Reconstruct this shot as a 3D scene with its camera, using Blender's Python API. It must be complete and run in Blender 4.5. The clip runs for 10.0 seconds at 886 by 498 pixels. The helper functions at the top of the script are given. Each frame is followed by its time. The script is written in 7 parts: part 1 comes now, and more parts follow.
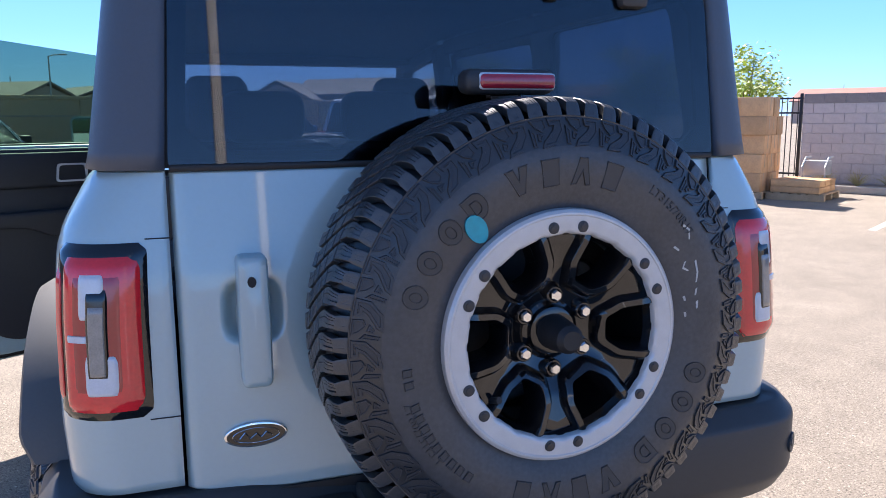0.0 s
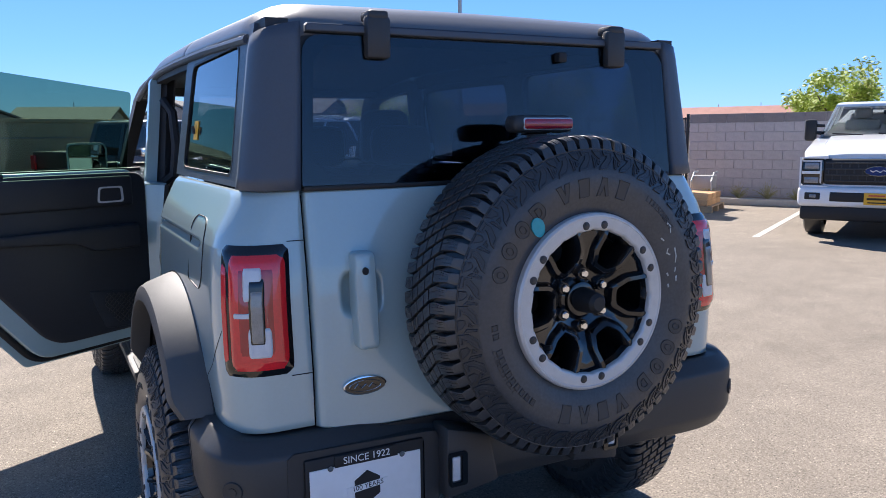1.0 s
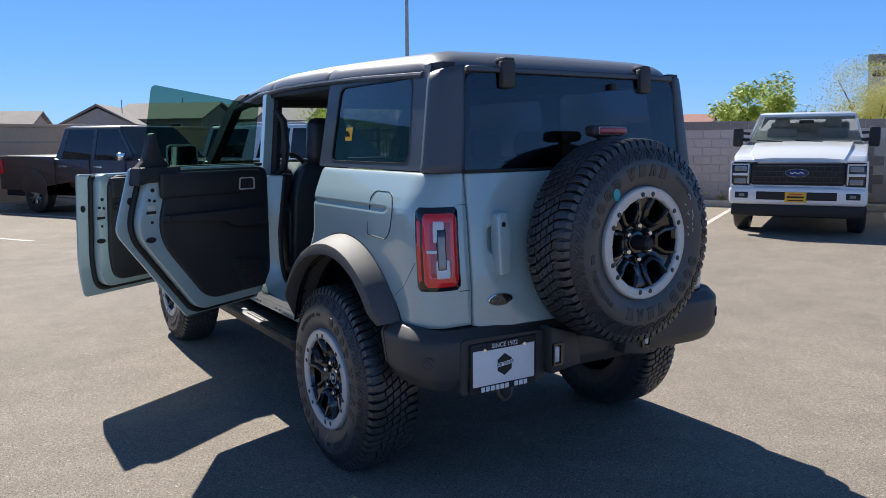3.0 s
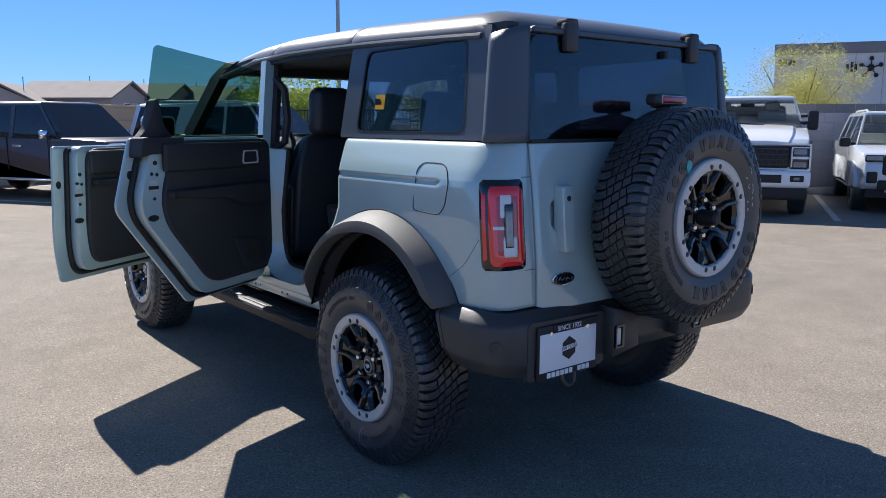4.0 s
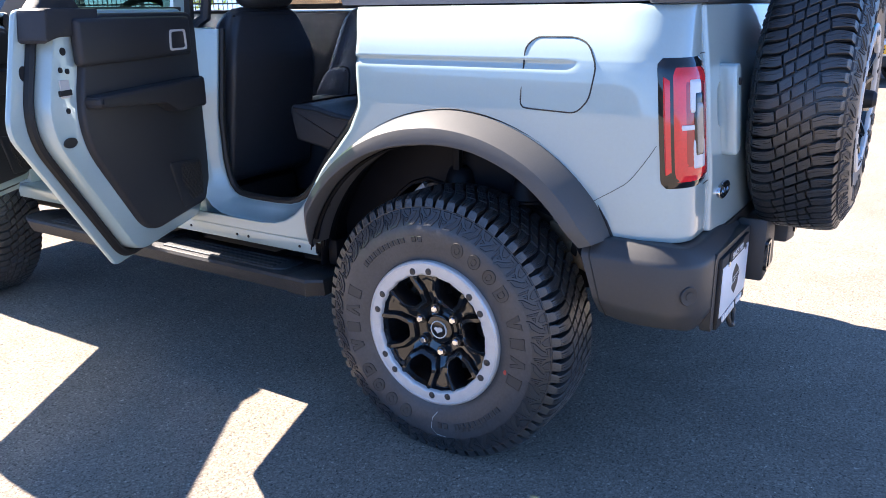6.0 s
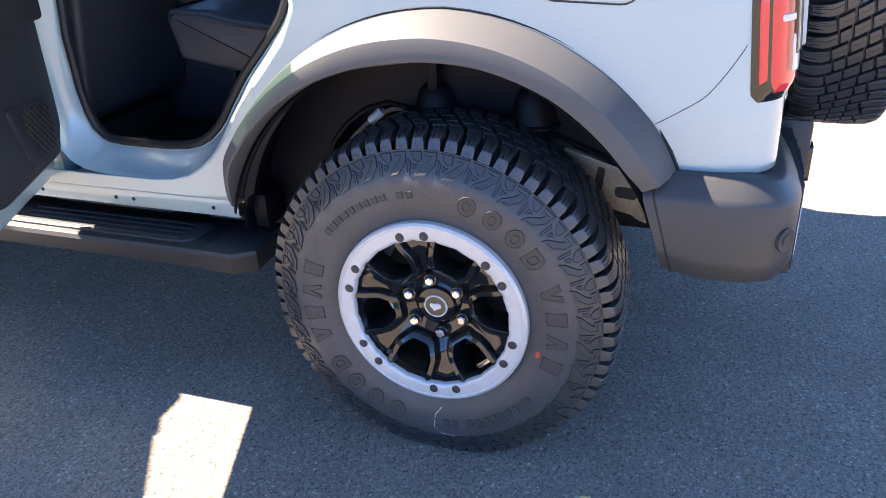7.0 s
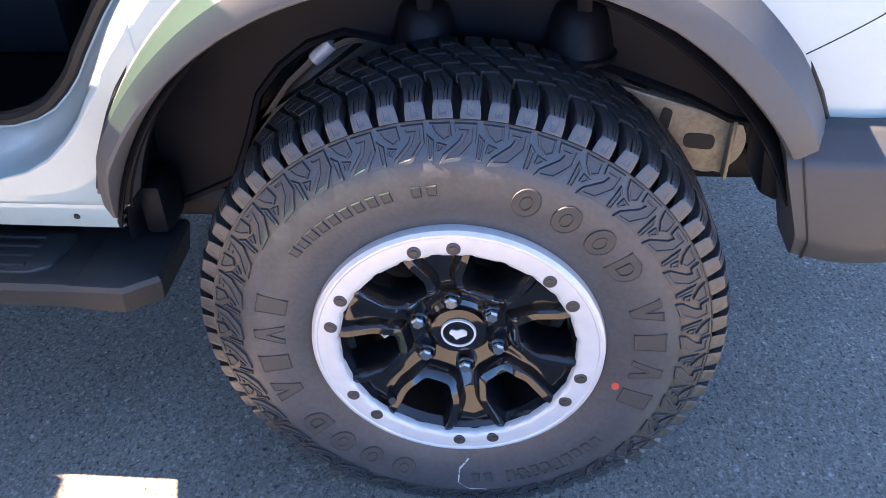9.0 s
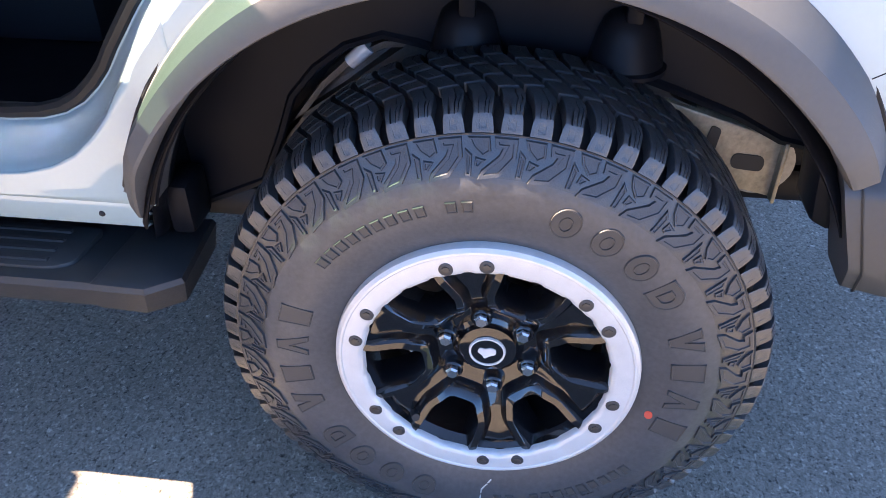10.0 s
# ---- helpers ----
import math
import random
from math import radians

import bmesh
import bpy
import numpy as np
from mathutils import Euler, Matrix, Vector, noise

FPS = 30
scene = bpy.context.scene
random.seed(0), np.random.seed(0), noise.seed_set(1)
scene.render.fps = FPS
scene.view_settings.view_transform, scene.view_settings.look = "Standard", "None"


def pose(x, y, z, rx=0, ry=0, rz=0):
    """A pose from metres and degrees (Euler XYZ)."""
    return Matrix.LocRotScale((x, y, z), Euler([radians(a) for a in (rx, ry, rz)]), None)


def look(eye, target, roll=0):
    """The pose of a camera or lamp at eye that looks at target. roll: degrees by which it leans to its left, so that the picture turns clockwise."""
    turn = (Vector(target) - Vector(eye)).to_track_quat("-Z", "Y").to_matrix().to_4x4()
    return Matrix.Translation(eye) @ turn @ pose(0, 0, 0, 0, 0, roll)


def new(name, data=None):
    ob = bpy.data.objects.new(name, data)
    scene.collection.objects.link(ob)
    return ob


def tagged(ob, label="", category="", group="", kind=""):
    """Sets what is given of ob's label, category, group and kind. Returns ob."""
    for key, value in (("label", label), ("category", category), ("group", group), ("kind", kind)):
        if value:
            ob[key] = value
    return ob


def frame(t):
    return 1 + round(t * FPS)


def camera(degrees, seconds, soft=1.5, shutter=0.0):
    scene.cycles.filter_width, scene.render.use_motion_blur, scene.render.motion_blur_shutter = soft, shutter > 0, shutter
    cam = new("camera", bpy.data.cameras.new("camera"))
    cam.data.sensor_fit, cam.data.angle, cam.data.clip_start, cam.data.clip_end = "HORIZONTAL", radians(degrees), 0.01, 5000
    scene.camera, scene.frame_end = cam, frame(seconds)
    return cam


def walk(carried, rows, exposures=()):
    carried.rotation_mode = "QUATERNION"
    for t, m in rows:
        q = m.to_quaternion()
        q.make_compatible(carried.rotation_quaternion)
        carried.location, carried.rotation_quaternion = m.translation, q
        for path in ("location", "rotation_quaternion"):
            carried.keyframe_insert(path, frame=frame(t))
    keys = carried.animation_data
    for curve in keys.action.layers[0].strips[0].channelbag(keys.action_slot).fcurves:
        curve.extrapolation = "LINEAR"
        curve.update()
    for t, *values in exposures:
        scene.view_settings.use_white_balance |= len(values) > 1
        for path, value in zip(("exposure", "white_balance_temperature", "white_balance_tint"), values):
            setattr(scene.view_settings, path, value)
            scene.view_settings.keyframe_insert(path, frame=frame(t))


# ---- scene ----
cam = camera(58.8, 10.0, 0.4)
PATH = [
    (0, (-0.654, -2.278, 1.502), (0.018, -0.424, 1.171), -0.3),
    (0.5, (-0.966, -2.431, 1.53), (-0.167, -0.623, 1.226), -0.4),
    (1, (-1.257, -2.665, 1.544), (-0.345, -0.908, 1.256), -0.6),
    (1.5, (-1.628, -2.848, 1.532), (-0.64, -1.131, 1.256), -0.9),
    (2, (-1.905, -3.088, 1.535), (-0.893, -1.384, 1.264), -1.0),
    (2.5, (-2.138, -3.284, 1.561), (-1.099, -1.596, 1.293), -0.7),
    (3, (-2.448, -3.331, 1.533), (-1.379, -1.663, 1.26), -0.4),
    (3.2, (-2.565, -3.256, 1.531), (-1.462, -1.612, 1.25), -0.0),
    (4.3, (-2.857, -2.612, 1.457), (-1.564, -1.126, 1.114), -0.1),
    (4.5, (-2.938, -2.468, 1.465), (-1.6, -1.029, 1.093), -0.2),
    (5, (-2.971, -2.042, 1.437), (-1.533, -0.724, 0.996), -0.3),
    (5.5, (-2.967, -1.641, 1.403), (-1.44, -0.45, 0.905), -0.2),
    (5.7, (-2.958, -1.492, 1.403), (-1.396, -0.359, 0.879), -0.1),
    (6.8, (-2.53, -0.68, 1.367), (-0.845, 0.012, 0.542), -2.6),
    (7, (-2.476, -0.582, 1.378), (-0.787, 0.03, 0.499), -2.4),
    (7.5, (-2.186, -0.367, 1.331), (-0.505, 0.073, 0.341), -2.4),
    (8, (-2.021, -0.201, 1.306), (-0.359, 0.084, 0.23), -2.0),
    (8.5, (-1.949, -0.089, 1.31), (-0.31, 0.102, 0.18), -1.7),
    (9, (-1.92, -0.066, 1.3), (-0.301, 0.08, 0.134), -1.4),
    (9.5, (-1.916, -0.054, 1.3), (-0.311, 0.075, 0.115), -1.0),
    (10, (-1.866, -0.046, 1.299), (-0.261, 0.157, 0.123), -0.1),
]
EXPOSURES = [(0.0, 2.08, 5650, 18), (0.8, 1.76, 5600, 16), (1.6, 1.38, 5600, 14), (3.2, 1.22, 5550, 11), (4.5, 1.46, 5300, 14), (5.0, 2.0, 5200, 14), (5.5, 2.42, 5550, 16), (7.0, 3.28, 6250, 19), (8.0, 3.66, 6600, 22), (10.0, 3.85, 6600, 22)]
walk(cam, [(t, look(eye, target, roll)) for t, eye, target, roll in PATH], EXPOSURES)

# ---- sky and sun ----
SUN_TO = Vector((0.055, 1.06, 1.0)).normalized()
world = bpy.data.worlds.new("world")
scene.world = world
world.use_nodes = True
wn = world.node_tree.nodes
sky = wn.new("ShaderNodeTexSky")
sky.sky_type = "NISHITA"
sky.sun_disc = False
sky.sun_elevation = math.asin(SUN_TO.z)
sky.sun_rotation = math.atan2(SUN_TO.x, SUN_TO.y)
sky.altitude = 2000
sky.air_density = 1.0
sky.dust_density = 0.0
sky.ozone_density = 4.0
wn["Background"].inputs["Strength"].default_value = 0.058
haze = wn.new("ShaderNodeMix")
haze.data_type = "RGBA"
haze.inputs["Factor"].default_value = 0.78
# clear desert sky: pale at the horizon, deep blue overhead
heights, rise, deep = wn.new("ShaderNodeTexCoord"), wn.new("ShaderNodeSeparateXYZ"), wn.new("ShaderNodeValToRGB")
stops = [(0.0, (2.0, 3.65, 6.2)), (0.10, (1.25, 3.0, 6.2)), (0.28, (0.68, 2.0, 4.7)), (0.6, (0.55, 1.05, 2.1)), (1.0, (0.44, 0.80, 1.55))]
while len(deep.color_ramp.elements) < len(stops):
    deep.color_ramp.elements.new(0.5)
for el, (at, tone) in zip(deep.color_ramp.elements, stops):
    el.position, el.color = at, (*tone, 1)
world.node_tree.links.new(heights.outputs["Generated"], rise.inputs[0])
world.node_tree.links.new(rise.outputs["Z"], deep.inputs[0])
world.node_tree.links.new(deep.outputs[0], haze.inputs["B"])
world.node_tree.links.new(sky.outputs[0], haze.inputs["A"])
world.node_tree.links.new(haze.outputs["Result"], wn["Background"].inputs["Color"])
sun_data = bpy.data.lights.new("sun", "SUN")
sun_data.energy, sun_data.angle, sun_data.color = 3.8, radians(0.53), (1.0, 0.865, 0.67)
sun = new("sun", sun_data)
sun.matrix_world = look(SUN_TO * 50, (0, 0, 0))

# ---- materials ----
def material(name, color, rough=0.5, metal=0.0, coat=0.0, bump=0.0, scale=40.0, vary=0.12, fine=8.0, spec=0.5, random_value=0.0):
    m = bpy.data.materials.new(name)
    m.use_nodes = True
    nt = m.node_tree
    n, l = nt.nodes, nt.links
    p = n["Principled BSDF"]
    p.inputs["Roughness"].default_value = rough
    p.inputs["Metallic"].default_value = metal
    p.inputs["Coat Weight"].default_value = coat
    p.inputs["Coat Roughness"].default_value = 0.03
    p.inputs["Specular IOR Level"].default_value = spec
    co = n.new("ShaderNodeTexCoord")
    big = n.new("ShaderNodeTexNoise")
    big.inputs["Scale"].default_value = scale / fine
    big.inputs["Detail"].default_value = 5
    small = n.new("ShaderNodeTexNoise")
    small.inputs["Scale"].default_value = scale
    small.inputs["Detail"].default_value = 4
    l.new(co.outputs["Object"], big.inputs["Vector"])
    l.new(co.outputs["Object"], small.inputs["Vector"])
    add = n.new("ShaderNodeMath")
    add.operation = "ADD"
    l.new(big.outputs["Fac"], add.inputs[0])
    l.new(small.outputs["Fac"], add.inputs[1])
    mr = n.new("ShaderNodeMapRange")
    mr.inputs["From Min"].default_value = 0.6
    mr.inputs["From Max"].default_value = 1.4
    mr.inputs["To Min"].default_value = 1 - vary
    mr.inputs["To Max"].default_value = 1 + vary
    l.new(add.outputs[0], mr.inputs["Value"])
    hsv = n.new("ShaderNodeHueSaturation")
    hsv.inputs["Color"].default_value = (*color, 1)
    l.new(mr.outputs[0], hsv.inputs["Value"])
    if random_value:
        oi = n.new("ShaderNodeObjectInfo")
        mr2 = n.new("ShaderNodeMapRange")
        mr2.inputs["To Min"].default_value = 1 - random_value
        mr2.inputs["To Max"].default_value = 1 + random_value
        l.new(oi.outputs["Random"], mr2.inputs["Value"])
        mul = n.new("ShaderNodeMath")
        mul.operation = "MULTIPLY"
        l.new(mr.outputs[0], mul.inputs[0])
        l.new(mr2.outputs[0], mul.inputs[1])
        l.new(mul.outputs[0], hsv.inputs["Value"])
    l.new(hsv.outputs[0], p.inputs["Base Color"])
    if bump:
        b = n.new("ShaderNodeBump")
        b.inputs["Strength"].default_value = bump
        b.inputs["Distance"].default_value = 0.01
        l.new(small.outputs["Fac"], b.inputs["Height"])
        l.new(b.outputs[0], p.inputs["Normal"])
    return m


def glass_material(name, color, rough=0.0):
    m = bpy.data.materials.new(name)
    m.use_nodes = True
    p = m.node_tree.nodes["Principled BSDF"]
    p.inputs["Base Color"].default_value = (*color, 1)
    p.inputs["Transmission Weight"].default_value = 1.0
    p.inputs["Roughness"].default_value = rough
    p.inputs["IOR"].default_value = 1.45
    return m


def pane_material(name, color):
    """Thin tinted pane: clear in its tint, with the gloss of glass."""
    m = bpy.data.materials.new(name)
    m.use_nodes = True
    n, l = m.node_tree.nodes, m.node_tree.links
    n.remove(n["Principled BSDF"])
    clear, gloss = n.new("ShaderNodeBsdfTransparent"), n.new("ShaderNodeBsdfGlossy")
    clear.inputs["Color"].default_value = (*color, 1)
    gloss.inputs["Roughness"].default_value = 0.02
    rim, mix = n.new("ShaderNodeLayerWeight"), n.new("ShaderNodeMixShader")
    steep, gain = n.new("ShaderNodeMath"), n.new("ShaderNodeMath")
    steep.operation, gain.operation = "POWER", "MULTIPLY_ADD"
    steep.inputs[1].default_value = 5.0
    gain.inputs[1].default_value, gain.inputs[2].default_value = 0.7, 0.03
    l.new(rim.outputs["Facing"], steep.inputs[0])
    l.new(steep.outputs[0], gain.inputs[0])
    l.new(gain.outputs[0], mix.inputs[0])
    l.new(clear.outputs[0], mix.inputs[1])
    l.new(gloss.outputs[0], mix.inputs[2])
    l.new(mix.outputs[0], n["Material Output"].inputs["Surface"])
    return m


def asphalt_material():
    m = material("asphalt", (0.256, 0.227, 0.193), rough=0.88, scale=110, vary=0.15, fine=40, spec=0.25)
    n, l = m.node_tree.nodes, m.node_tree.links
    p = n["Principled BSDF"]
    hsv = [k for k in n if k.type == "HUE_SAT"][0]
    co = [k for k in n if k.type == "TEX_COORD"][0]
    def node(kind, **values):
        k = n.new(kind)
        for name, value in values.items():
            k.inputs[name].default_value = value
        return k

    def ramp(source, stops):
        r = n.new("ShaderNodeValToRGB")
        els = r.color_ramp.elements
        while len(els) < len(stops):
            els.new(0.5)
        for el, (at, v) in zip(els, stops):
            el.position, el.color = at, (v, v * 0.995, v * 0.985, 1)
        l.new(source, r.inputs[0])
        return r.outputs[0]

    def times(a, b):
        m_ = n.new("ShaderNodeMix")
        m_.data_type, m_.blend_type = "RGBA", "MULTIPLY"
        m_.inputs["Factor"].default_value = 1.0
        l.new(a, m_.inputs["A"])
        l.new(b, m_.inputs["B"])
        return m_.outputs["Result"]
    grain = node("ShaderNodeTexNoise", Scale=150.0, Detail=6.0, Roughness=0.75)
    pits = node("ShaderNodeTexNoise", Scale=85.0, Detail=5.0, Roughness=0.65)
    stain = node("ShaderNodeTexNoise", Scale=0.55, Detail=6.0, Roughness=0.6)
    worn = node("ShaderNodeTexNoise", Scale=5.0, Detail=5.0, Roughness=0.6)
    warp = node("ShaderNodeTexNoise", Scale=140.0, Detail=2.0)
    for k in (grain, pits, stain, worn, warp):
        l.new(co.outputs["Object"], k.inputs["Vector"])
    bent = n.new("ShaderNodeMix")
    bent.data_type, bent.blend_type = "RGBA", "LINEAR_LIGHT"
    bent.inputs["Factor"].default_value = 0.006
    l.new(co.outputs["Object"], bent.inputs["A"])
    l.new(warp.outputs["Color"], bent.inputs["B"])
    colour = times(hsv.outputs[0], ramp(grain.outputs["Fac"], ((0.37, 0.60), (0.46, 0.93), (0.54, 1.05), (0.64, 1.28))))
    colour = times(colour, ramp(pits.outputs["Fac"], ((0.36, 0.35), (0.44, 0.98), (0.9, 1.05))))
    bits = node("ShaderNodeTexVoronoi", Scale=150.0)
    l.new(bent.outputs["Result"], bits.inputs["Vector"])
    bit = n.new("ShaderNodeSeparateColor")
    l.new(bits.outputs["Color"], bit.inputs[0])
    colour = times(colour, ramp(bit.outputs[0], ((0.0, 0.68), (0.35, 0.94), (0.80, 1.04), (0.93, 1.18), (1.0, 1.5))))
    colour = times(colour, ramp(stain.outputs["Fac"], ((0.3, 0.88), (0.7, 1.09))))
    colour = times(colour, ramp(worn.outputs["Fac"], ((0.3, 0.93), (0.7, 1.06))))
    height = grain.outputs["Fac"]
    for scale, share in ((120.0, 0.13), (60.0, 0.05)):
        stones = node("ShaderNodeTexVoronoi", Scale=scale)
        l.new(bent.outputs["Result"], stones.inputs["Vector"])
        sep = n.new("ShaderNodeSeparateColor")
        l.new(stones.outputs["Color"], sep.inputs[0])
        picked = n.new("ShaderNodeMath")
        picked.operation = "LESS_THAN"
        picked.inputs[1].default_value = share
        l.new(sep.outputs[0], picked.inputs[0])
        core = n.new("ShaderNodeMath")
        core.operation = "LESS_THAN"
        core.inputs[1].default_value = 0.36
        l.new(stones.outputs["Distance"], core.inputs[0])
        both = n.new("ShaderNodeMath")
        both.operation = "MULTIPLY"
        l.new(picked.outputs[0], both.inputs[0])
        l.new(core.outputs[0], both.inputs[1])
        tone = n.new("ShaderNodeMapRange")
        tone.inputs["To Min"].default_value, tone.inputs["To Max"].default_value = 1.05, 1.9
        l.new(sep.outputs[1], tone.inputs["Value"])
        lit = n.new("ShaderNodeMix")
        lit.data_type = "RGBA"
        lit.inputs["A"].default_value = (1, 1, 1, 1)
        l.new(both.outputs[0], lit.inputs["Factor"])
        l.new(tone.outputs[0], lit.inputs["B"])
        colour = times(colour, lit.outputs["Result"])
    l.new(colour, p.inputs["Base Color"])
    b = n.new("ShaderNodeBump")
    b.inputs["Strength"].default_value = 0.55
    b.inputs["Distance"].default_value = 0.006
    l.new(height, b.inputs["Height"])
    l.new(b.outputs[0], p.inputs["Normal"])
    return m


PAINT = material("grey_blue_paint", (0.365, 0.468, 0.470), rough=0.28, coat=1.0, scale=900, vary=0.03)
PAINT.node_tree.nodes["Principled BSDF"].inputs["Coat IOR"].default_value = 1.7
PLASTIC = material("black_grained_plastic", (0.036, 0.036, 0.037), rough=0.48, bump=0.12, scale=900, vary=0.1)
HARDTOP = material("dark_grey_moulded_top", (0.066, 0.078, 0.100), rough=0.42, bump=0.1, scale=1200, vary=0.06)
FLARE = material("grey_black_flare_plastic", (0.086, 0.084, 0.081), rough=0.62, bump=0.1, scale=1100, vary=0.06)
BLACK = material("matt_black", (0.012, 0.012, 0.013), rough=0.6, vary=0.1)
BUMPER = material("weathered_bumper_plastic", (0.043, 0.0425, 0.042), rough=0.46, bump=0.05, scale=1100, vary=0.1)
STEP = material("black_step_plastic", (0.03, 0.03, 0.031), rough=0.5, bump=0.15, scale=900, vary=0.12)
LINER = material("felt_liner_black", (0.008, 0.0085, 0.011), rough=0.42, bump=0.2, scale=9, vary=0.2, spec=0.12)
TRIM = material("interior_trim_black", (0.024, 0.024, 0.027), rough=0.55, bump=0.12, scale=700, vary=0.1)
LEATHER = material("black_leather", (0.032, 0.035, 0.042), rough=0.38, bump=0.2, scale=350, vary=0.15)
RUBBER = material("tyre_rubber", (0.027, 0.028, 0.030), rough=0.33, bump=0.1, scale=300, vary=0.25, fine=30, spec=0.7)
SIDEWALL = material("paler_sidewall_rubber", (0.062, 0.062, 0.064), rough=0.37, bump=0.06, scale=120, vary=0.28, fine=14)
TREAD = material("tread_rubber", (0.036, 0.037, 0.039), rough=0.36, bump=0.12, scale=300, vary=0.25, fine=30, spec=0.8)
LUG = material("side_lug_rubber", (0.036, 0.037, 0.040), rough=0.42, bump=0.1, scale=300, vary=0.2, fine=30)
MOULD = material("moulded_rubber_dark", (0.048, 0.045, 0.043), rough=0.5, vary=0.1)
CHALK = material("chalk", (0.5, 0.5, 0.47), rough=0.9, vary=0.4, scale=600)
SEAL = material("rubber_seal", (0.01, 0.01, 0.01), rough=0.55)
GLOSS = material("gloss_black_paint", (0.006, 0.006, 0.007), rough=0.07, coat=0.6, vary=0.05)
SILVER = material("silver_ring_paint", (0.60, 0.595, 0.58), rough=0.33, metal=0.1, coat=0.3, scale=1500, vary=0.04)
CHROME = material("chrome", (0.75, 0.75, 0.76), rough=0.12, metal=1.0, vary=0.04)
MIRROR = material("mirror_silver", (0.5, 0.5, 0.5), rough=0.02, metal=1.0, vary=0.0)
STEEL = material("cast_steel", (0.22, 0.2, 0.18), rough=0.45, metal=0.8, bump=0.2, scale=200, vary=0.2)
RED = material("red_lens", (0.74, 0.022, 0.028), rough=0.08, coat=1.0, vary=0.1, scale=150)
DARKRED = material("dark_red_lens", (0.36, 0.012, 0.018), rough=0.06, coat=1.0, vary=0.1, scale=150)
BRAKELENS = material("brake_lens", (0.40, 0.018, 0.035), rough=0.1, coat=1.0, vary=0.15, scale=200)
WHITELENS = material("white_lens", (0.62, 0.63, 0.65), rough=0.12, coat=1.0, vary=0.08, scale=300)
SMOKE = material("smoked_lens", (0.27, 0.25, 0.22), rough=0.06, coat=1.0, vary=0.2, scale=300)
TINT = glass_material("privacy_glass", (0.13, 0.152, 0.20))
TINT.node_tree.nodes["Principled BSDF"].inputs["IOR"].default_value = 1.55
DOORGLASS = pane_material("green_tinted_glass", (0.42, 0.54, 0.47))
CLEAR = glass_material("clear_glass", (0.88, 0.93, 0.92))
SCREEN = glass_material("car_screen_glass", (0.62, 0.68, 0.68))
SCREEN.node_tree.nodes["Principled BSDF"].inputs["IOR"].default_value = 1.12
LAMPLENS = material("clear_lamp_lens", (0.22, 0.225, 0.235), rough=0.1, coat=1.0, vary=0.3, scale=60)
INTERIOR = material("grey_cabin_trim", (0.26, 0.25, 0.24), rough=0.7, vary=0.15)
# same moulded top as HARDTOP, with sunlight and sky sheen painted in as paler grey
ROOF = material("sunlit_hardtop_roof", (0.15, 0.15, 0.153), rough=0.33, bump=0.06, scale=1200, vary=0.05)
BRUSHED = material("machined_ring_metal", (0.57, 0.565, 0.55), rough=0.32, metal=0.2, bump=0.06, scale=700, vary=0.1, fine=20)
ALU = material("dull_aluminised_steel", (0.24, 0.235, 0.23), rough=0.38, metal=0.35, bump=0.02, scale=150, vary=0.25)
# rear end of the frame rail: warm bounced sunlight put into its tan colour
LITRAIL = material("tan_lit_frame_steel", (0.34, 0.275, 0.185), rough=0.42, metal=0.2, bump=0.05, scale=120, vary=0.35)
RAIL = material("black_frame_steel", (0.05, 0.042, 0.035), rough=0.4, bump=0.15, scale=150, vary=0.3)
ASPHALT = asphalt_material()
WHITEPAINT = material("white_line_paint", (0.46, 0.44, 0.40), rough=0.85, vary=0.35, scale=30, bump=0.3)
CONCRETE = material("kerb_concrete", (0.42, 0.39, 0.35), rough=0.9, bump=0.4, scale=60, vary=0.15)
BLOCK = material("grey_wall_block", (0.47, 0.42, 0.40), rough=0.92, bump=0.4, scale=120, vary=0.12, random_value=0.04)
BLOCKDARK = material("dark_wall_block", (0.23, 0.20, 0.19), rough=0.92, bump=0.4, scale=120, vary=0.12, random_value=0.06)
TANWALL = material("tan_stucco", (0.60, 0.43, 0.28), rough=0.93, bump=0.4, scale=90, vary=0.1)
MORTAR = material("mortar", (0.46, 0.42, 0.40), rough=0.95, vary=0.15)
WHITECAR = material("white_car_paint", (0.78, 0.79, 0.8), rough=0.35, coat=1.0, vary=0.02)
SILVERCAR = material("silver_white_car_paint", (0.62, 0.64, 0.66), rough=0.3, coat=1.0, vary=0.02, metal=0.15)
DARKCAR = material("dark_brown_car_paint", (0.05, 0.030, 0.027), rough=0.35, coat=0.6, vary=0.05)
CARGLASS = material("dark_car_glass", (0.018, 0.020, 0.023), rough=0.03, vary=0.1)
YELLOW = material("yellow_plate", (0.75, 0.42, 0.02), rough=0.4, vary=0.06)
BLUEOVAL = material("blue_enamel", (0.01, 0.03, 0.14), rough=0.2, coat=1.0, vary=0.1)
WHITEMARK = material("white_print", (0.8, 0.8, 0.8), rough=0.4, vary=0.04)
TEAL = material("teal_sticker", (0.02, 0.36, 0.46), rough=0.35, vary=0.15, scale=80)
REDMARK = material("red_wax_mark", (0.55, 0.07, 0.04), rough=0.6)
CARD = material("brown_cardboard", (0.52, 0.31, 0.15), rough=0.85, bump=0.2, scale=60, vary=0.2, random_value=0.22)
PALLET = material("pallet_wood", (0.42, 0.3, 0.18), rough=0.85, bump=0.3, scale=50, vary=0.25)
BARK = material("tree_bark", (0.16, 0.12, 0.085), rough=0.95, bump=0.6, scale=50, vary=0.3)
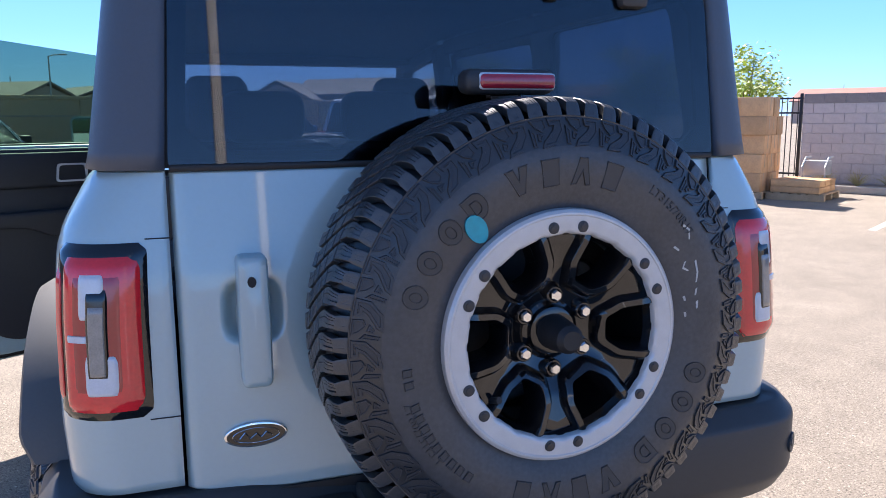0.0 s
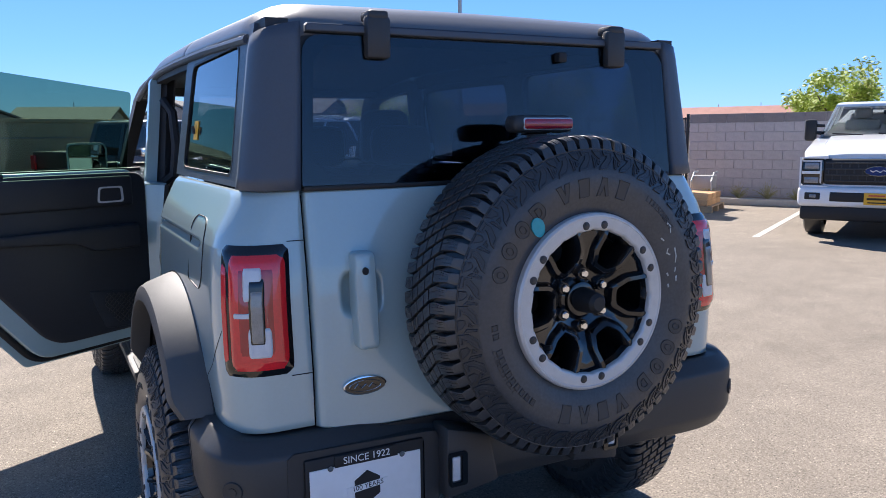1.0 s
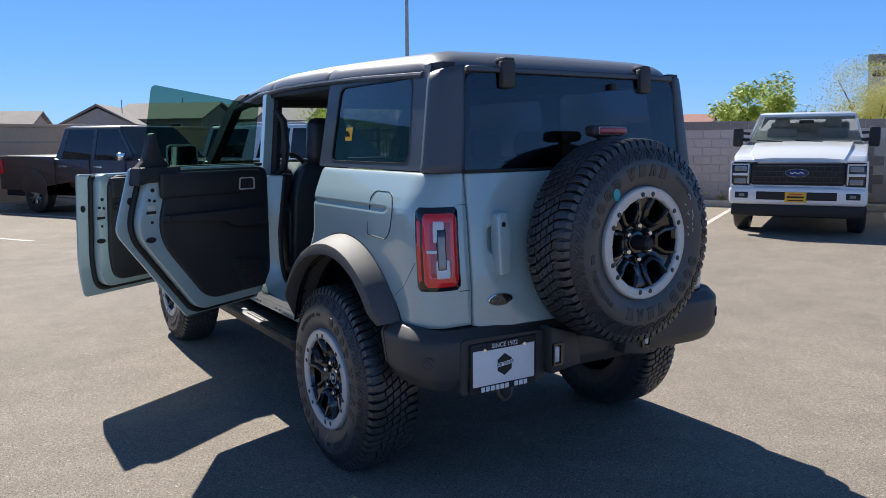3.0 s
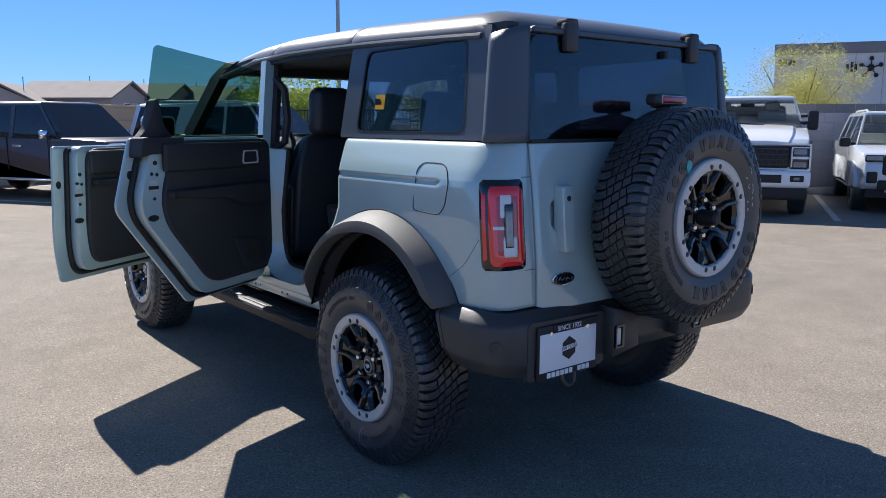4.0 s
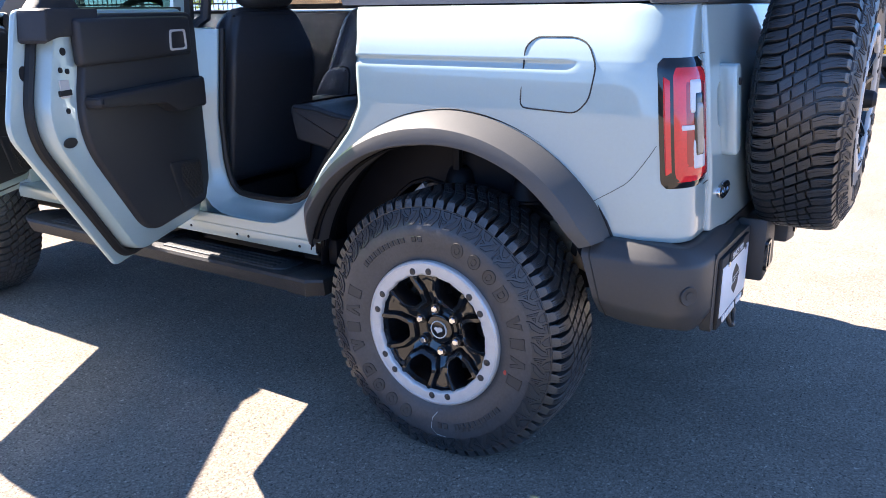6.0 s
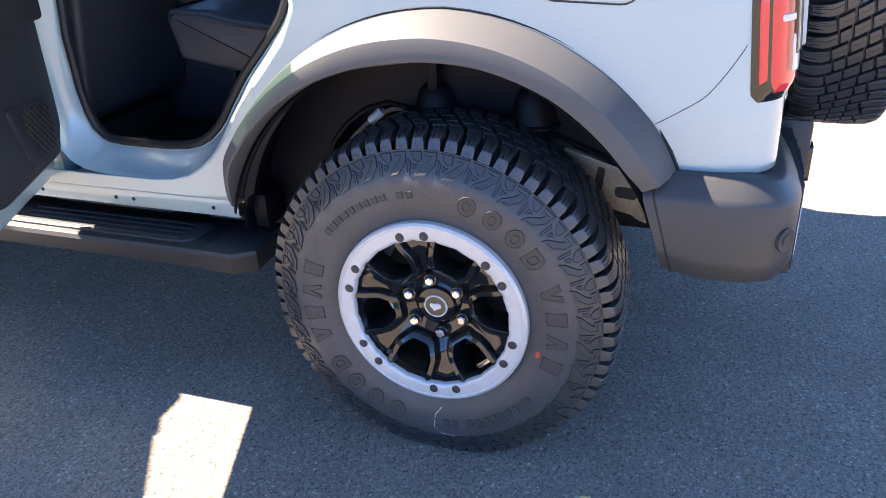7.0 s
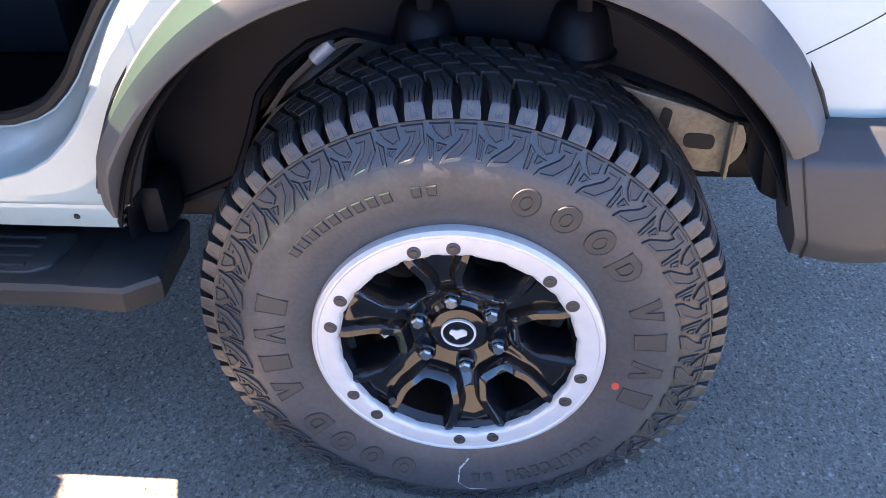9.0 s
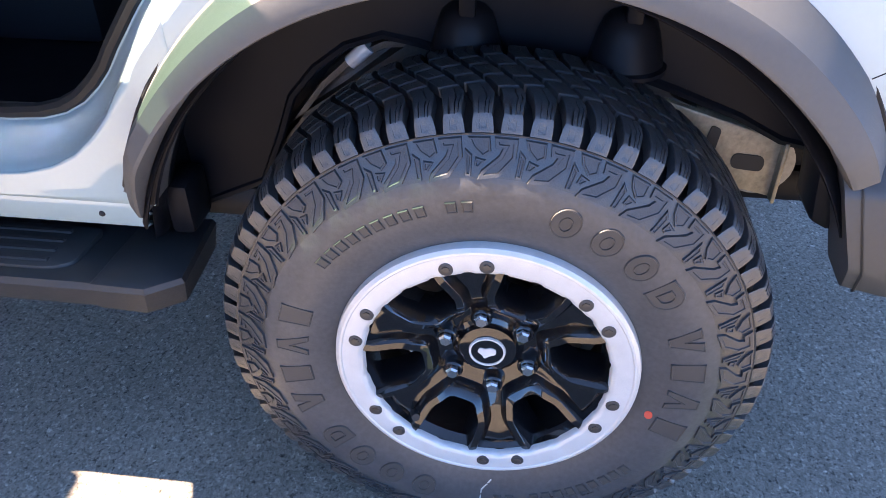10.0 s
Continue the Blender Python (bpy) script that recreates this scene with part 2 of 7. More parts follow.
def leaf_material(name, color):
    m = material(name, color, rough=0.55, vary=0.35, scale=3, fine=2)
    n, l = m.node_tree.nodes, m.node_tree.links
    p = n["Principled BSDF"]
    hsv = [k for k in n if k.type == "HUE_SAT"][0]
    tr = n.new("ShaderNodeBsdfTranslucent")
    mx = n.new("ShaderNodeMixShader")
    mx.inputs[0].default_value = 0.5
    l.new(hsv.outputs[0], tr.inputs["Color"])
    l.new(p.outputs[0], mx.inputs[1])
    l.new(tr.outputs[0], mx.inputs[2])
    l.new(mx.outputs[0], n["Material Output"].inputs["Surface"])
    return m


LEAF = leaf_material("green_leaves", (0.36, 0.44, 0.05))
LEAFPALE = leaf_material("pale_yellow_green_leaves", (0.52, 0.50, 0.12))
SHRUB = material("dry_shrub", (0.42, 0.36, 0.16), rough=0.9, vary=0.3, scale=8)
STUCCO = material("house_stucco", (0.42, 0.36, 0.32), rough=0.95, vary=0.08)
ROOFTILE = material("grey_roof_tile", (0.25, 0.22, 0.2), rough=0.9, vary=0.15, scale=6, bump=0.5)
ROOFRED = material("red_roof_tile", (0.36, 0.19, 0.15), rough=0.9, vary=0.15, scale=6)
OFFICE = material("white_tilt_panel", (0.60, 0.60, 0.60), rough=0.85, vary=0.05, scale=2)
OFFICEDARK = material("grey_parapet_band", (0.2, 0.2, 0.215), rough=0.85, vary=0.06, scale=2)
POLEMETAL = material("galvanised_pole", (0.42, 0.42, 0.42), rough=0.5, metal=0.4, vary=0.1)
IRON = material("black_iron", (0.012, 0.012, 0.012), rough=0.5)
DIRT = material("desert_gravel", (0.36, 0.29, 0.22), rough=0.95, bump=0.6, scale=25, vary=0.25)

# ---- mesh helpers ----
def finish(ob, sharp=35):
    me = ob.data
    me.shade_smooth()
    me.set_sharp_from_angle(angle=radians(sharp))
    return ob


def part(name, bm, mat, parent=None, label="", sharp=35):
    me = bpy.data.meshes.new(name)
    bmesh.ops.recalc_face_normals(bm, faces=bm.faces)
    bm.to_mesh(me)
    bm.free()
    me.materials.append(mat)
    ob = new(name, me)
    finish(ob, sharp)
    if parent:
        ob.parent = parent
    if label:
        tagged(ob, label)
    return ob


def raw(name, verts, faces, mat, parent=None, label="", sharp=35):
    me = bpy.data.meshes.new(name)
    me.from_pydata(verts, [], faces)
    me.validate()
    me.materials.append(mat)
    ob = new(name, me)
    finish(ob, sharp)
    if parent:
        ob.parent = parent
    if label:
        tagged(ob, label)
    return ob


def empty(name, at=(0, 0, 0), label="", category="", group="", kind=""):
    ob = new(name)
    ob.location = at
    return tagged(ob, label, category, group, kind)


def B():
    return bmesh.new()


def rbox(bm, x0, x1, y0, y1, z0, z1, r=0.006, seg=2, m=None):
    res = bmesh.ops.create_cube(bm, size=1.0)
    vs = res["verts"]
    for v in vs:
        v.co = Vector(((x0 + x1) / 2 + v.co.x * (x1 - x0), (y0 + y1) / 2 + v.co.y * (y1 - y0), (z0 + z1) / 2 + v.co.z * (z1 - z0)))
    if r > 0:
        es = list({e for v in vs for e in v.link_edges})
        out = bmesh.ops.bevel(bm, geom=es, offset=min(r, 0.45 * min(x1 - x0, y1 - y0, z1 - z0)), segments=seg, profile=0.5, affect="EDGES")
        vs = [v for v in out["verts"] if v.is_valid] + [v for v in vs if v.is_valid]
    if m is not None:
        for v in set(vs):
            v.co = m @ v.co
    return vs


def prism(bm, pts, axis, a, b, r=0.0, seg=2, m=None):
    def at(p, q, w):
        return {"x": (w, p, q), "y": (p, w, q), "z": (p, q, w)}[axis]
    lo = [bm.verts.new(at(p, q, a)) for p, q in pts]
    hi = [bm.verts.new(at(p, q, b)) for p, q in pts]
    n = len(pts)
    fs = [bm.faces.new(lo[::-1]), bm.faces.new(hi)]
    for i in range(n):
        fs.append(bm.faces.new((lo[i], lo[(i + 1) % n], hi[(i + 1) % n], hi[i])))
    vs = lo + hi
    bmesh.ops.recalc_face_normals(bm, faces=fs)
    if r > 0:
        es = list({e for f in fs for e in f.edges})
        out = bmesh.ops.bevel(bm, geom=es, offset=r, segments=seg, profile=0.5, affect="EDGES")
        vs = [v for v in out["verts"] if v.is_valid] + [v for v in vs if v.is_valid]
    if m is not None:
        for v in set(vs):
            v.co = m @ v.co
    return vs


def loft(bm, rings, closed=True, caps=True):
    vr = [[bm.verts.new(p) for p in ring] for ring in rings]
    n = len(vr[0])
    for a, b in zip(vr, vr[1:]):
        for i in range(n if closed else n - 1):
            j = (i + 1) % n
            bm.faces.new((a[i], a[j], b[j], b[i]))
    if caps and closed:
        bm.faces.new(vr[0][::-1])
        bm.faces.new(vr[-1])
    return [v for r in vr for v in r]


def lathe(bm, profile, n=64, closed=False):
    """Turns (radius, x) pairs about the x axis."""
    rings = []
    for r, x in profile:
        rings.append([(x, r * math.cos(2 * math.pi * i / n), r * math.sin(2 * math.pi * i / n)) for i in range(n)])
    if closed:
        rings.append(rings[0])
    vs = loft(bm, rings, True, False)
    if closed:
        bmesh.ops.remove_doubles(bm, verts=vs, dist=1e-6)


def tube(bm, pts, r, n=8, taper=None):
    pts = [Vector(p) for p in pts]
    rings = []
    for i, p in enumerate(pts):
        d = (pts[min(i + 1, len(pts) - 1)] - pts[max(i - 1, 0)]).normalized()
        u = d.orthogonal() if i == 0 else (u - d * u.dot(d))
        u = u.normalized()
        w = d.cross(u)
        rr = r if taper is None else r + (taper - r) * i / (len(pts) - 1)
        rings.append([p + rr * (math.cos(2 * math.pi * k / n) * u + math.sin(2 * math.pi * k / n) * w) for k in range(n)])
    return loft(bm, rings)


def interp(table, v):
    if v <= table[0][0]:
        return table[0][1]
    for (a, x), (b, y) in zip(table, table[1:]):
        if v <= b:
            f = (v - a) / (b - a)
            return x + (y - x) * f
    return table[-1][1]


def rounded(pts, r, n=6):
    """The polygon pts with its corners rounded; r may be one radius or one a corner."""
    out = []
    k = len(pts)
    for i in range(k):
        p, a, b = Vector(pts[i]), Vector(pts[i - 1]), Vector(pts[(i + 1) % k])
        ri = r[i] if isinstance(r, (list, tuple)) else r
        da, db = (a - p), (b - p)
        ri = min(ri, 0.48 * da.length, 0.48 * db.length)
        if ri <= 1e-6:
            out.append(tuple(p))
            continue
        s, e = p + da.normalized() * ri, p + db.normalized() * ri
        for j in range(n + 1):
            f = j / n
            out.append(tuple(s * (1 - f) ** 2 + p * 2 * f * (1 - f) + e * f * f))
    return out


def by_angle(poly, c, n):
    """n points of the polygon as seen from c at even angles."""
    out = []
    k = len(poly)
    for i in range(n):
        a = 2 * math.pi * (i + 0.5) / n
        d = (math.cos(a), math.sin(a))
        best = None
        for j in range(k):
            (x1, y1), (x2, y2) = poly[j], poly[(j + 1) % k]
            ex, ey = x2 - x1, y2 - y1
            det = ex * d[1] - ey * d[0]
            if abs(det) < 1e-12:
                continue
            wx, wy = x1 - c[0], y1 - c[1]
            t = (ex * wy - ey * wx) / det
            s = (d[0] * wy - d[1] * wx) / det
            if t > 0 and -1e-9 <= s <= 1 + 1e-9 and (best is None or t < best):
                best = t
        out.append((c[0] + d[0] * (best or 0), c[1] + d[1] * (best or 0)))
    return out


def holed(bm, outer, inner, place, depth=(0, 0, 0), n=72, turn=(0, 0, 0), rings=3):
    """A panel between two outlines, thickened by depth."""
    c = (sum(p[0] for p in inner) / len(inner), sum(p[1] for p in inner) / len(inner))
    o, i = by_angle(outer, c, n), by_angle(inner, c, n)
    front = []
    for k in range(rings + 1):
        f = k / rings
        front.append([Vector(place(a[0] + (b[0] - a[0]) * f, a[1] + (b[1] - a[1]) * f)) for a, b in zip(o, i)])
    d = Vector(depth)
    back = [[p + d for p in r] for r in front[::-1]]
    loft(bm, front + back + [front[0]], True, False)
    bmesh.ops.remove_doubles(bm, verts=bm.verts, dist=1e-6)


def pane(name, pts, depth, mat, parent=None, label=""):
    """A flat plate of glass from its outline in space."""
    bm = B()
    d = Vector(depth)
    lo = [bm.verts.new(p) for p in pts]
    hi = [bm.verts.new(Vector(p) + d) for p in pts]
    n = len(pts)
    bm.faces.new(lo[::-1])
    bm.faces.new(hi)
    for i in range(n):
        bm.faces.new((lo[i], lo[(i + 1) % n], hi[(i + 1) % n], hi[i]))
    ob = part(name, bm, mat, None, label)
    for poly in ob.data.polygons:
        poly.use_smooth = False
    return ob


def solid(ob, t, offset=-1.0):
    s = ob.modifiers.new("thickness", "SOLIDIFY")
    s.thickness, s.offset = t, offset
    rim = ob.modifiers.new("flat_faces", "WEIGHTED_NORMAL")
    rim.mode, rim.weight = "FACE_AREA", 100
    return ob


def text_mesh(body, size, depth=0.001, align="CENTER"):
    cu = bpy.data.curves.new("lettering", "FONT")
    cu.body, cu.size, cu.extrude, cu.align_x, cu.align_y = body, size, depth, align, "CENTER"
    tmp = new("lettering", cu)
    bpy.context.view_layer.update()
    me = bpy.data.meshes.new_from_object(tmp.evaluated_get(bpy.context.evaluated_depsgraph_get()))
    bpy.data.objects.remove(tmp)
    return me


def lettering(name, body, size, m, mat, parent, depth=0.001, label=""):
    me = text_mesh(body, size, depth)
    me.transform(m)
    me.materials.append(mat)
    ob = new(name, me)
    ob.parent = parent
    if label:
        tagged(ob, label)
    return ob


def grid_surface(f, us, vs, keep=None):
    verts = [f(u, v) for u in us for v in vs]
    nv = len(vs)
    faces = []
    for i in range(len(us) - 1):
        for j in range(nv - 1):
            q = (i * nv + j, (i + 1) * nv + j, (i + 1) * nv + j + 1, i * nv + j + 1)
            if keep is None or keep([sum(verts[k][c] for k in q) / 4 for c in range(3)]):
                faces.append(q)
    return verts, faces


def steps(a, b, n):
    return [a + (b - a) * i / n for i in range(n + 1)]


# ---- the lot: n points to the block wall, m along it ----
LOT = Matrix(((0.866, -0.5, 0, 0), (0.5, 0.866, 0, 0), (0, 0, 1, 0), (0, 0, 0, 1)))


def lot(a, b, z=0.0):
    return LOT @ Vector((a, b, z))


bm = B()
for x0, x1, y0, y1 in ((-1500, 1500, -1500, 1500),):
    vs = [bm.verts.new((x, y, 0)) for x, y in ((x0, y0), (x1, y0), (x1, y1), (x0, y1))]
    bm.faces.new(vs)
ground = part("ground", bm, ASPHALT)
tagged(ground, "sun-bleached grey asphalt of a parking lot", "ground", kind="structure")

# ---- the off-roader: shape of its body ----
car = empty("off_road_suv", (0, 1.2, 0), "grey-blue four-door off-road suv with dark hardtop and open side doors", "car")
bpy.context.view_layer.update()


def body_part(name, bm, mat, label="", parent=None, sharp=35):
    """A part of the suv, in the world's metres."""
    ob = part(name, bm, mat, None, label, sharp)
    return hang(ob, parent)


def hang(ob, parent=None):
    ob.parent = parent or car
    if ob.parent == car:
        ob.matrix_parent_inverse = Matrix.Translation((0, -1.2, 0))
    else:
        ob.matrix_parent_inverse = Matrix.Identity(4)
    return ob


SIDE = [(0.50, 0.835), (0.62, 0.85), (0.78, 0.858), (0.9, 0.866), (1.12, 0.863), (1.20, 0.8585), (1.236, 0.8555), (1.258, 0.852), (1.30, 0.838), (1.36, 0.805), (1.39, 0.787), (1.403, 0.772)]
REAR = [(0.74, -0.722), (0.93, -0.718), (1.2, -0.69), (1.403, -0.66)]
OPEN = [(0.50, 0.70), (0.62, 0.69), (0.66, 0.67), (0.72, 0.625), (0.80, 0.57), (0.88, 0.51), (0.95, 0.445), (1.02, 0.385), (1.10, 0.345), (1.30, 0.36), (1.403, 0.40)]
RX, RY, PW = 0.125, 0.16, 2 / 2.3


def shell(s, z, off=0.0):
    """The body's skin on its left: s runs from the door opening round the rear corner to the tailgate."""
    x, y = interp(SIDE, z), interp(REAR, z)
    y0 = interp(OPEN, z)
    if s <= 0.6:
        py = y0 + (y + RY - y0) * s / 0.6
        # pressed line that runs out in the fuel door
        groove = interp([(1.226, 0.0), (1.244, 0.0085), (1.249, 0.0085), (1.258, 0.0)], z) * min(1.0, max(0.0, (py + 0.40) / 0.035))
        px, nx, ny = x - groove, 1.0, 0.0
    elif s <= 0.9:
        a = (s - 0.6) / 0.3 * math.pi / 2
        px, py = x - RX + RX * max(0.0, math.cos(a)) ** PW, y + RY - RY * math.sin(a) ** PW
        nx, ny = math.cos(a), -math.sin(a)
    else:
        px, py, nx, ny = x - RX + (0.639 - (x - RX)) * (s - 0.9) / 0.1, y, 0.0, -1.0
    return (-(px + off * nx), py + off * ny, z)


def side_s(y, z):
    y0 = interp(OPEN, z)
    return 0.6 * (y0 - y) / (y0 - interp(REAR, z) - RY)


ARCH_C, ARCH_R = (-0.02, 0.47), 0.635
LIP_C, LIP_R = (0.028, 0.46), 0.548


def in_arch(p, dy=0.0):
    return math.hypot(p[1] - dy - 0.0, p[2] - 0.465) < 0.585


def mirrored(verts):
    return [(-x, y, z) for x, y, z in verts]


ZS = steps(0.78, 1.22, 28) + [1.226, 1.232, 1.238, 1.244, 1.249, 1.254, 1.258, 1.264, 1.275, 1.29, 1.31, 1.33, 1.35, 1.37, 1.383, 1.392, 1.398, 1.403]
US = steps(0, 0.6, 70) + steps(0.6, 0.9, 16)[1:] + steps(0.9, 1.0, 4)[1:]
v1, f1 = grid_surface(shell, US, ZS, lambda p: not in_arch(p))
solid(hang(raw("quarter_panel", v1, f1, PAINT)), 0.012)
solid(hang(raw("quarter_panel", mirrored(v1), [f[::-1] for f in f1], PAINT)), 0.012)
# top ledge of the side under the hardtop, and a dark shell behind the gaps
for s in (-1, 1):
    bm = B()
    prism(bm, [(s * 0.60, -0.60), (s * 0.775, -0.50), (s * 0.775, 0.39), (s * 0.60, 0.39)], "z", 1.385, 1.399)
    body_part("belt_ledge", bm, PAINT)
# sill and strip ahead of the rear wheel
for s in (-1, 1):
    v, f = grid_surface(lambda y, z: (s * interp([(0.548, 0.825), (0.552, 0.838), (0.585, 0.840), (0.598, 0.846), (0.606, 0.838), (0.612, 0.72)], z), y, z), steps(0.585, 2.46, 40), [0.548, 0.552, 0.585, 0.598, 0.606, 0.612])
    solid(hang(raw("sill", v, f, PAINT)), 0.008, 0)
# swept jamb of the rear door opening: skin edge, painted flange, seal
for sd in (-1, 1):
    path = [(interp(OPEN, z), z) for z in steps(1.395, 0.80, 18)]
    path += [(0.597, 0.76), (0.628, 0.725), (0.668, 0.69), (0.715, 0.664), (0.77, 0.648), (0.84, 0.642)] + [(0.92, 0.642), (1.00, 0.643), (1.06, 0.651), (1.10, 0.672), (1.133, 0.712), (1.152, 0.765), (1.160, 0.84), (1.162, 1.0), (1.164, 1.33)]
    prof = [(0.0, 0.0), (0.006, 0.012), (0.014, 0.05), (0.03, 0.07), (0.045, 0.10), (0.06, 0.105)]
    rows_ = []
    for i, (y, z) in enumerate(path):
        p0, p1 = path[max(0, i - 1)], path[min(len(path) - 1, i + 1)]
        t = Vector((p1[0] - p0[0], p1[1] - p0[1])).normalized()
        nrm = Vector((-t.y, t.x))
        xs_ = interp(SIDE, z) - 0.003
        rows_.append([(sd * (xs_ - dx), y + nrm.x * du, z + nrm.y * du) for du, dx in prof])
    bmj = B()
    loft(bmj, rows_, False, False)
    body_part("door_opening_jamb", bmj, PAINT)
    bmj = B()
    tube(bmj, [(r[-1][0], r[-1][1], r[-1][2]) for r in rows_], 0.013, 8)
    body_part("opening_seal", bmj, SEAL)
    # outer skin below the curve, down to the sill
    def foot(y):
        return interp([(0.47, 0.87), (0.54, 0.74), (0.547, 0.60)], y)
    edge = [(0.47, 0.922), (0.50, 0.885), (0.51, 0.877), (0.57, 0.80), (0.597, 0.76), (0.628, 0.725), (0.668, 0.69), (0.715, 0.664), (0.77, 0.648), (0.84, 0.642)]
    v, f = grid_surface(lambda y, k: (sd * (interp(SIDE, foot(y) + (interp(edge, y) - foot(y)) * k) + 0.0006 + 0.002 * (1 - k) ** 3), y, foot(y) + (interp(edge, y) - foot(y)) * k), steps(0.47, 1.34, 70), steps(0.0, 1.0, 10))
    solid(hang(raw("rocker_skin", v, f if sd > 0 else [q[::-1] for q in f], PAINT)), 0.006)
# rocker seam bolts
for k in range(5):
    bm = B()
    bmesh.ops.create_uvsphere(bm, u_segments=8, v_segments=6, radius=0.006, matrix=Matrix.Translation((-0.842, 0.66 + 0.16 * k + 0.1 * (k % 2), 0.572)))
    body_part("plug", bm, BLACK)


def tailgate_y(x, z):
    return interp(REAR, z) - 0.004 - 0.012 * (1 - (x / 0.64) ** 2)


bm = B()
xs = steps(-0.633, -0.575, 4) + steps(-0.57, -0.41, 32) + steps(-0.40, 0.633, 22)
zs = [0.752, 0.757, 0.77] + steps(0.80, 1.03, 9) + steps(1.04, 1.205, 34) + steps(1.215, 1.37, 6) + [1.385, 1.395, 1.401]


def gate_point(x, z):
    lift = 0.022 * max(0, (abs(x) - 0.53) / 0.1) * max(0, (0.9 - z) / 0.15)
    r = 0.012 * (max(0, abs(x) - 0.615) / 0.018) ** 2
    # hollow behind the handle
    c, w = (-0.4905, 1.1225), (0.0625, 0.0675)
    e = (abs((x - c[0]) / w[0]) ** 3.5 + abs((z - c[1]) / w[1]) ** 3.5) ** (1 / 3.5)
    f = min(1.0, max(0.0, (1.0 - e) / 0.42))
    return (x, tailgate_y(x, z) + r + 0.026 * f * f * (3 - 2 * f), z + lift)


v, f = grid_surface(gate_point, xs, zs)
solid(hang(raw("tailgate", v, f, PAINT)), 0.02, -1)
# handle across the hollow
bm = B()
handle = [(-0.520, 0.977), (-0.461, 0.977), (-0.459, 1.10), (-0.461, 1.237), (-0.520, 1.237), (-0.522, 1.10)]
hc = (-0.4905, 1.107)
loft(bm, [[(hc[0] + (x - hc[0]) * k, y, hc[1] + (z - hc[1]) * kz) for x, z in rounded(handle, 0.014, 5)] for y, k, kz in ((-0.700, 1.0, 1.0), (-0.742, 1.0, 1.0), (-0.749, 0.95, 0.988), (-0.752, 0.86, 0.965), (-0.7535, 0.5, 0.9))])
hnd = body_part("tailgate_handle", bm, PAINT)
for v in hnd.data.vertices:
    v.co.y += 0.012 * (v.co.z - 1.1) / 0.14
bm = B()
prism(bm, [(0.0085 * math.cos(a), 1.188 + 0.0105 * math.sin(a)) for a in [k * math.pi / 6 for k in range(12)]], "y", -0.752, -0.74, 0)
kh = body_part("key_cylinder", bm, BLACK)
for v in kh.data.vertices:
    v.co.x += -0.494
# badge: dark oval with a bright rim
def oval(bm, cx, cz, rx, rz, y0, y1, n=40, r=0.0):
    prism(bm, [(cx + rx * math.cos(2 * math.pi * k / n), cz + rz * math.sin(2 * math.pi * k / n)) for k in range(n)], "y", y0, y1, r)


bm = B()
oval(bm, -0.498, 0.872, 0.063, 0.026, -0.736, -0.71, r=0.002)
badge = body_part("oval_badge", bm, CHROME, "chrome-rimmed oval badge")
bm = B()
oval(bm, -0.498, 0.872, 0.058, 0.0215, -0.7375, -0.73)
body_part("badge_field", bm, GLOSS, parent=badge)
bm = B()
tube(bm, [(-0.498 + 0.046 * math.cos(2 * math.pi * k / 32), -0.738, 0.872 + 0.0155 * math.sin(2 * math.pi * k / 32)) for k in range(33)], 0.0007, 5)
tube(bm, [(-0.53, -0.7385, 0.868), (-0.52, -0.7385, 0.880), (-0.51, -0.7385, 0.866), (-0.497, -0.7385, 0.876), (-0.488, -0.7385, 0.867), (-0.478, -0.7385, 0.877), (-0.466, -0.7385, 0.868)], 0.0015, 5)
body_part("badge_mark", bm, CHROME, parent=badge)

# ---- tail lamps ----
def patch(name, sa, sb, za, zb, off0, off1, mat, label="", parent=None, mirror=False, r=0.02, ns=16, nz=24):
    """A raised piece that follows the body's corner."""
    verts, faces = [], []
    us, vs = steps(0, 1, ns), steps(0, 1, nz)
    for layer in (0, 1):
        for u in us:
            for w in vs:
                edge = min(u, 1 - u) * ns * 0.5
                edz = min(w, 1 - w) * nz * 0.5
                e = min(1.0, edge, edz)
                off = off0 if layer == 0 else off0 + (off1 - off0) * (e ** 0.5 if e > 0 else 0)
                # rounded corners
                z = za + (zb - za) * w
                s = sa + (sb - sa) * u
                dz = max(0, r - (z - za), r - (zb - z)) / r
                k = 1 - 0.16 * dz * dz
                s = (sa + sb) / 2 + (s - (sa + sb) / 2) * k
                p = shell(s, z, off)
                verts.append((-p[0], p[1], p[2]) if mirror else p)
    a = (ns + 1) * (nz + 1)
    for i in range(ns):
        for j in range(nz):
            q = (i * (nz + 1) + j, (i + 1) * (nz + 1) + j, (i + 1) * (nz + 1) + j + 1, i * (nz + 1) + j + 1)
            faces.append(tuple(a + k for k in q))
    return hang(raw(name, verts, faces if mirror else [f[::-1] for f in faces], mat, None, label), parent)


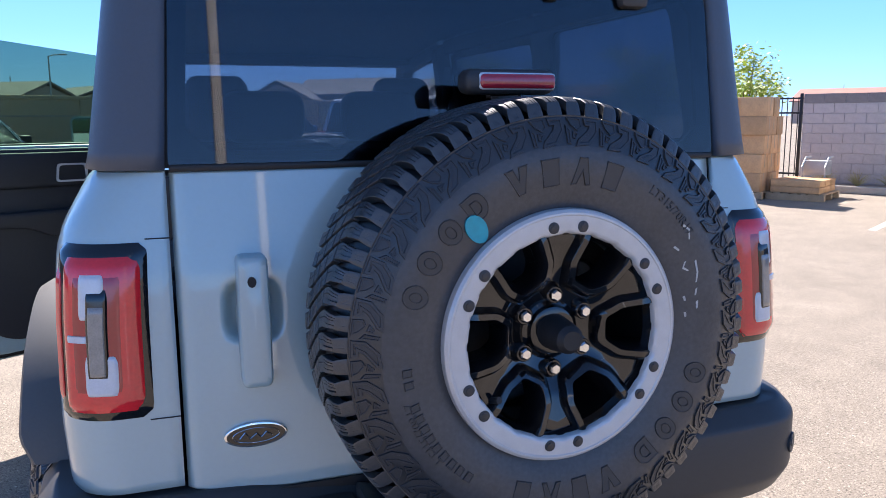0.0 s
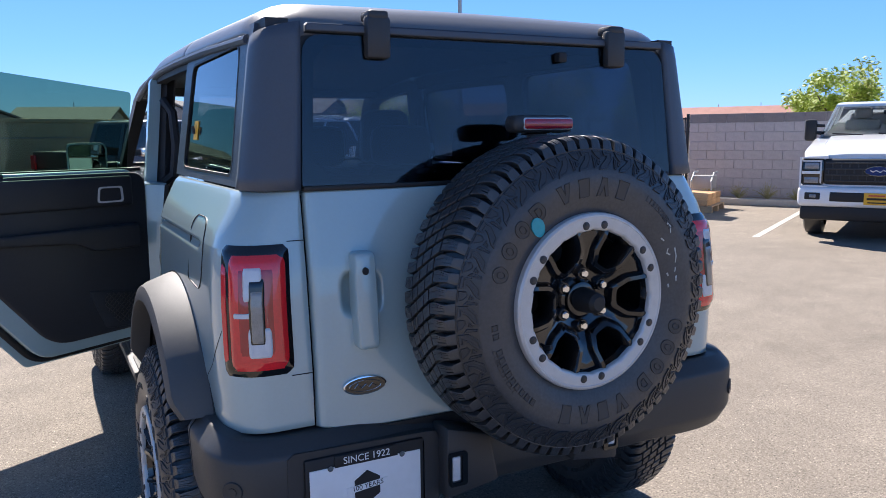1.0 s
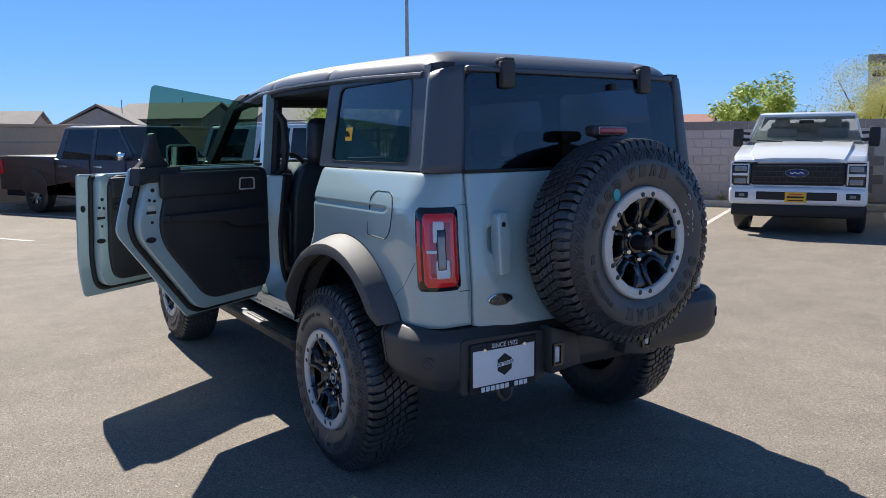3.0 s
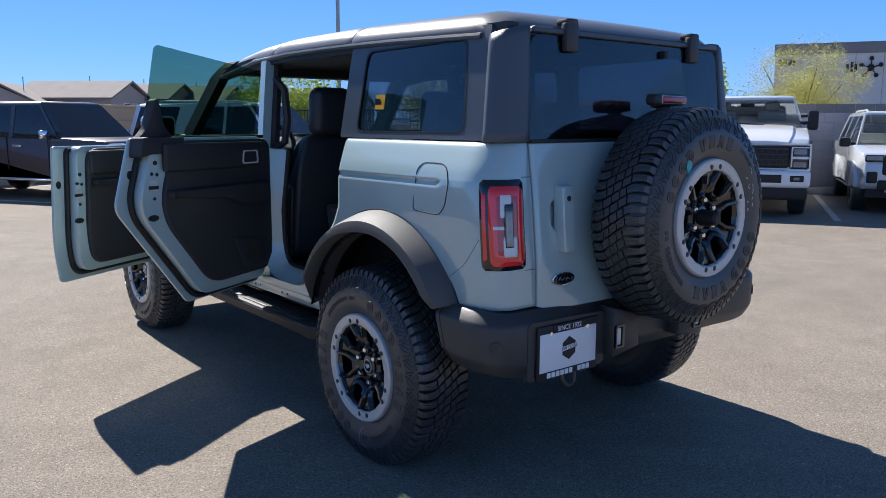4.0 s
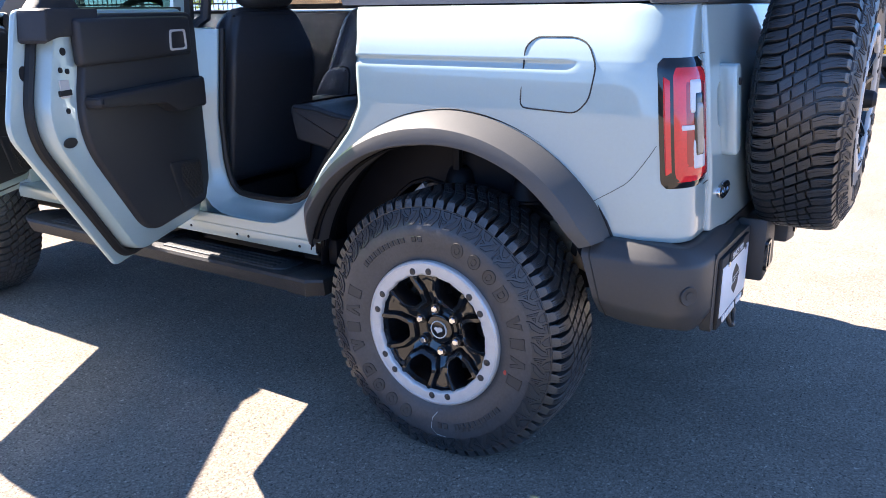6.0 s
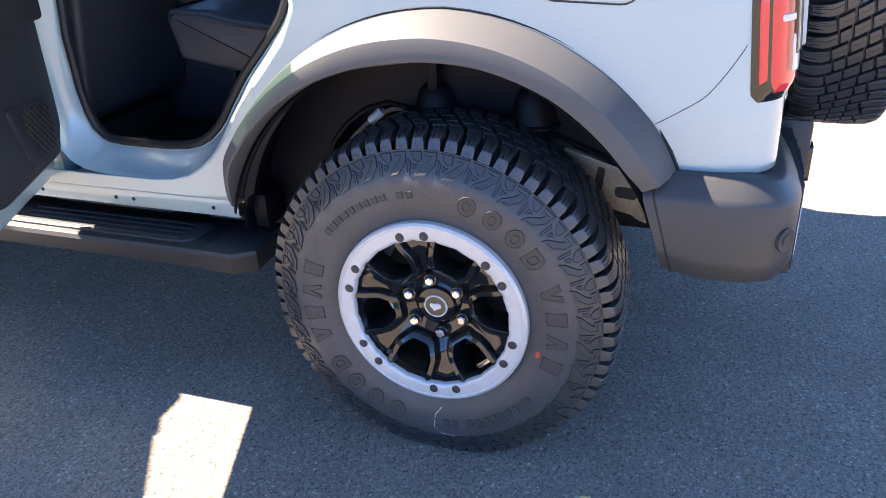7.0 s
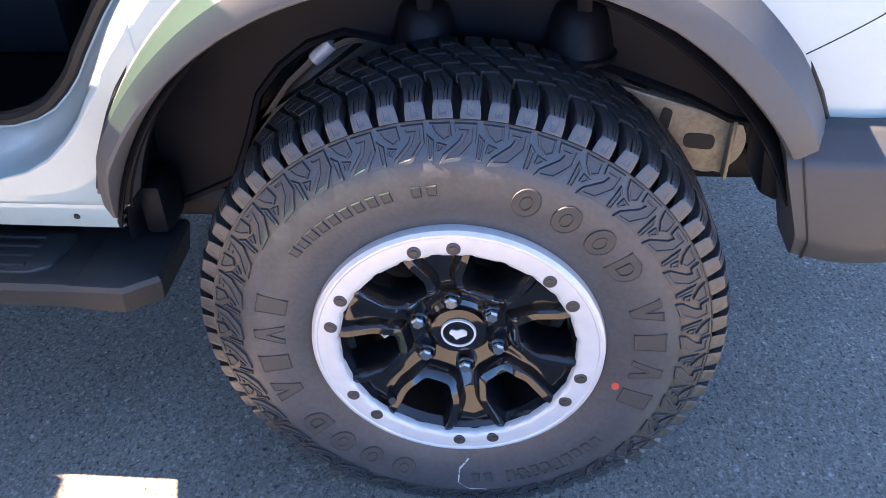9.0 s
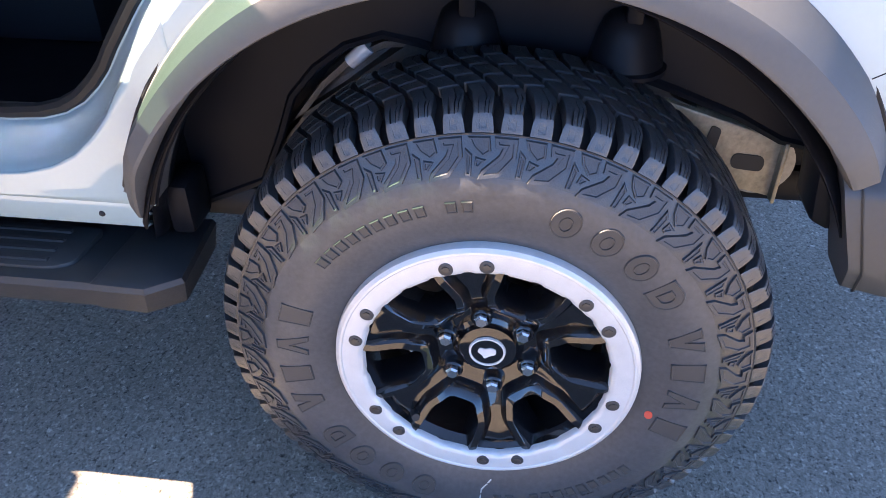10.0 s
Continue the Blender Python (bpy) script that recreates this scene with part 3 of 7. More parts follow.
for mirror in (False, True):
    lamp = patch("tail_lamp", 0.704, 0.953, 0.932, 1.268, 0.001, 0.012, GLOSS, "red tail lamp with white inner bars in a gloss black bezel", mirror=mirror)
    patch("side_lens", 0.718, 0.741, 0.968, 1.222, 0.009, 0.0145, RED, parent=lamp, mirror=mirror)
    patch("red_lens", 0.748, 0.939, 0.950, 1.246, 0.010, 0.020, RED, parent=lamp, mirror=mirror, r=0.03)
    patch("inner_lens", 0.786, 0.908, 0.982, 1.218, 0.0185, 0.0206, DARKRED, parent=lamp, mirror=mirror)
    patch("marker_bar", 0.770, 0.836, 1.086, 1.100, 0.019, 0.0235, WHITELENS, parent=lamp, mirror=mirror)
    patch("white_bar", 0.808, 0.872, 1.128, 1.215, 0.019, 0.0235, WHITELENS, parent=lamp, mirror=mirror)
    patch("white_bar", 0.820, 0.897, 0.984, 1.062, 0.019, 0.0235, WHITELENS, parent=lamp, mirror=mirror)
    patch("lens_gap", 0.828, 0.878, 1.015, 1.186, 0.021, 0.0255, GLOSS, parent=lamp, mirror=mirror)
    patch("reversing_lens", 0.833, 0.874, 1.020, 1.160, 0.022, 0.0275, SMOKE, parent=lamp, mirror=mirror)
    for zz in (0.925, 1.274):
        bmq = B()
        tube(bmq, [((1 if mirror else -1) * abs(shell(q, zz, 0.0006)[0]), shell(q, zz, 0.0006)[1], zz) for q in steps(0.945, 1.0, 6)], 0.0014, 5)
        body_part("panel_joint", bmq, SEAL)

# ---- fuel door, seams ----
o = rounded([(-0.235, 1.125), (-0.405, 1.118), (-0.44, 1.155), (-0.455, 1.245), (-0.425, 1.302), (-0.385, 1.318), (-0.268, 1.318), (-0.240, 1.295)], 0.02, 3)
bm = B()
tube(bm, [shell(side_s(y, z), z, 0.0004) for y, z in o + o[:1]], 0.0024, 5)
body_part("fuel_door_gap", bm, SEAL)
# joint line from the flare to the lamp
bm = B()
tube(bm, [shell(min(0.99, side_s(-0.472, 0.883) + k * 0.012), 0.883 + 0.0135 * k, 0.0003) for k in range(13)], 0.0009, 5)
body_part("panel_joint", bm, SEAL)

# ---- wheel arch flares and liners ----
def flare(side, dy=0.0, front=False):
    th0, th1 = radians(15.5), radians(148.2)
    verts, faces = [], []
    prof = 9
    n = 60
    for i in range(n + 1):
        f = i / n
        th = th0 + (th1 - th0) * f
        ru = interp([(radians(90), ARCH_R), (radians(124), 0.619), (radians(138), 0.611), (radians(149), 0.592)], th)
        rl = interp([(radians(85), LIP_R), (radians(106), 0.566), (radians(122), 0.575)], th)
        u = (ARCH_C[0] + ru * math.cos(th), ARCH_C[1] + ru * math.sin(th))
        l = (LIP_C[0] + rl * math.cos(th), LIP_C[1] + rl * math.sin(th))
        # the ends fall straight down
        bulge = min(1, 6 * f + 0.35, 6 * (1 - f) + 0.75)
        xo = 0.862 + 0.111 * bulge
        pr = [(0.0, 0.858), (0.03, 0.874), (0.30, xo - 0.034), (0.46, xo - 0.010), (0.88, xo), (0.98, xo - 0.002), (1.02, xo - 0.012), (1.02, xo - 0.05), (1.0, 0.80)]
        for t, x in pr:
            verts.append((side * x, dy + u[0] + (l[0] - u[0]) * t, u[1] + (l[1] - u[1]) * t))
    for i in range(n):
        for j in range(prof - 1):
            q = (i * prof + j, (i + 1) * prof + j, (i + 1) * prof + j + 1, i * prof + j + 1)
            faces.append(q if side < 0 else q[::-1])
    faces += [tuple(range(prof))[::-1], tuple(range(n * prof, n * prof + prof))]
    bm = B()
    tube(bm, [(side * 0.860, verts[i * prof][1] + (verts[i * prof][1] - dy - ARCH_C[0]) * 0.004, verts[i * prof][2] + (verts[i * prof][2] - ARCH_C[1]) * 0.004) for i in range(0, n + 1, 2)], 0.0045, 6)
    body_part("flare_seal", bm, SEAL)
    return hang(raw("wheel_arch_flare", verts, faces, FLARE, None, "", 40))


def arch_liner(side, dy=0.0):
    ribs = [(0.0, 0.545), (0.04, 0.556), (0.10, 0.562), (0.14, 0.575), (0.30, 0.579), (0.34, 0.561), (0.42, 0.561), (0.46, 0.579), (0.66, 0.579), (0.70, 0.565), (0.76, 0.565), (0.80, 0.579), (1.0, 0.579)]

    def f(u, w):
        th = radians(-6 + 192 * u)
        r = interp(ribs, w)
        if math.sin(th) < 0.2 or math.cos(th) < -0.5:
            r = min(r + 0.01, 0.579) if w > 0.1 else r
        return (side * (0.905 - 0.335 * w), dy + 0.02 + r * math.cos(th), 0.46 + r * math.sin(th))
    v, fc = grid_surface(f, steps(0, 1, 96), [w for w, r in ribs], lambda p: p[2] > ((0.60 if abs(p[0]) > 0.83 else 0.50) if p[1] > dy else 0.66))
    liner = solid(hang(raw("wheel_arch_liner", v, fc, LINER)), 0.004, 0)
    # inner wall, its lower edge drawn up over the damper
    bm = B()
    top = [(dy + 0.02 + 0.60 * math.cos(radians(a)), 0.45 + 0.60 * math.sin(radians(a))) for a in range(24, 157, 6)]
    low = [(-0.53, 0.68), (-0.442, 0.698), (-0.37, 0.735), (-0.267, 0.774), (-0.16, 0.81), (0.06, 0.815), (0.10, 0.821), (0.144, 0.833), (0.199, 0.843), (0.26, 0.823), (0.315, 0.782), (0.36, 0.729), (0.389, 0.652), (0.43, 0.56), (0.56, 0.50)]
    prism(bm, top + [(dy + y, z) for y, z in low], "x", side * 0.672, side * 0.685)
    body_part("inner_wing", bm, LINER)
    bm = B()
    tube(bm, [(side * 0.683, dy + y, z) for y, z in low], 0.008, 6)
    body_part("liner_edge", bm, LINER)
    # moulded pad at the foot, fixings
    bm = B()
    rbox(bm, min(side * 0.70, side * 0.79), max(side * 0.70, side * 0.79), dy + 0.53, dy + 0.575, 0.50, 0.60, 0.012)
    body_part("liner_foot", bm, LINER)
    bm = B()
    prism(bm, [(dy - 0.425, 0.80), (dy - 0.485, 0.80), (dy - 0.515, 0.70), (dy - 0.502, 0.622), (dy - 0.466, 0.640), (dy - 0.455, 0.74)], "x", side * 0.74, side * 0.835, 0.012, 2)
    body_part("liner_tail", bm, LINER)
    # rolled ribs that run up the front of the liner
    for x, r, a0, a1 in ((0.868, 0.549, 18, 78), (0.800, 0.570, 12, 70), (0.745, 0.572, 10, 84)):
        bm = B()
        tube(bm, [(side * (x + 0.02 * math.sin(radians(2.2 * a))), dy + 0.02 + r * math.cos(radians(a)), 0.46 + r * math.sin(radians(a))) for a in range(a0, a1, 4)], 0.0095, 8, 0.006)
        body_part("liner_rib", bm, LINER)
    for a in (32, 55, 140):
        bm = B()
        bmesh.ops.create_uvsphere(bm, u_segments=10, v_segments=6, radius=0.011, matrix=Matrix.Translation((side * 0.87, dy + 0.02 + 0.556 * math.cos(radians(a)), 0.46 + 0.556 * math.sin(radians(a)))))
        body_part("push_pin", bm, BLACK)
    return liner


FRONT_DY = 2.949
for s in (-1, 1):
    flare(s)
    arch_liner(s)
    flare(s, FRONT_DY)
    arch_liner(s, FRONT_DY)

# ---- hardtop ----
def top_x(z):
    return interp([(1.403, 0.772), (1.43, 0.766), (1.80, 0.715), (1.86, 0.70)], z)


QUARTER = [(0.475, 1.408), (0.437, 1.845), (-0.53, 1.845), (-0.565, 1.408)]
QWIN = rounded([(0.335, 1.437), (0.305, 1.795), (-0.40, 1.80), (-0.435, 1.437)], 0.045)
for s in (-1, 1):
    bm = B()
    holed(bm, rounded(QUARTER, 0.012, 3), QWIN, lambda y, z: (s * top_x(z), y, z), (-s * 0.035, 0, 0), 220)
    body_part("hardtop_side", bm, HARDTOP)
    bm = B()
    inner = [(y * 1.0, z) for y, z in QWIN]
    holed(bm, [(-0.05 + (y + 0.05) * 1.018, 1.617 + (z - 1.617) * 1.03) for y, z in inner], [(-0.05 + (y + 0.05) * 0.992, 1.617 + (z - 1.617) * 0.985) for y, z in inner], lambda y, z: (s * (top_x(z) + 0.001), y, z), (-s * 0.02, 0, 0), 220, rings=1)
    body_part("window_seal", bm, SEAL)
    hang(pane("quarter_window", [(s * (top_x(z) - 0.006), y, z) for y, z in inner], (-s * 0.004, 0, 0), TINT, None, "dark tinted quarter window"))
# rear pillars: wrap from the side to the glass
def pillar_x(z, u):
    """u 0 at the side, 1 at the glass."""
    a = u * math.pi / 2
    xs_, xg = top_x(z), interp([(1.403, 0.640), (1.86, 0.612)], z)
    ys, yg = -0.565 + 0.035 * (z - 1.408) / 0.457, interp([(1.403, -0.662), (1.87, -0.622)], z)
    p = 2 / 2.4
    return (xg + (xs_ - xg) * max(0.0, math.cos(a)) ** p, ys + (yg - ys) * math.sin(a) ** p, z)


for s in (-1, 1):
    v, f = grid_surface(lambda u, z: (s * pillar_x(z, u)[0], pillar_x(z, u)[1] - 0.001, 1.403 + (z - 1.403) * (0.92 + 0.08 * u)), steps(0, 1, 14), steps(1.403, 1.838, 12))
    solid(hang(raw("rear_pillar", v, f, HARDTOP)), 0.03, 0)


def rear_y(z):
    return -0.664 + (z - 1.403) * 0.082


# header over the glass
v, f = grid_surface(lambda x, z: (x, rear_y(z) - 0.006, z), steps(-0.60, 0.60, 12), steps(1.812, 1.834, 4))
solid(hang(raw("rear_header", v, f, HARDTOP)), 0.03, 0)
gl = rounded([(-0.634, 1.412), (0.634, 1.412), (0.612, 1.808), (-0.612, 1.808)], [0.01, 0.01, 0.06, 0.06])
hang(pane("rear_window", [(x, rear_y(z) - 0.008, z) for x, z in gl], (0, 0.005, 0), TINT, None, "dark tinted lift-up rear glass"))
bm = B()
holed(bm, [(x * 1.03, 1.61 + (z - 1.61) * 1.03) for x, z in gl], rounded([(-0.60, 1.437), (0.60, 1.437), (0.578, 1.785), (-0.578, 1.785)], 0.05), lambda x, z: (x, rear_y(z) + 0.004, z), (0, 0.012, 0), rings=1)
body_part("glass_border", bm, SEAL)
bm = B()
rbox(bm, -0.632, 0.632, -0.676, -0.64, 1.4, 1.414, 0.004)
body_part("glass_sill", bm, SEAL)
for x in (-0.405, 0.405):
    bm = B()
    rbox(bm, x - 0.036, x + 0.036, -0.668, -0.63, 1.748, 1.862, 0.012)
    rbox(bm, x - 0.030, x + 0.030, -0.668, -0.60, 1.848, 1.876, 0.01)
    h = body_part("glass_hinge", bm, PLASTIC)
bm = B()
rbox(bm, 0.185, 0.215, -0.665, -0.63, 1.758, 1.788, 0.006)
body_part("rear_camera", bm, BLACK)
# roof panels, in the paler grey that carries the sunlight on them
ROOF_Z = [(-0.622, -0.082), (-0.60, -0.057), (-0.57, -0.034), (-0.52, -0.010), (-0.45, 0.006), (0.1, 0.02), (0.6, 0.03), (1.1, 0.03), (1.5, 0.012), (1.8, -0.02), (1.95, -0.055)]


def roof_point(u, y):
    """u from -1 to 1 across."""
    half = interp([(-0.622, 0.60), (-0.605, 0.645), (-0.58, 0.675), (-0.54, 0.705), (-0.48, 0.718), (0.4, 0.722), (1.2, 0.722), (1.95, 0.69)], y)
    a = abs(u)
    edge = min(1, max(0, (a - 0.78) / 0.22))
    z = 1.912 - 0.010 * a * a - 0.092 * (1 - math.sqrt(max(0.0, 1 - edge * edge)))
    return (half * u, y, z + interp(ROOF_Z, y))


for y0, y1 in ((-0.622, 0.437), (0.443, 1.24), (1.246, 1.99)):
    ys = steps(y0, y1, 14)
    if y0 < 0:
        ys = [-0.622, -0.605, -0.585, -0.56] + steps(-0.53, y1, 12)
    v, f = grid_surface(lambda u, y: roof_point(u, y), [-1, -0.997, -0.988, -0.972, -0.95, -0.92, -0.88, -0.84] + steps(-0.78, 0.78, 20) + [0.84, 0.88, 0.92, 0.95, 0.972, 0.988, 0.997, 1], ys)
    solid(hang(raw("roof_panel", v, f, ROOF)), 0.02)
for s in (-1, 1):
    bm = B()
    tube(bm, [(s * 0.712, y, 1.806 + interp(ROOF_Z, y)) for y in (-0.48, 0.1, 0.4, 0.7, 1.1, 1.5, 1.99)], 0.014, 8)
    body_part("roof_gutter", bm, HARDTOP)
# front and middle pillars
for s in (-1, 1):
    bm = B()
    loft(bm, [[(s * (x + dx), y + dy_, z) for dx, dy_ in ((0, 0), (0, d_), (-w_, d_), (-w_, 0))] for x, y, z, w_, d_ in ((0.82, 1.162, 0.58, 0.10, 0.223), (0.83, 1.162, 0.9, 0.10, 0.223), (0.80, 1.166, 1.335, 0.09, 0.223), (0.785, 1.285, 1.34, 0.05, 0.06), (0.735, 1.305, 1.80, 0.05, 0.06), (0.70, 1.345, 1.86, 0.05, 0.06))])
    body_part("middle_pillar", bm, PAINT)
    bm = B()
    loft(bm, [[(s * (x + dx), y + dy_, z) for dx, dy_ in ((0, -0.10), (0, 0.06), (-0.06, 0.06), (-0.06, -0.10))] for x, y, z in ((0.79, 2.43, 1.38), (0.72, 2.06, 1.76), (0.70, 1.97, 1.815), (0.68, 1.90, 1.845))])
    body_part("front_pillar", bm, BLACK)
    bm = B()
    rbox(bm, *sorted((s * 0.80, s * 0.70)), 2.42, 2.55, 0.55, 1.40, 0.01)
    body_part("hinge_pillar", bm, PAINT)
    bm = B()
    loft(bm, [[(s * 0.705, y, z), (s * 0.66, y, z), (s * 0.66, y, z + 0.06), (s * 0.705, y, z + 0.06)] for y, z in ((0.42, 1.80), (1.2, 1.80), (1.6, 1.78), (2.0, 1.74))])
    body_part("roof_rail", bm, BLACK)

# ---- wheels and tyres: axle along x, outer face to -x, hub at the origin ----
TYRE_MID = 0.088
PITCHES = 34
TYRE_SIDE = [(0.226, 0.118), (0.232, 0.128), (0.240, 0.132), (0.252, 0.137), (0.275, 0.1455), (0.300, 0.1500), (0.322, 0.1515), (0.338, 0.1500), (0.351, 0.1468), (0.365, 0.1412), (0.380, 0.1342), (0.394, 0.1278), (0.402, 0.1243)]
CROWN = [(0.0, 0.440), (0.055, 0.4397), (0.078, 0.4387), (0.094, 0.4370), (0.100, 0.4352), (0.1125, 0.4298), (0.1145, 0.4280), (0.1236, 0.4035), (0.130, 0.396)]
# how far the bands of blocks lean, in pitches, from the outer shoulder to the inner one
LEAN = [(-0.13, 0.06), (-0.076, 0.0), (-0.062, -0.08), (-0.048, -0.28), (-0.02, -0.72), (0.02, -1.36), (0.048, -1.80), (0.062, -2.00), (0.076, -2.08), (0.13, -2.14)]


def inset(poly, d):
    """Polygon drawn in by d on all sides."""
    area = sum(p[0] * q[1] - q[0] * p[1] for p, q in zip(poly, poly[1:] + poly[:1]))
    if area < 0:
        poly = poly[::-1]
    out = []
    n = len(poly)
    for i in range(n):
        p0, p1, p2 = Vector(poly[i - 1]), Vector(poly[i]), Vector(poly[(i + 1) % n])
        e0, e1 = (p1 - p0).normalized(), (p2 - p1).normalized()
        n0, n1 = Vector((-e0.y, e0.x)), Vector((-e1.y, e1.x))
        m = (n0 + n1) / max(0.35, 1 + n0.dot(n1))
        out.append(tuple(p1 + m * d))
    return poly, out


def tyre_meshes(flat):
    """One tyre: its carcass, its tread, its band of side lugs and its mouldings; flat sets it on the ground."""
    half = TYRE_SIDE + [(0.4042, 0.1247), (0.4048, 0.1234), (0.3980, 0.1212), (0.3985, 0.108), (0.4065, 0.092), (0.4160, 0.072), (0.4215, 0.05), (0.4230, 0.0)]
    sets = {k: ([], []) for k in ("tyre", "tread", "side_lug_band", "sidewall_moulding")}

    def add_loft(key, rings, cap=False):
        verts, faces = sets[key]
        base = len(verts)
        n = len(rings[0])
        for r in rings:
            verts.extend(r)
        for a in range(len(rings) - 1):
            for i in range(n):
                j = (i + 1) % n
                faces.append((base + a * n + i, base + a * n + j, base + (a + 1) * n + j, base + (a + 1) * n + i))
        if cap:
            faces.append(tuple(base + (len(rings) - 1) * n + i for i in range(n)))

    prof = [(r, TYRE_MID - w) for r, w in half] + [(r, TYRE_MID + w) for r, w in half[-2::-1]]
    n = 180
    add_loft("tyre", [[(x, r * math.cos(2 * math.pi * i / n), r * math.sin(2 * math.pi * i / n)) for i in range(n)] for r, x in prof])

    def block(k, ws, wave, span, slits, zig=0, low=0.0175, edge=0.0011):
        """One tread block of band k. ws: its rows across the tyre, each shifted along by wave; span: where the band's gap leaves it
        between two grooves, row by row; slits (f0, f1, first row, last row, depth); zig: first row from which the cuts run in zigzag."""
        verts, faces = sets["tread"]
        base, nr = len(verts), len(ws)
        way = 1 if ws[-1] > ws[0] else -1
        fs = sorted({0.0, 1.0, *(f for a, b, lo, hi, d in slits for f in (a - 0.007, a, b, b + 0.007))})
        nc = len(fs)

        def put(i, f, lift, tight):
            w = ws[i] + wave(i, f) + (edge * way * tight if i == 0 else -edge * way * tight if i == nr - 1 else 0.0)
            lo, hi = span[i]
            if zig and i >= zig and 0.0 < f < 1.0:
                f += 0.045 if i % 2 else -0.045
            t = lo + (hi - lo) * f + (edge / 0.04 * tight if f == 0.0 else -edge / 0.04 * tight if f == 1.0 else 0.0)
            a = (k + interp(LEAN, w) + t) * p
            r = interp(CROWN, abs(w)) + lift
            verts.append((TYRE_MID + w, r * math.cos(a), r * math.sin(a)))
        for i in range(nr):
            for f in fs:
                d = max([0.0] + [dp for a, b, lo, hi, dp in slits if a <= f <= b and lo <= i <= hi])
                put(i, f, -d, 1.0)
        for i in range(nr - 1):
            for j in range(nc - 1):
                faces.append((base + i * nc + j, base + i * nc + j + 1, base + (i + 1) * nc + j + 1, base + (i + 1) * nc + j))
        loop = [(i, 0) for i in range(nr)] + [(nr - 1, j) for j in range(1, nc)] + [(i, nc - 1) for i in range(nr - 2, -1, -1)] + [(0, j) for j in range(nc - 2, 0, -1)]
        top = [base + i * nc + j for i, j in loop]
        for lift in (-edge, -low):
            start = len(verts)
            for i, j in loop:
                put(i, fs[j], lift, 0.0)
            ring = list(range(start, start + len(loop)))
            for m in range(len(loop)):
                q = (m + 1) % len(loop)
                faces.append((top[m], top[q], ring[q], ring[m]))
            top = ring

    def on_side(a, r, lift, side):
        w = interp(TYRE_SIDE, r) + lift
        return (TYRE_MID + side * w, r * math.cos(a), r * math.sin(a))

    def framed(key, outline, lift, edge, floor, side):
        """A raised plate with a thin lip round a lower middle."""
        pts = [(a * 0.385, r) for a, r in outline]
        pts, low = inset(pts, -0.0012)
        pts, lip = inset(pts, edge)
        pts, mid = inset(pts, edge + 0.0008)
        rings = []
        for ring, h in ((low, -0.001), (pts, lift), (lip, lift), (mid, floor)):
            rings.append([on_side(a / 0.385, r, h, side) for a, r in ring])
        add_loft(key, rings, True)

    p = math.pi / PITCHES
    for k in range(2 * PITCHES):
        for side in (-1, 1):
            long = k % 2 == (0 if side < 0 else 1)
            inn = 0.0475 if long else 0.0575
            ws = [side * w for w in (0.1236, 0.1214, 0.1206, 0.1176, 0.1168, 0.1146, 0.1134, 0.1000, 0.0980, 0.0850, 0.0715, inn)]
            wide = [0.12, 0.13, 0.13, 0.155, 0.16, 0.195, 0.20, 0.175, 0.165, 0.135, 0.12, 0.12]
            slits = [(0.33, 0.67, 2, 3, 0.0012), (0.27, 0.30 if long else 0.38, 6, 8, 0.006), (0.60, 0.625, 6, 11, 0.005)]
            slits.append((0.78, 0.81, 6, 8, 0.0045) if long else (0.80, 0.83, 7, 9, 0.0045))
            block(k, ws, lambda i, f: 0.005 * (f - 0.5) if i == 11 else 0.0, [(g, 1 - g) for g in wide], slits, 9)
        # three leaning blocks between the shoulders
        o = 0.0475 if k % 2 == 0 else 0.0575
        q0 = 0.0475 if k % 2 else 0.0575
        cuts = [-o + 0.0055, -0.0178, 0.0178, q0 - 0.0055]
        for c in range(3):
            a, b = cuts[c] + (0.0026 if c else 0.0), cuts[c + 1] - (0.0026 if c < 2 else 0.0)
            block(k, [a + (b - a) * f for f in (0.0, 0.25, 0.5, 0.75, 1.0)], lambda i, f: 0.005 * (f - 0.5), [(0.115, 0.885)] * 5, [(0.49, 0.51, 1, 3, 0.0012)], 1, 0.0150)
    # interlocked lugs round each side
    q = 2 * math.pi / PITCHES
    hook = [(0.50, 0.98), (0.90, 0.98), (0.90, 0.52), (0.62, 0.08), (0.20, 0.0), (0.27, 0.20), (0.60, 0.56), (0.66, 0.74), (0.53, 0.74)]
    shapes = [(hook, 0.0038), ([(-0.03, 0.70), (0.08, 0.56), (0.05, 0.08), (-0.05, 0.10)], 0.0036), ([(0.04, 0.98), (0.40, 0.98), (0.43, 0.66), (0.29, 0.54), (0.12, 0.74)], 0.0036), ([(0.16, 0.50), (0.33, 0.44), (0.20, 0.26), (0.13, 0.30)], 0.0028)]
    for k in range(PITCHES):
        for side in (-1, 1):
            for shape, lift in shapes:
                framed("side_lug_band", [((k + f) * q * -side, 0.3505 + 0.0505 * g) for f, g in shape], lift, 0.0042 if shape is hook else 0.0018, lift - 0.0018, side)

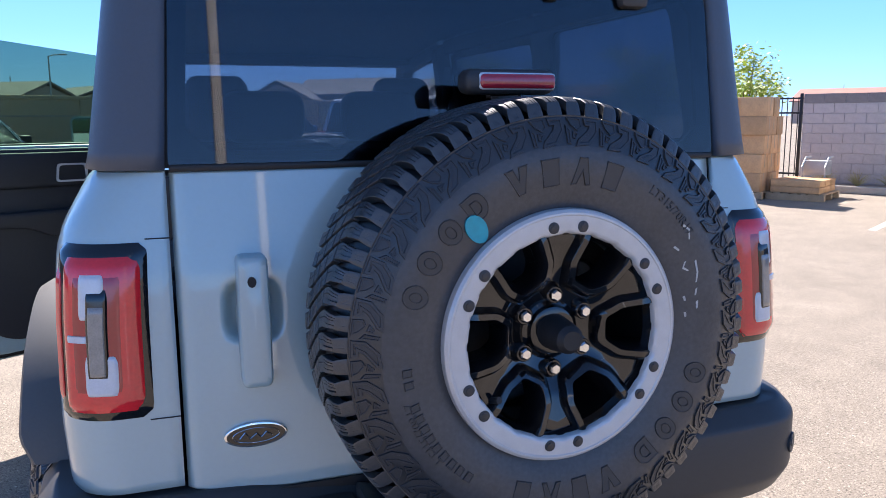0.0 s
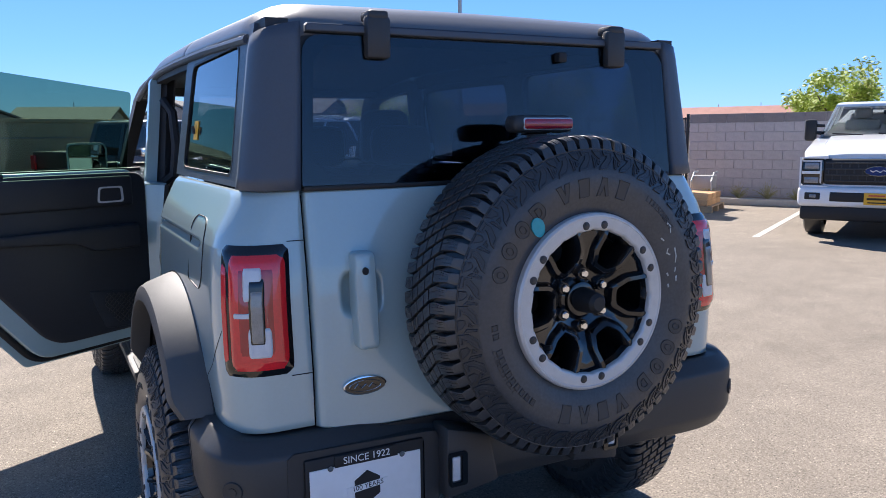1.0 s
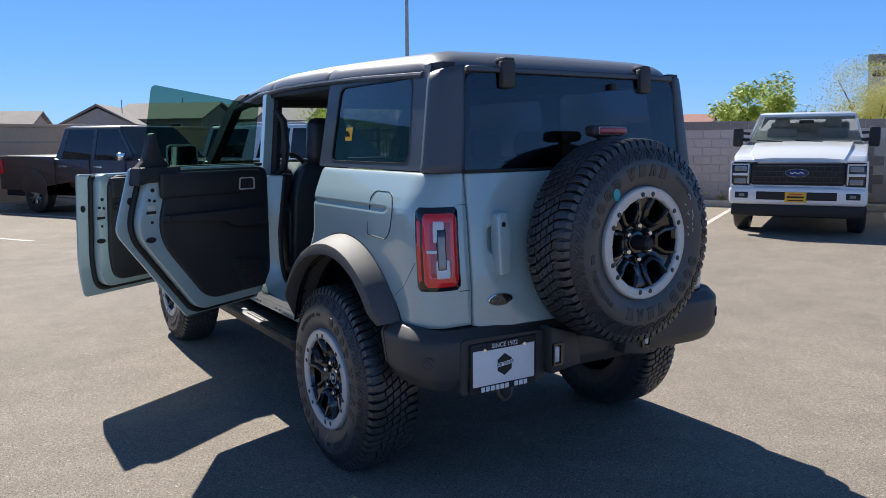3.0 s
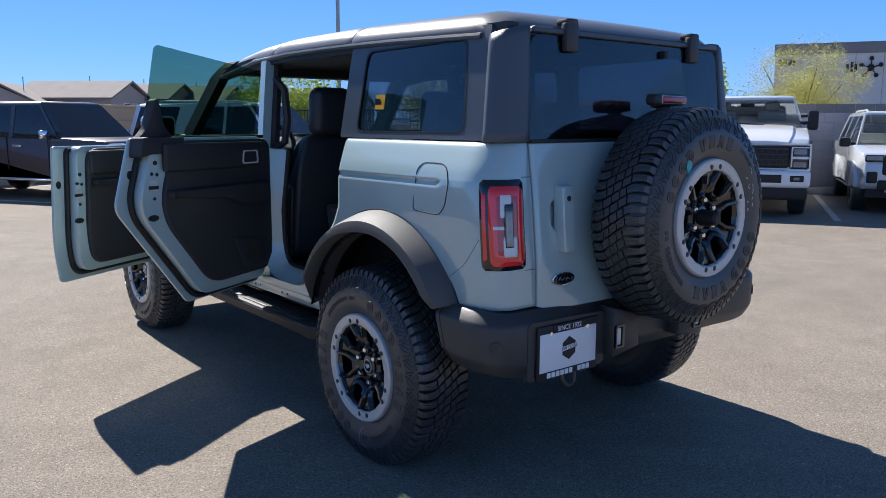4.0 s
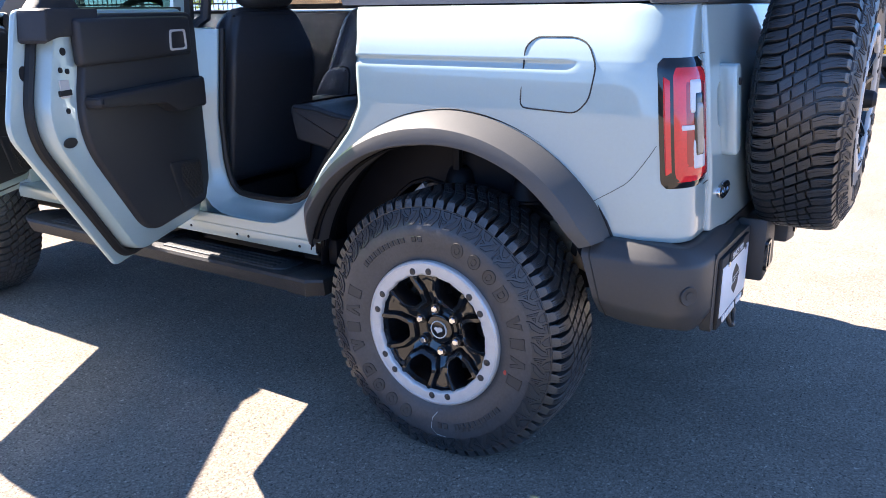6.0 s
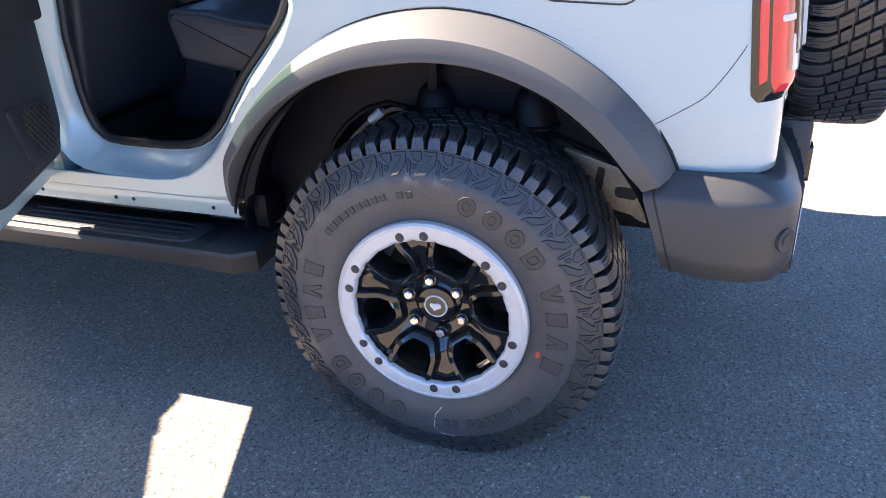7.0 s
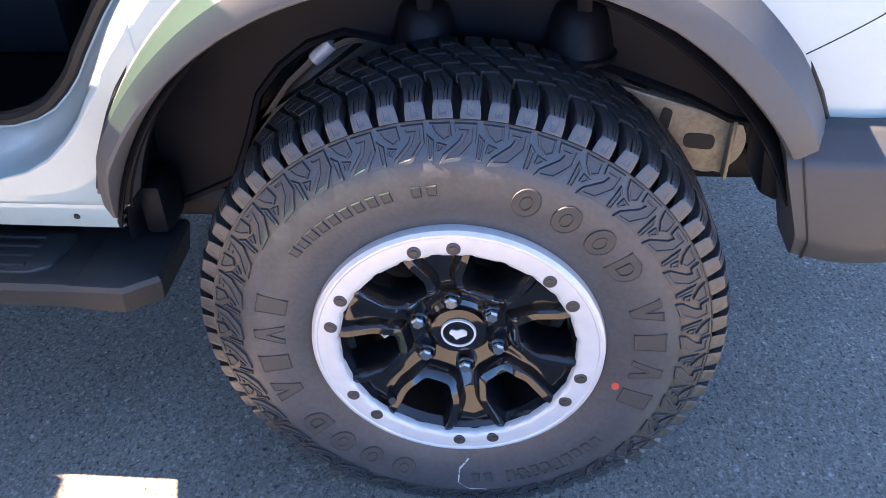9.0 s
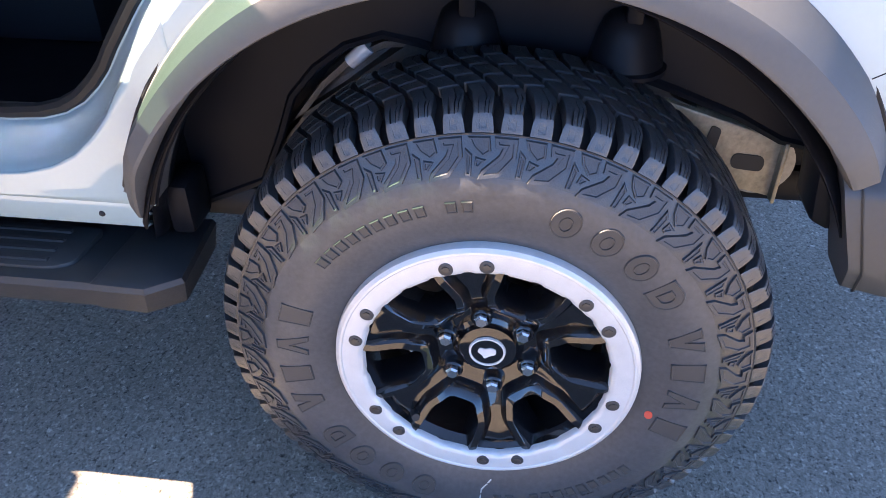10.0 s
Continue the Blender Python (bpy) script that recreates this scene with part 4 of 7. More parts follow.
    # moulded name in two arcs of plain oval and angular plates, and a row of small bars
    def plate(c, r0, r1, w, side, kind):
        h, m = (r1 - r0) / 2, (r0 + r1) / 2
        if kind == "oval":
            pts = [(c + w * math.cos(t), m + h * math.sin(t)) for t in [2 * math.pi * j / 22 for j in range(22)]]
        elif kind == "half":
            pts = [(c - w, r0)] + [(c + w * (0.1 + 0.9 * math.cos(t)), m + h * math.sin(t)) for t in [math.pi * (j / 12 - 0.5) for j in range(13)]] + [(c - w, r1)]
        elif kind == "wedge":
            pts = [(c - 0.35 * w, r0), (c + 0.35 * w, r0), (c + w, r1), (c + 0.25 * w, r1), (c, m), (c - 0.25 * w, r1), (c - w, r1)]
        elif kind == "peak":
            pts = [(c - w, r0), (c - 0.5 * w, r0), (c, m), (c + 0.5 * w, r0), (c + w, r0), (c + 0.35 * w, r1), (c - 0.35 * w, r1)]
        else:
            pts = [(c - 0.8 * w, r0), (c + 0.8 * w, r0), (c + 0.8 * w, r1), (c - 0.8 * w, r1)]
        flat = [(-side * a, r) for a, r in pts]
        framed("sidewall_moulding", flat, 0.0030, 0.0014, 0.0019, side)
        if kind in ("oval", "half"):
            framed("sidewall_moulding", [(-side * (c + (a - c) * 0.42), m + (r - m) * 0.5) for (a, r) in pts], 0.0032, 0.0010, -0.0002, side)
    for side in (-1, 1):
        for start in (radians(109), radians(-71)):
            for j, kind in enumerate(("oval", "oval", "oval", "half", "wedge", "bar", "peak", "bar")):
                plate(start + radians(11.8) * j + (radians(5) if j > 3 else 0), 0.282, 0.331, 0.068, side, kind)
        for start in ((radians(39), radians(219)) if flat else (radians(219),)):
            for j in range(11):
                plate(start + radians(4.1) * j + (radians(4) if j > 8 else 0), 0.300, 0.317, 0.028, side, "bar")
        me = text_mesh("LT315/70R17", 0.024, 0.0008)
        verts, faces = sets["sidewall_moulding"]
        for at in ((radians(-117.5),) if flat else (radians(-117.5), radians(44))):
            base = len(verts)
            for v in me.vertices:
                verts.append(on_side((at + v.co.x / 0.32) * -side, 0.318 + v.co.y, 0.0010 + v.co.z, side))
            faces.extend(tuple(base + i for i in f.vertices) for f in me.polygons)
        bpy.data.meshes.remove(me)
    out = {}
    for key, (verts, faces) in sets.items():
        if flat:
            verts = [(x, y, max(z, -0.4195)) for x, y, z in verts]
        me = bpy.data.meshes.new(key)
        me.from_pydata(verts, [], faces)
        me.validate()
        bw = bmesh.new()
        bw.from_mesh(me)
        bmesh.ops.recalc_face_normals(bw, faces=bw.faces)
        bw.to_mesh(me)
        bw.free()
        me.materials.append({"sidewall_moulding": MOULD, "tread": TREAD, "side_lug_band": LUG, "tyre": RUBBER}[key])
        if key == "tyre":
            me.materials.append(SIDEWALL)
            # the sidewall inside this radius is a lighter grey than the shoulder
            for f in me.polygons:
                if math.hypot(f.center.y, f.center.z) < 0.352:
                    f.material_index = 1
        me.shade_smooth()
        me.set_sharp_from_angle(angle=radians(28))
        out[key] = me
    return out


def rim_bm():
    """The six-spoke disc with wide raised edges round its windows."""
    bm = B()

    def face_x(r):
        return interp([(0.0, -0.004), (0.055, -0.004), (0.085, -0.014), (0.12, -0.031), (0.18, -0.0465), (0.195, -0.0455)], r)

    def P(r, a, dx=0.0):
        return (face_x(r) + dx, r * math.cos(a), r * math.sin(a))

    hole = [(0.113, -0.15), (0.113, 0.15), (0.138, 0.235), (0.198, 0.20), (0.198, -0.20), (0.138, -0.235)]
    outer = [(0.052, -0.5236), (0.052, 0.5236), (0.200, 0.5236), (0.200, -0.5236)]
    n = 72
    c = (0.158, 0.0)

    def flat_pts(pts):
        return [(r * math.cos(a), r * math.sin(a)) for r, a in pts]

    def grown(d):
        pts, out = inset(flat_pts(hole), -d)
        return by_angle(rounded(out, 0.005 + 0.25 * d, 4), c, n)
    for k in range(6):
        c0 = k * math.pi / 3 + math.pi / 6
        outl = []
        for (r0, a0), (r1, a1) in zip(outer, outer[1:] + outer[:1]):
            for t in range(10):
                outl.append((r0 + (r1 - r0) * t / 10, a0 + (a1 - a0) * t / 10))
        o = by_angle(flat_pts(outl), c, n)

        def lift(pts, dx):
            out = []
            for u, w in pts:
                r, a = min(0.1995, math.hypot(u, w)), math.atan2(w, u)
                a = max(-0.520, min(0.520, a))
                out.append(P(max(0.053, r), a + c0, dx))
            return out
        o_ring = [P(min(0.1995, math.hypot(u, w)), math.atan2(w, u) + c0, 0.010) for u, w in o]
        rings = [o_ring, lift(grown(0.0315), 0.009), lift(grown(0.0295), 0.011), lift(grown(0.0275), 0.007), lift(grown(0.0225), -0.005), lift(grown(0.0210), -0.007), lift(grown(0.0105), -0.009), lift(grown(0.0090), -0.007), lift(grown(0.0015), 0.012), lift(grown(0.0), 0.016), lift(grown(-0.003), 0.06)]
        loft(bm, rings, True, False)
    bmesh.ops.remove_doubles(bm, verts=bm.verts, dist=0.0008)
    lathe(bm, [(0.0005, -0.010), (0.040, -0.010), (0.046, -0.008), (0.050, 0.0), (0.058, 0.004)], 48)
    return bm


def boss_bm():
    bb = B()
    cyl = [(math.cos(t) * 0.017, math.sin(t) * 0.017) for t in [2 * math.pi * j / 16 for j in range(16)]]
    loft(bb, [[(x, p * s, q * s) for p, q in cyl] for x, s in ((0.02, 1.0), (-0.014, 1.0), (-0.016, 0.9), (-0.016, 0.72), (-0.002, 0.68))], True, True)
    return bb


def ring_bm():
    bm = B()
    n = 240
    rings = []
    for base, x, sc in ((0.2375, 0.0, 0), (0.2395, -0.026, 0), (0.2375, -0.036, 0), (0.2320, -0.0405, 0), (0.2285, -0.0408, 0), (0.2265, -0.0392, 0), (0.2245, -0.0390, 0), (0.2015, -0.0405, 0.3), (0.1985, -0.0396, 0.7), (0.1945, -0.0375, 1), (0.1920, -0.033, 1), (0.1915, -0.026, 1)):
        ring = []
        for i in range(n):
            a = 2 * math.pi * i / n
            ph = (a * 24 / (2 * math.pi)) % 1.0
            r = base + 0.0022 * sc * min(1.0, max(0.0, (abs(ph - 0.5) - 0.33) / 0.05))
            ring.append((x, r * math.cos(a), r * math.sin(a)))
        rings.append(ring)
    loft(bm, rings, True, False)
    return bm


def small_cyl(r, x0, x1, n=10, cone=0.85):
    bm = B()
    c = [(math.cos(2 * math.pi * j / n), math.sin(2 * math.pi * j / n)) for j in range(n)]
    loft(bm, [[(x, p * rr, q * rr) for p, q in c] for x, rr in ((x0, r), (x1 + 0.15 * (x0 - x1), r), (x1, r * cone))], True, True)
    return bm


def mesh_of(name, bm, mat):
    me = bpy.data.meshes.new(name)
    bmesh.ops.recalc_face_normals(bm, faces=bm.faces)
    bm.to_mesh(me)
    bm.free()
    me.materials.append(mat)
    me.shade_smooth()
    me.set_sharp_from_angle(angle=radians(32))
    return me


TYRE_FLAT, TYRE_ROUND = tyre_meshes(True), tyre_meshes(False)
RIM, RING = mesh_of("wheel", rim_bm(), GLOSS), mesh_of("bead_ring", ring_bm(), BRUSHED)
bm = B()
lathe(bm, [(0.2235, -0.03), (0.1935, -0.046), (0.186, -0.03), (0.190, 0.0), (0.192, 0.03), (0.185, 0.06), (0.182, 0.2), (0.19, 0.215), (0.2, 0.22)], 64)
BARREL = mesh_of("barrel", bm, GLOSS)
bm = B()
lathe(bm, [(0.03, 0.085), (0.168, 0.085), (0.168, 0.110), (0.03, 0.110)], 48)
DISC = mesh_of("brake_disc", bm, STEEL)
BOLT = mesh_of("ring_bolt", small_cyl(0.0062, 0.0, -0.0026, 6, 0.7), RAIL)
BOSS = mesh_of("lug_boss", boss_bm(), GLOSS)
WASHER = mesh_of("bolt_washer", small_cyl(0.0108, 0.002, -0.0012, 16, 0.9), PLASTIC)
NUT = mesh_of("lug_nut", small_cyl(0.0118, 0.0, -0.022, 6, 0.75), CHROME)


def sub(name, me, parent, m=None, label=""):
    ob = new(name, me)
    ob.parent = parent
    if m is not None:
        ob.matrix_local = m
    if label:
        tagged(ob, label)
    return ob


def turned(a, r, x):
    return Matrix.Translation((x, r * math.cos(a), r * math.sin(a))) @ Matrix.Rotation(a, 4, "X")


def make_wheel(m, name="road_wheel", flat=True, spin=0.0, cap=True, label="gloss black six-spoke wheel with a silver bolted ring"):
    w = new(name, RIM)
    w.parent = car
    w.matrix_parent_inverse = Matrix.Translation((0, -1.2, 0))
    w.matrix_basis = m @ Matrix.Rotation(spin, 4, "X")
    tagged(w, label)
    tr = Matrix.Rotation(-spin, 4, "X") if flat else Matrix.Identity(4)
    for key, me in (TYRE_FLAT if flat else TYRE_ROUND).items():
        o = sub(key, me, w, tr, "chunky off-road tyre with raised side lugs" if key == "tyre" else "")
        if key != "tyre":
            tagged(o, kind="stuff")
    sub("bead_ring", RING, w, Matrix.Translation((-0.022, 0, 0)))
    sub("barrel", BARREL, w)
    if flat:
        sub("brake_disc", DISC, w)
    for k in range(6):
        a = k * math.pi / 3
        sub("lug_nut", NUT, w, turned(a, 0.0715, -0.004))
        sub("lug_boss", BOSS, w, turned(a, 0.0715, 0.0))
        for d in (-1, 1):
            sub("bolt_washer", WASHER, w, turned(a + d * radians(8.2), 0.2075, -0.0622))
            sub("ring_bolt", BOLT, w, turned(a + d * radians(8.2), 0.2075, -0.0628))
    # valve
    b = B()
    tube(b, [(-0.035, 0.178 * math.cos(-2.25), 0.178 * math.sin(-2.25)), (-0.055, 0.168 * math.cos(-2.25), 0.168 * math.sin(-2.25))], 0.007, 8)
    sub("valve", mesh_of("valve", b, BLACK), w)
    if cap:
        b = B()
        lathe(b, [(0.0005, -0.0135), (0.026, -0.0135), (0.0285, -0.0115)], 40)
        sub("hub_cap", mesh_of("hub_cap", b, GLOSS), w)
        b = B()
        lathe(b, [(0.0255, -0.0125), (0.0265, -0.0155), (0.029, -0.0155), (0.030, -0.011)], 40)
        sub("cap_rim", mesh_of("cap_rim", b, SILVER), w)
        b = B()
        prism(b, rounded([(-0.014, -0.004), (-0.003, -0.008), (0.004, -0.014), (0.008, -0.006), (0.016, 0.0), (0.012, 0.009), (0.003, 0.006), (-0.006, 0.010), (-0.015, 0.005)], 0.003, 2), "x", -0.0155, -0.013)
        sub("cap_mark", mesh_of("cap_mark", b, SILVER), w, Matrix.Rotation(-spin, 4, "X"))
    return w


SPIN = radians(81)
HUB_X, HUB_Z = 0.925, 0.421
make_wheel(Matrix.Translation((-HUB_X, 0, HUB_Z)), spin=SPIN)
make_wheel(Matrix.Translation((-HUB_X, 2.949, HUB_Z)), spin=radians(97))
R180 = Matrix.Rotation(math.pi, 4, "Z")
make_wheel(Matrix.Translation((HUB_X, 0, HUB_Z)) @ R180, spin=radians(40))
make_wheel(Matrix.Translation((HUB_X, 2.949, HUB_Z)) @ R180, spin=radians(10))
SPARE = Matrix.Translation((0.035, -0.978, 1.10)) @ Matrix.Rotation(math.pi / 2, 4, "Z")
spare = make_wheel(SPARE, "spare_wheel", False, radians(90), False, "spare wheel with a gloss black rim on the tailgate")
b = B()
lathe(b, [(0.0005, -0.085), (0.018, -0.085), (0.027, -0.075), (0.033, -0.03), (0.036, 0.02)], 28)
sub("carrier_boss", mesh_of("carrier_boss", b, BLACK), spare)
b = B()
rbox(b, 0.165, 0.25, -0.16, 0.16, -0.16, 0.16, 0.02)
sub("carrier_plate", mesh_of("carrier_plate", b, PLASTIC), spare)
# teal tag on the spare, chalk marks, red mark on the rear tyre
def decal(pts, lift, mat, name, parent, side=-1):
    half = TYRE_SIDE
    b = B()
    c = (sum(p[0] for p in pts) / len(pts), sum(p[1] for p in pts) / len(pts))
    lo = [(TYRE_MID + side * (interp(half, r) + lift - 0.004), r * math.cos(a), r * math.sin(a)) for a, r in pts]
    hi = [(TYRE_MID + side * (interp(half, r) + lift), r * math.cos(a), r * math.sin(a)) for a, r in pts]
    loft(b, [lo, hi], True, True)
    return sub(name, mesh_of(name, b, mat), parent)


def ellipse(c, r, da, dr, tilt=0.0, n=20):
    return [(c + da * math.cos(t) * math.cos(tilt) - da * math.sin(t) * math.sin(tilt) * 0.6, r + dr * math.sin(t)) for t in [2 * math.pi * k / n for k in range(n)]]


rear_left = [o for o in car.children if o.name == "road_wheel"][0]
# angles run from the wheel's own y, before its spin
decal(ellipse(radians(-40), 0.274, 0.070, 0.030), 0.004, TEAL, "paper_tag", spare)
decal(ellipse(radians(194.2) - SPIN, 0.269, 0.030, 0.006), 0.001, REDMARK, "wax_mark", rear_left)

# broken chalk strokes on the spare
for a0, r0, a1, r1 in ((51, 0.314, 54, 0.320), (54, 0.320, 57, 0.311), (56, 0.278, 58.5, 0.283), (64, 0.285, 66, 0.277), (66, 0.277, 68, 0.285), (65.5, 0.305, 70, 0.302), (70, 0.302, 73.5, 0.295), (76, 0.293, 78.5, 0.289), (81, 0.291, 84, 0.290), (78, 0.266, 80, 0.268), (85, 0.266, 87, 0.267)):
    a0, a1 = radians(a0), radians(a1)
    decal([(a0 - 0.002, r0 + 0.0022), (a0 + 0.002, r0 - 0.0022), (a1 + 0.002, r1 - 0.0016), (a1 - 0.002, r1 + 0.0016)], 0.0008, CHALK, "chalk_mark", spare)

# chalk hook low on the rear tyre
hook_pts = [(radians(-94) - SPIN, 0.268), (radians(-90.5) - SPIN, 0.290), (radians(-90) - SPIN, 0.325), (radians(-93) - SPIN, 0.345), (radians(-98.5) - SPIN, 0.350)]
for (a0, r0), (a1, r1) in zip(hook_pts, hook_pts[1:]):
    decal([(a0 - 0.0035, r0), (a0 + 0.0035, r0 - 0.002), (a1 + 0.0035, r1 - 0.002), (a1 - 0.0035, r1)], 0.0008, CHALK, "chalk_mark", rear_left)

# ---- rear bumper ----
bump = B()
def bumper_ring(t):
    """Section of the bumper at t from -1 to 1: closed outline, thickness inward."""
    x = t * 0.93
    a = abs(t)
    if a <= 0.72:
        xx, back, nx, ny = t * 0.68 / 0.72, interp([(0, -0.775), (0.55, -0.775), (0.72, -0.780)], a), 0.0, -1.0
    else:
        g = (a - 0.72) / 0.28 * math.pi / 2
        u, v = math.sin(g) ** 0.5, max(0.0, math.cos(g)) ** 0.5
        xx, back = math.copysign(0.68 + 0.245 * u, t), -0.50 - 0.28 * v
        k = math.hypot(u ** 3 / 0.245, v ** 3 / 0.28)
        nx, ny = math.copysign(u ** 3 / 0.245 / k, t), -v ** 3 / 0.28 / k
    top = interp([(0, 0.70), (0.3, 0.735), (0.55, 0.765), (0.8, 0.775), (0.93, 0.785), (1.0, 0.788)], a)
    low = interp([(0, 0.52), (0.72, 0.518), (0.85, 0.545), (1.0, 0.553)], a)
    d = Vector((nx, ny, 0))
    p = Vector((xx, back, 0))
    out = []
    low = low + interp([(-0.60, 0.0), (-0.53, 0.004), (-0.50, 0.016)], back)
    for w, z in ((-0.10, top), (-0.046, top - 0.001), (-0.039, top - 0.003), (-0.034, top - 0.007), (-0.007, top - 0.036), (-0.003, top - 0.042), (0.0, top - 0.052), (0.0, low + 0.062), (-0.002, low + 0.052), (-0.006, low + 0.044), (-0.026, low + 0.008), (-0.033, low + 0.002), (-0.042, low), (-0.10, low + 0.01)):
        q = p + d * w
        slant = interp([(0.560, -0.016), (0.605, -0.006), (0.645, 0.004), (0.722, 0.033), (0.79, 0.045)], z) * max(0.0, (back + 0.655) / 0.155)
        out.append((q.x, q.y + slant, z))
    return out


half_ts = steps(0, 0.72, 16)[1:] + [0.72 + 0.28 * k / 30 for k in range(1, 31)]
ts = [-v for v in half_ts[::-1]] + [0.0] + half_ts
loft(bump, [bumper_ring(t) for t in ts])
body_part("rear_bumper", bump, BUMPER, "black grained rear bumper")
for sd in (-1, 1):
    b = B()
    tube(b, [(sd * (q[0] if q[0] > 0 else -q[0]), q[1], q[2]) for q in [Vector(p) for p in bumper_ring(0.9992)][2:12]], 0.0022, 5)
    body_part("bumper_seam", b, SEAL)
# top step between body and bumper
b = B()
prism(b, [(-0.83, -0.50), (-0.80, -0.66), (-0.70, -0.74), (0.70, -0.74), (0.80, -0.66), (0.83, -0.50)], "z", 0.715, 0.752)
body_part("bumper_bracket", b, BLACK)
# plate recess surround
b = B()
holed(b, rounded([(-0.735, 0.505), (-0.30, 0.505), (-0.30, 0.725), (-0.735, 0.735)], 0.02), rounded([(-0.700, 0.515), (-0.345, 0.515), (-0.345, 0.708), (-0.700, 0.708)], 0.01), lambda x, z: (x, -0.7820, z), (0, 0.03, 0), rings=1)
body_part("plate_surround", b, PLASTIC)
b = B()
rbox(b, -0.692, -0.352, -0.7920, -0.7760, 0.500, 0.714, 0.004)
plate = body_part("dealer_plate", b, BLACK, "white dealer plate in a black frame")
b = B()
rbox(b, -0.681, -0.363, -0.7945, -0.7850, 0.533, 0.684, 0.002)
body_part("plate_insert", b, WHITEMARK, parent=plate)
b = B()
prism(b, [(-0.522 + 0.042 * math.sin(a), 0.611 + 0.047 * math.cos(a)) for a in [k * math.pi / 3 for k in range(6)]], "y", -0.7958, -0.7925)
body_part("plate_emblem", b, BLACK, parent=plate)
b = B()
prism(b, [(-0.58, 0.600), (-0.465, 0.612), (-0.462, 0.628), (-0.58, 0.618)], "y", -0.7964, -0.7935)
body_part("emblem_ribbon", b, WHITEMARK, parent=plate)
hang(lettering("lettering", "100 YEARS", 0.0195, pose(-0.521, -0.7967, 0.6145, 90, -4, 0), BLACK, car, 0.0004), plate)
b = B()
rbox(b, -0.612, -0.432, -0.7955, -0.7850, 0.681, 0.712, 0.001)
body_part("frame_tab", b, BLACK, parent=plate)
hang(lettering("lettering", "SINCE 1922", 0.027, pose(-0.522, -0.7966, 0.6965, 90, 0, 0), WHITEMARK, car, 0.0005), plate)
# dealer name: unlettered bars
for k in range(10):
    if k == 6:
        continue
    b = B()
    x = -0.640 + 0.0245 * k
    rbox(b, x, x + 0.018, -0.7958, -0.7850, 0.508, 0.528, 0.001)
    body_part("name_bar", b, WHITEMARK, parent=plate)
for x in (-0.625, -0.42):
    b = B()
    prism(b, [(x + 0.008 * math.cos(t * math.pi / 6), 0.683 + 0.008 * math.sin(t * math.pi / 6)) for t in range(12)], "y", -0.7980, -0.7900)
    body_part("plate_screw", b, CHROME, parent=plate)
# side pods with lamps either end of the middle section, tow hook
for s in (-1, 1):
    b = B()
    prism(b, [(s * 0.30, 0.745), (s * 0.16, 0.705), (s * 0.13, 0.56), (s * 0.30, 0.535)], "y", -0.835, -0.74, 0.012)
    body_part("bumper_pod", b, PLASTIC)
    b = B()
    holed(b, rounded([(s * 0.296, 0.574), (s * 0.296, 0.672), (s * 0.240, 0.672), (s * 0.240, 0.574)], 0.008), rounded([(s * 0.289, 0.583), (s * 0.289, 0.663), (s * 0.256, 0.663), (s * 0.256, 0.583)], 0.005), lambda x, z: (x, -0.8425, z), (0, 0.012, 0), rings=1)
    body_part("lamp_bezel", b, GLOSS)
    b = B()
    rbox(b, min(s * 0.286, s * 0.260), max(s * 0.286, s * 0.260), -0.8395, -0.825, 0.588, 0.658, 0.004)
    body_part("bumper_lamp", b, WHITELENS, "small clear lamp in the bumper")
b = B()
tube(b, [(-0.52 + 0.035 * math.cos(t), -0.79 + 0.01 * math.sin(t), 0.505 + 0.045 * math.sin(t)) for t in [math.pi + math.pi * k / 12 for k in range(13)]], 0.008, 8)
body_part("tow_hook", b, RAIL)
# parking sensors
for s in (-1, 1):
    b = B()
    c = [(0.016 * math.cos(t * math.pi / 8), 0.016 * math.sin(t * math.pi / 8)) for t in range(16)]
    m = Matrix.Translation((s * 0.870, -0.751, 0.655)) @ Matrix.Rotation(s * radians(36), 4, "Z")
    loft(b, [[m @ Vector((p * k, y, q * k)) for p, q in c] for y, k in ((0.03, 1.7), (-0.003, 1.7), (-0.004, 1.6), (-0.002, 0.75), (-0.004, 0.7))])
    body_part("parking_sensor", b, PLASTIC)

# ---- high brake lamp on its stalk ----
b = B()
rbox(b, -0.078, 0.116, -0.835, -0.765, 1.546, 1.595, 0.018, 3)
prism(b, [(-0.74, 1.54), (-0.80, 1.555), (-0.80, 1.575), (-0.74, 1.58)], "x", 0.0, 0.07)
stalk = body_part("brake_lamp_housing", b, PLASTIC)
b = B()
rbox(b, -0.056, 0.114, -0.839, -0.80, 1.5535, 1.5885, 0.010, 3)
body_part("lens_rim", b, WHITELENS, "pale rim of the brake lamp", stalk)
b = B()
rbox(b, -0.053, 0.111, -0.843, -0.80, 1.5565, 1.5855, 0.009, 3)
body_part("brake_lamp_lens", b, BRAKELENS, "red high-mounted brake lamp")
b = B()
tube(b, [(0.02, -0.79, 1.545), (0.03, -0.78, 1.40), (0.035, -0.74, 1.30)], 0.03, 8)
body_part("lamp_stalk", b, PLASTIC)
# rear wiper
b = B()
tube(b, [(-0.06, -0.705, 1.435), (0.02, -0.70, 1.47), (0.12, -0.69, 1.5)], 0.008, 6)
rbox(b, -0.09, -0.03, -0.71, -0.66, 1.415, 1.45, 0.012)
body_part("rear_wiper", b, BLACK)

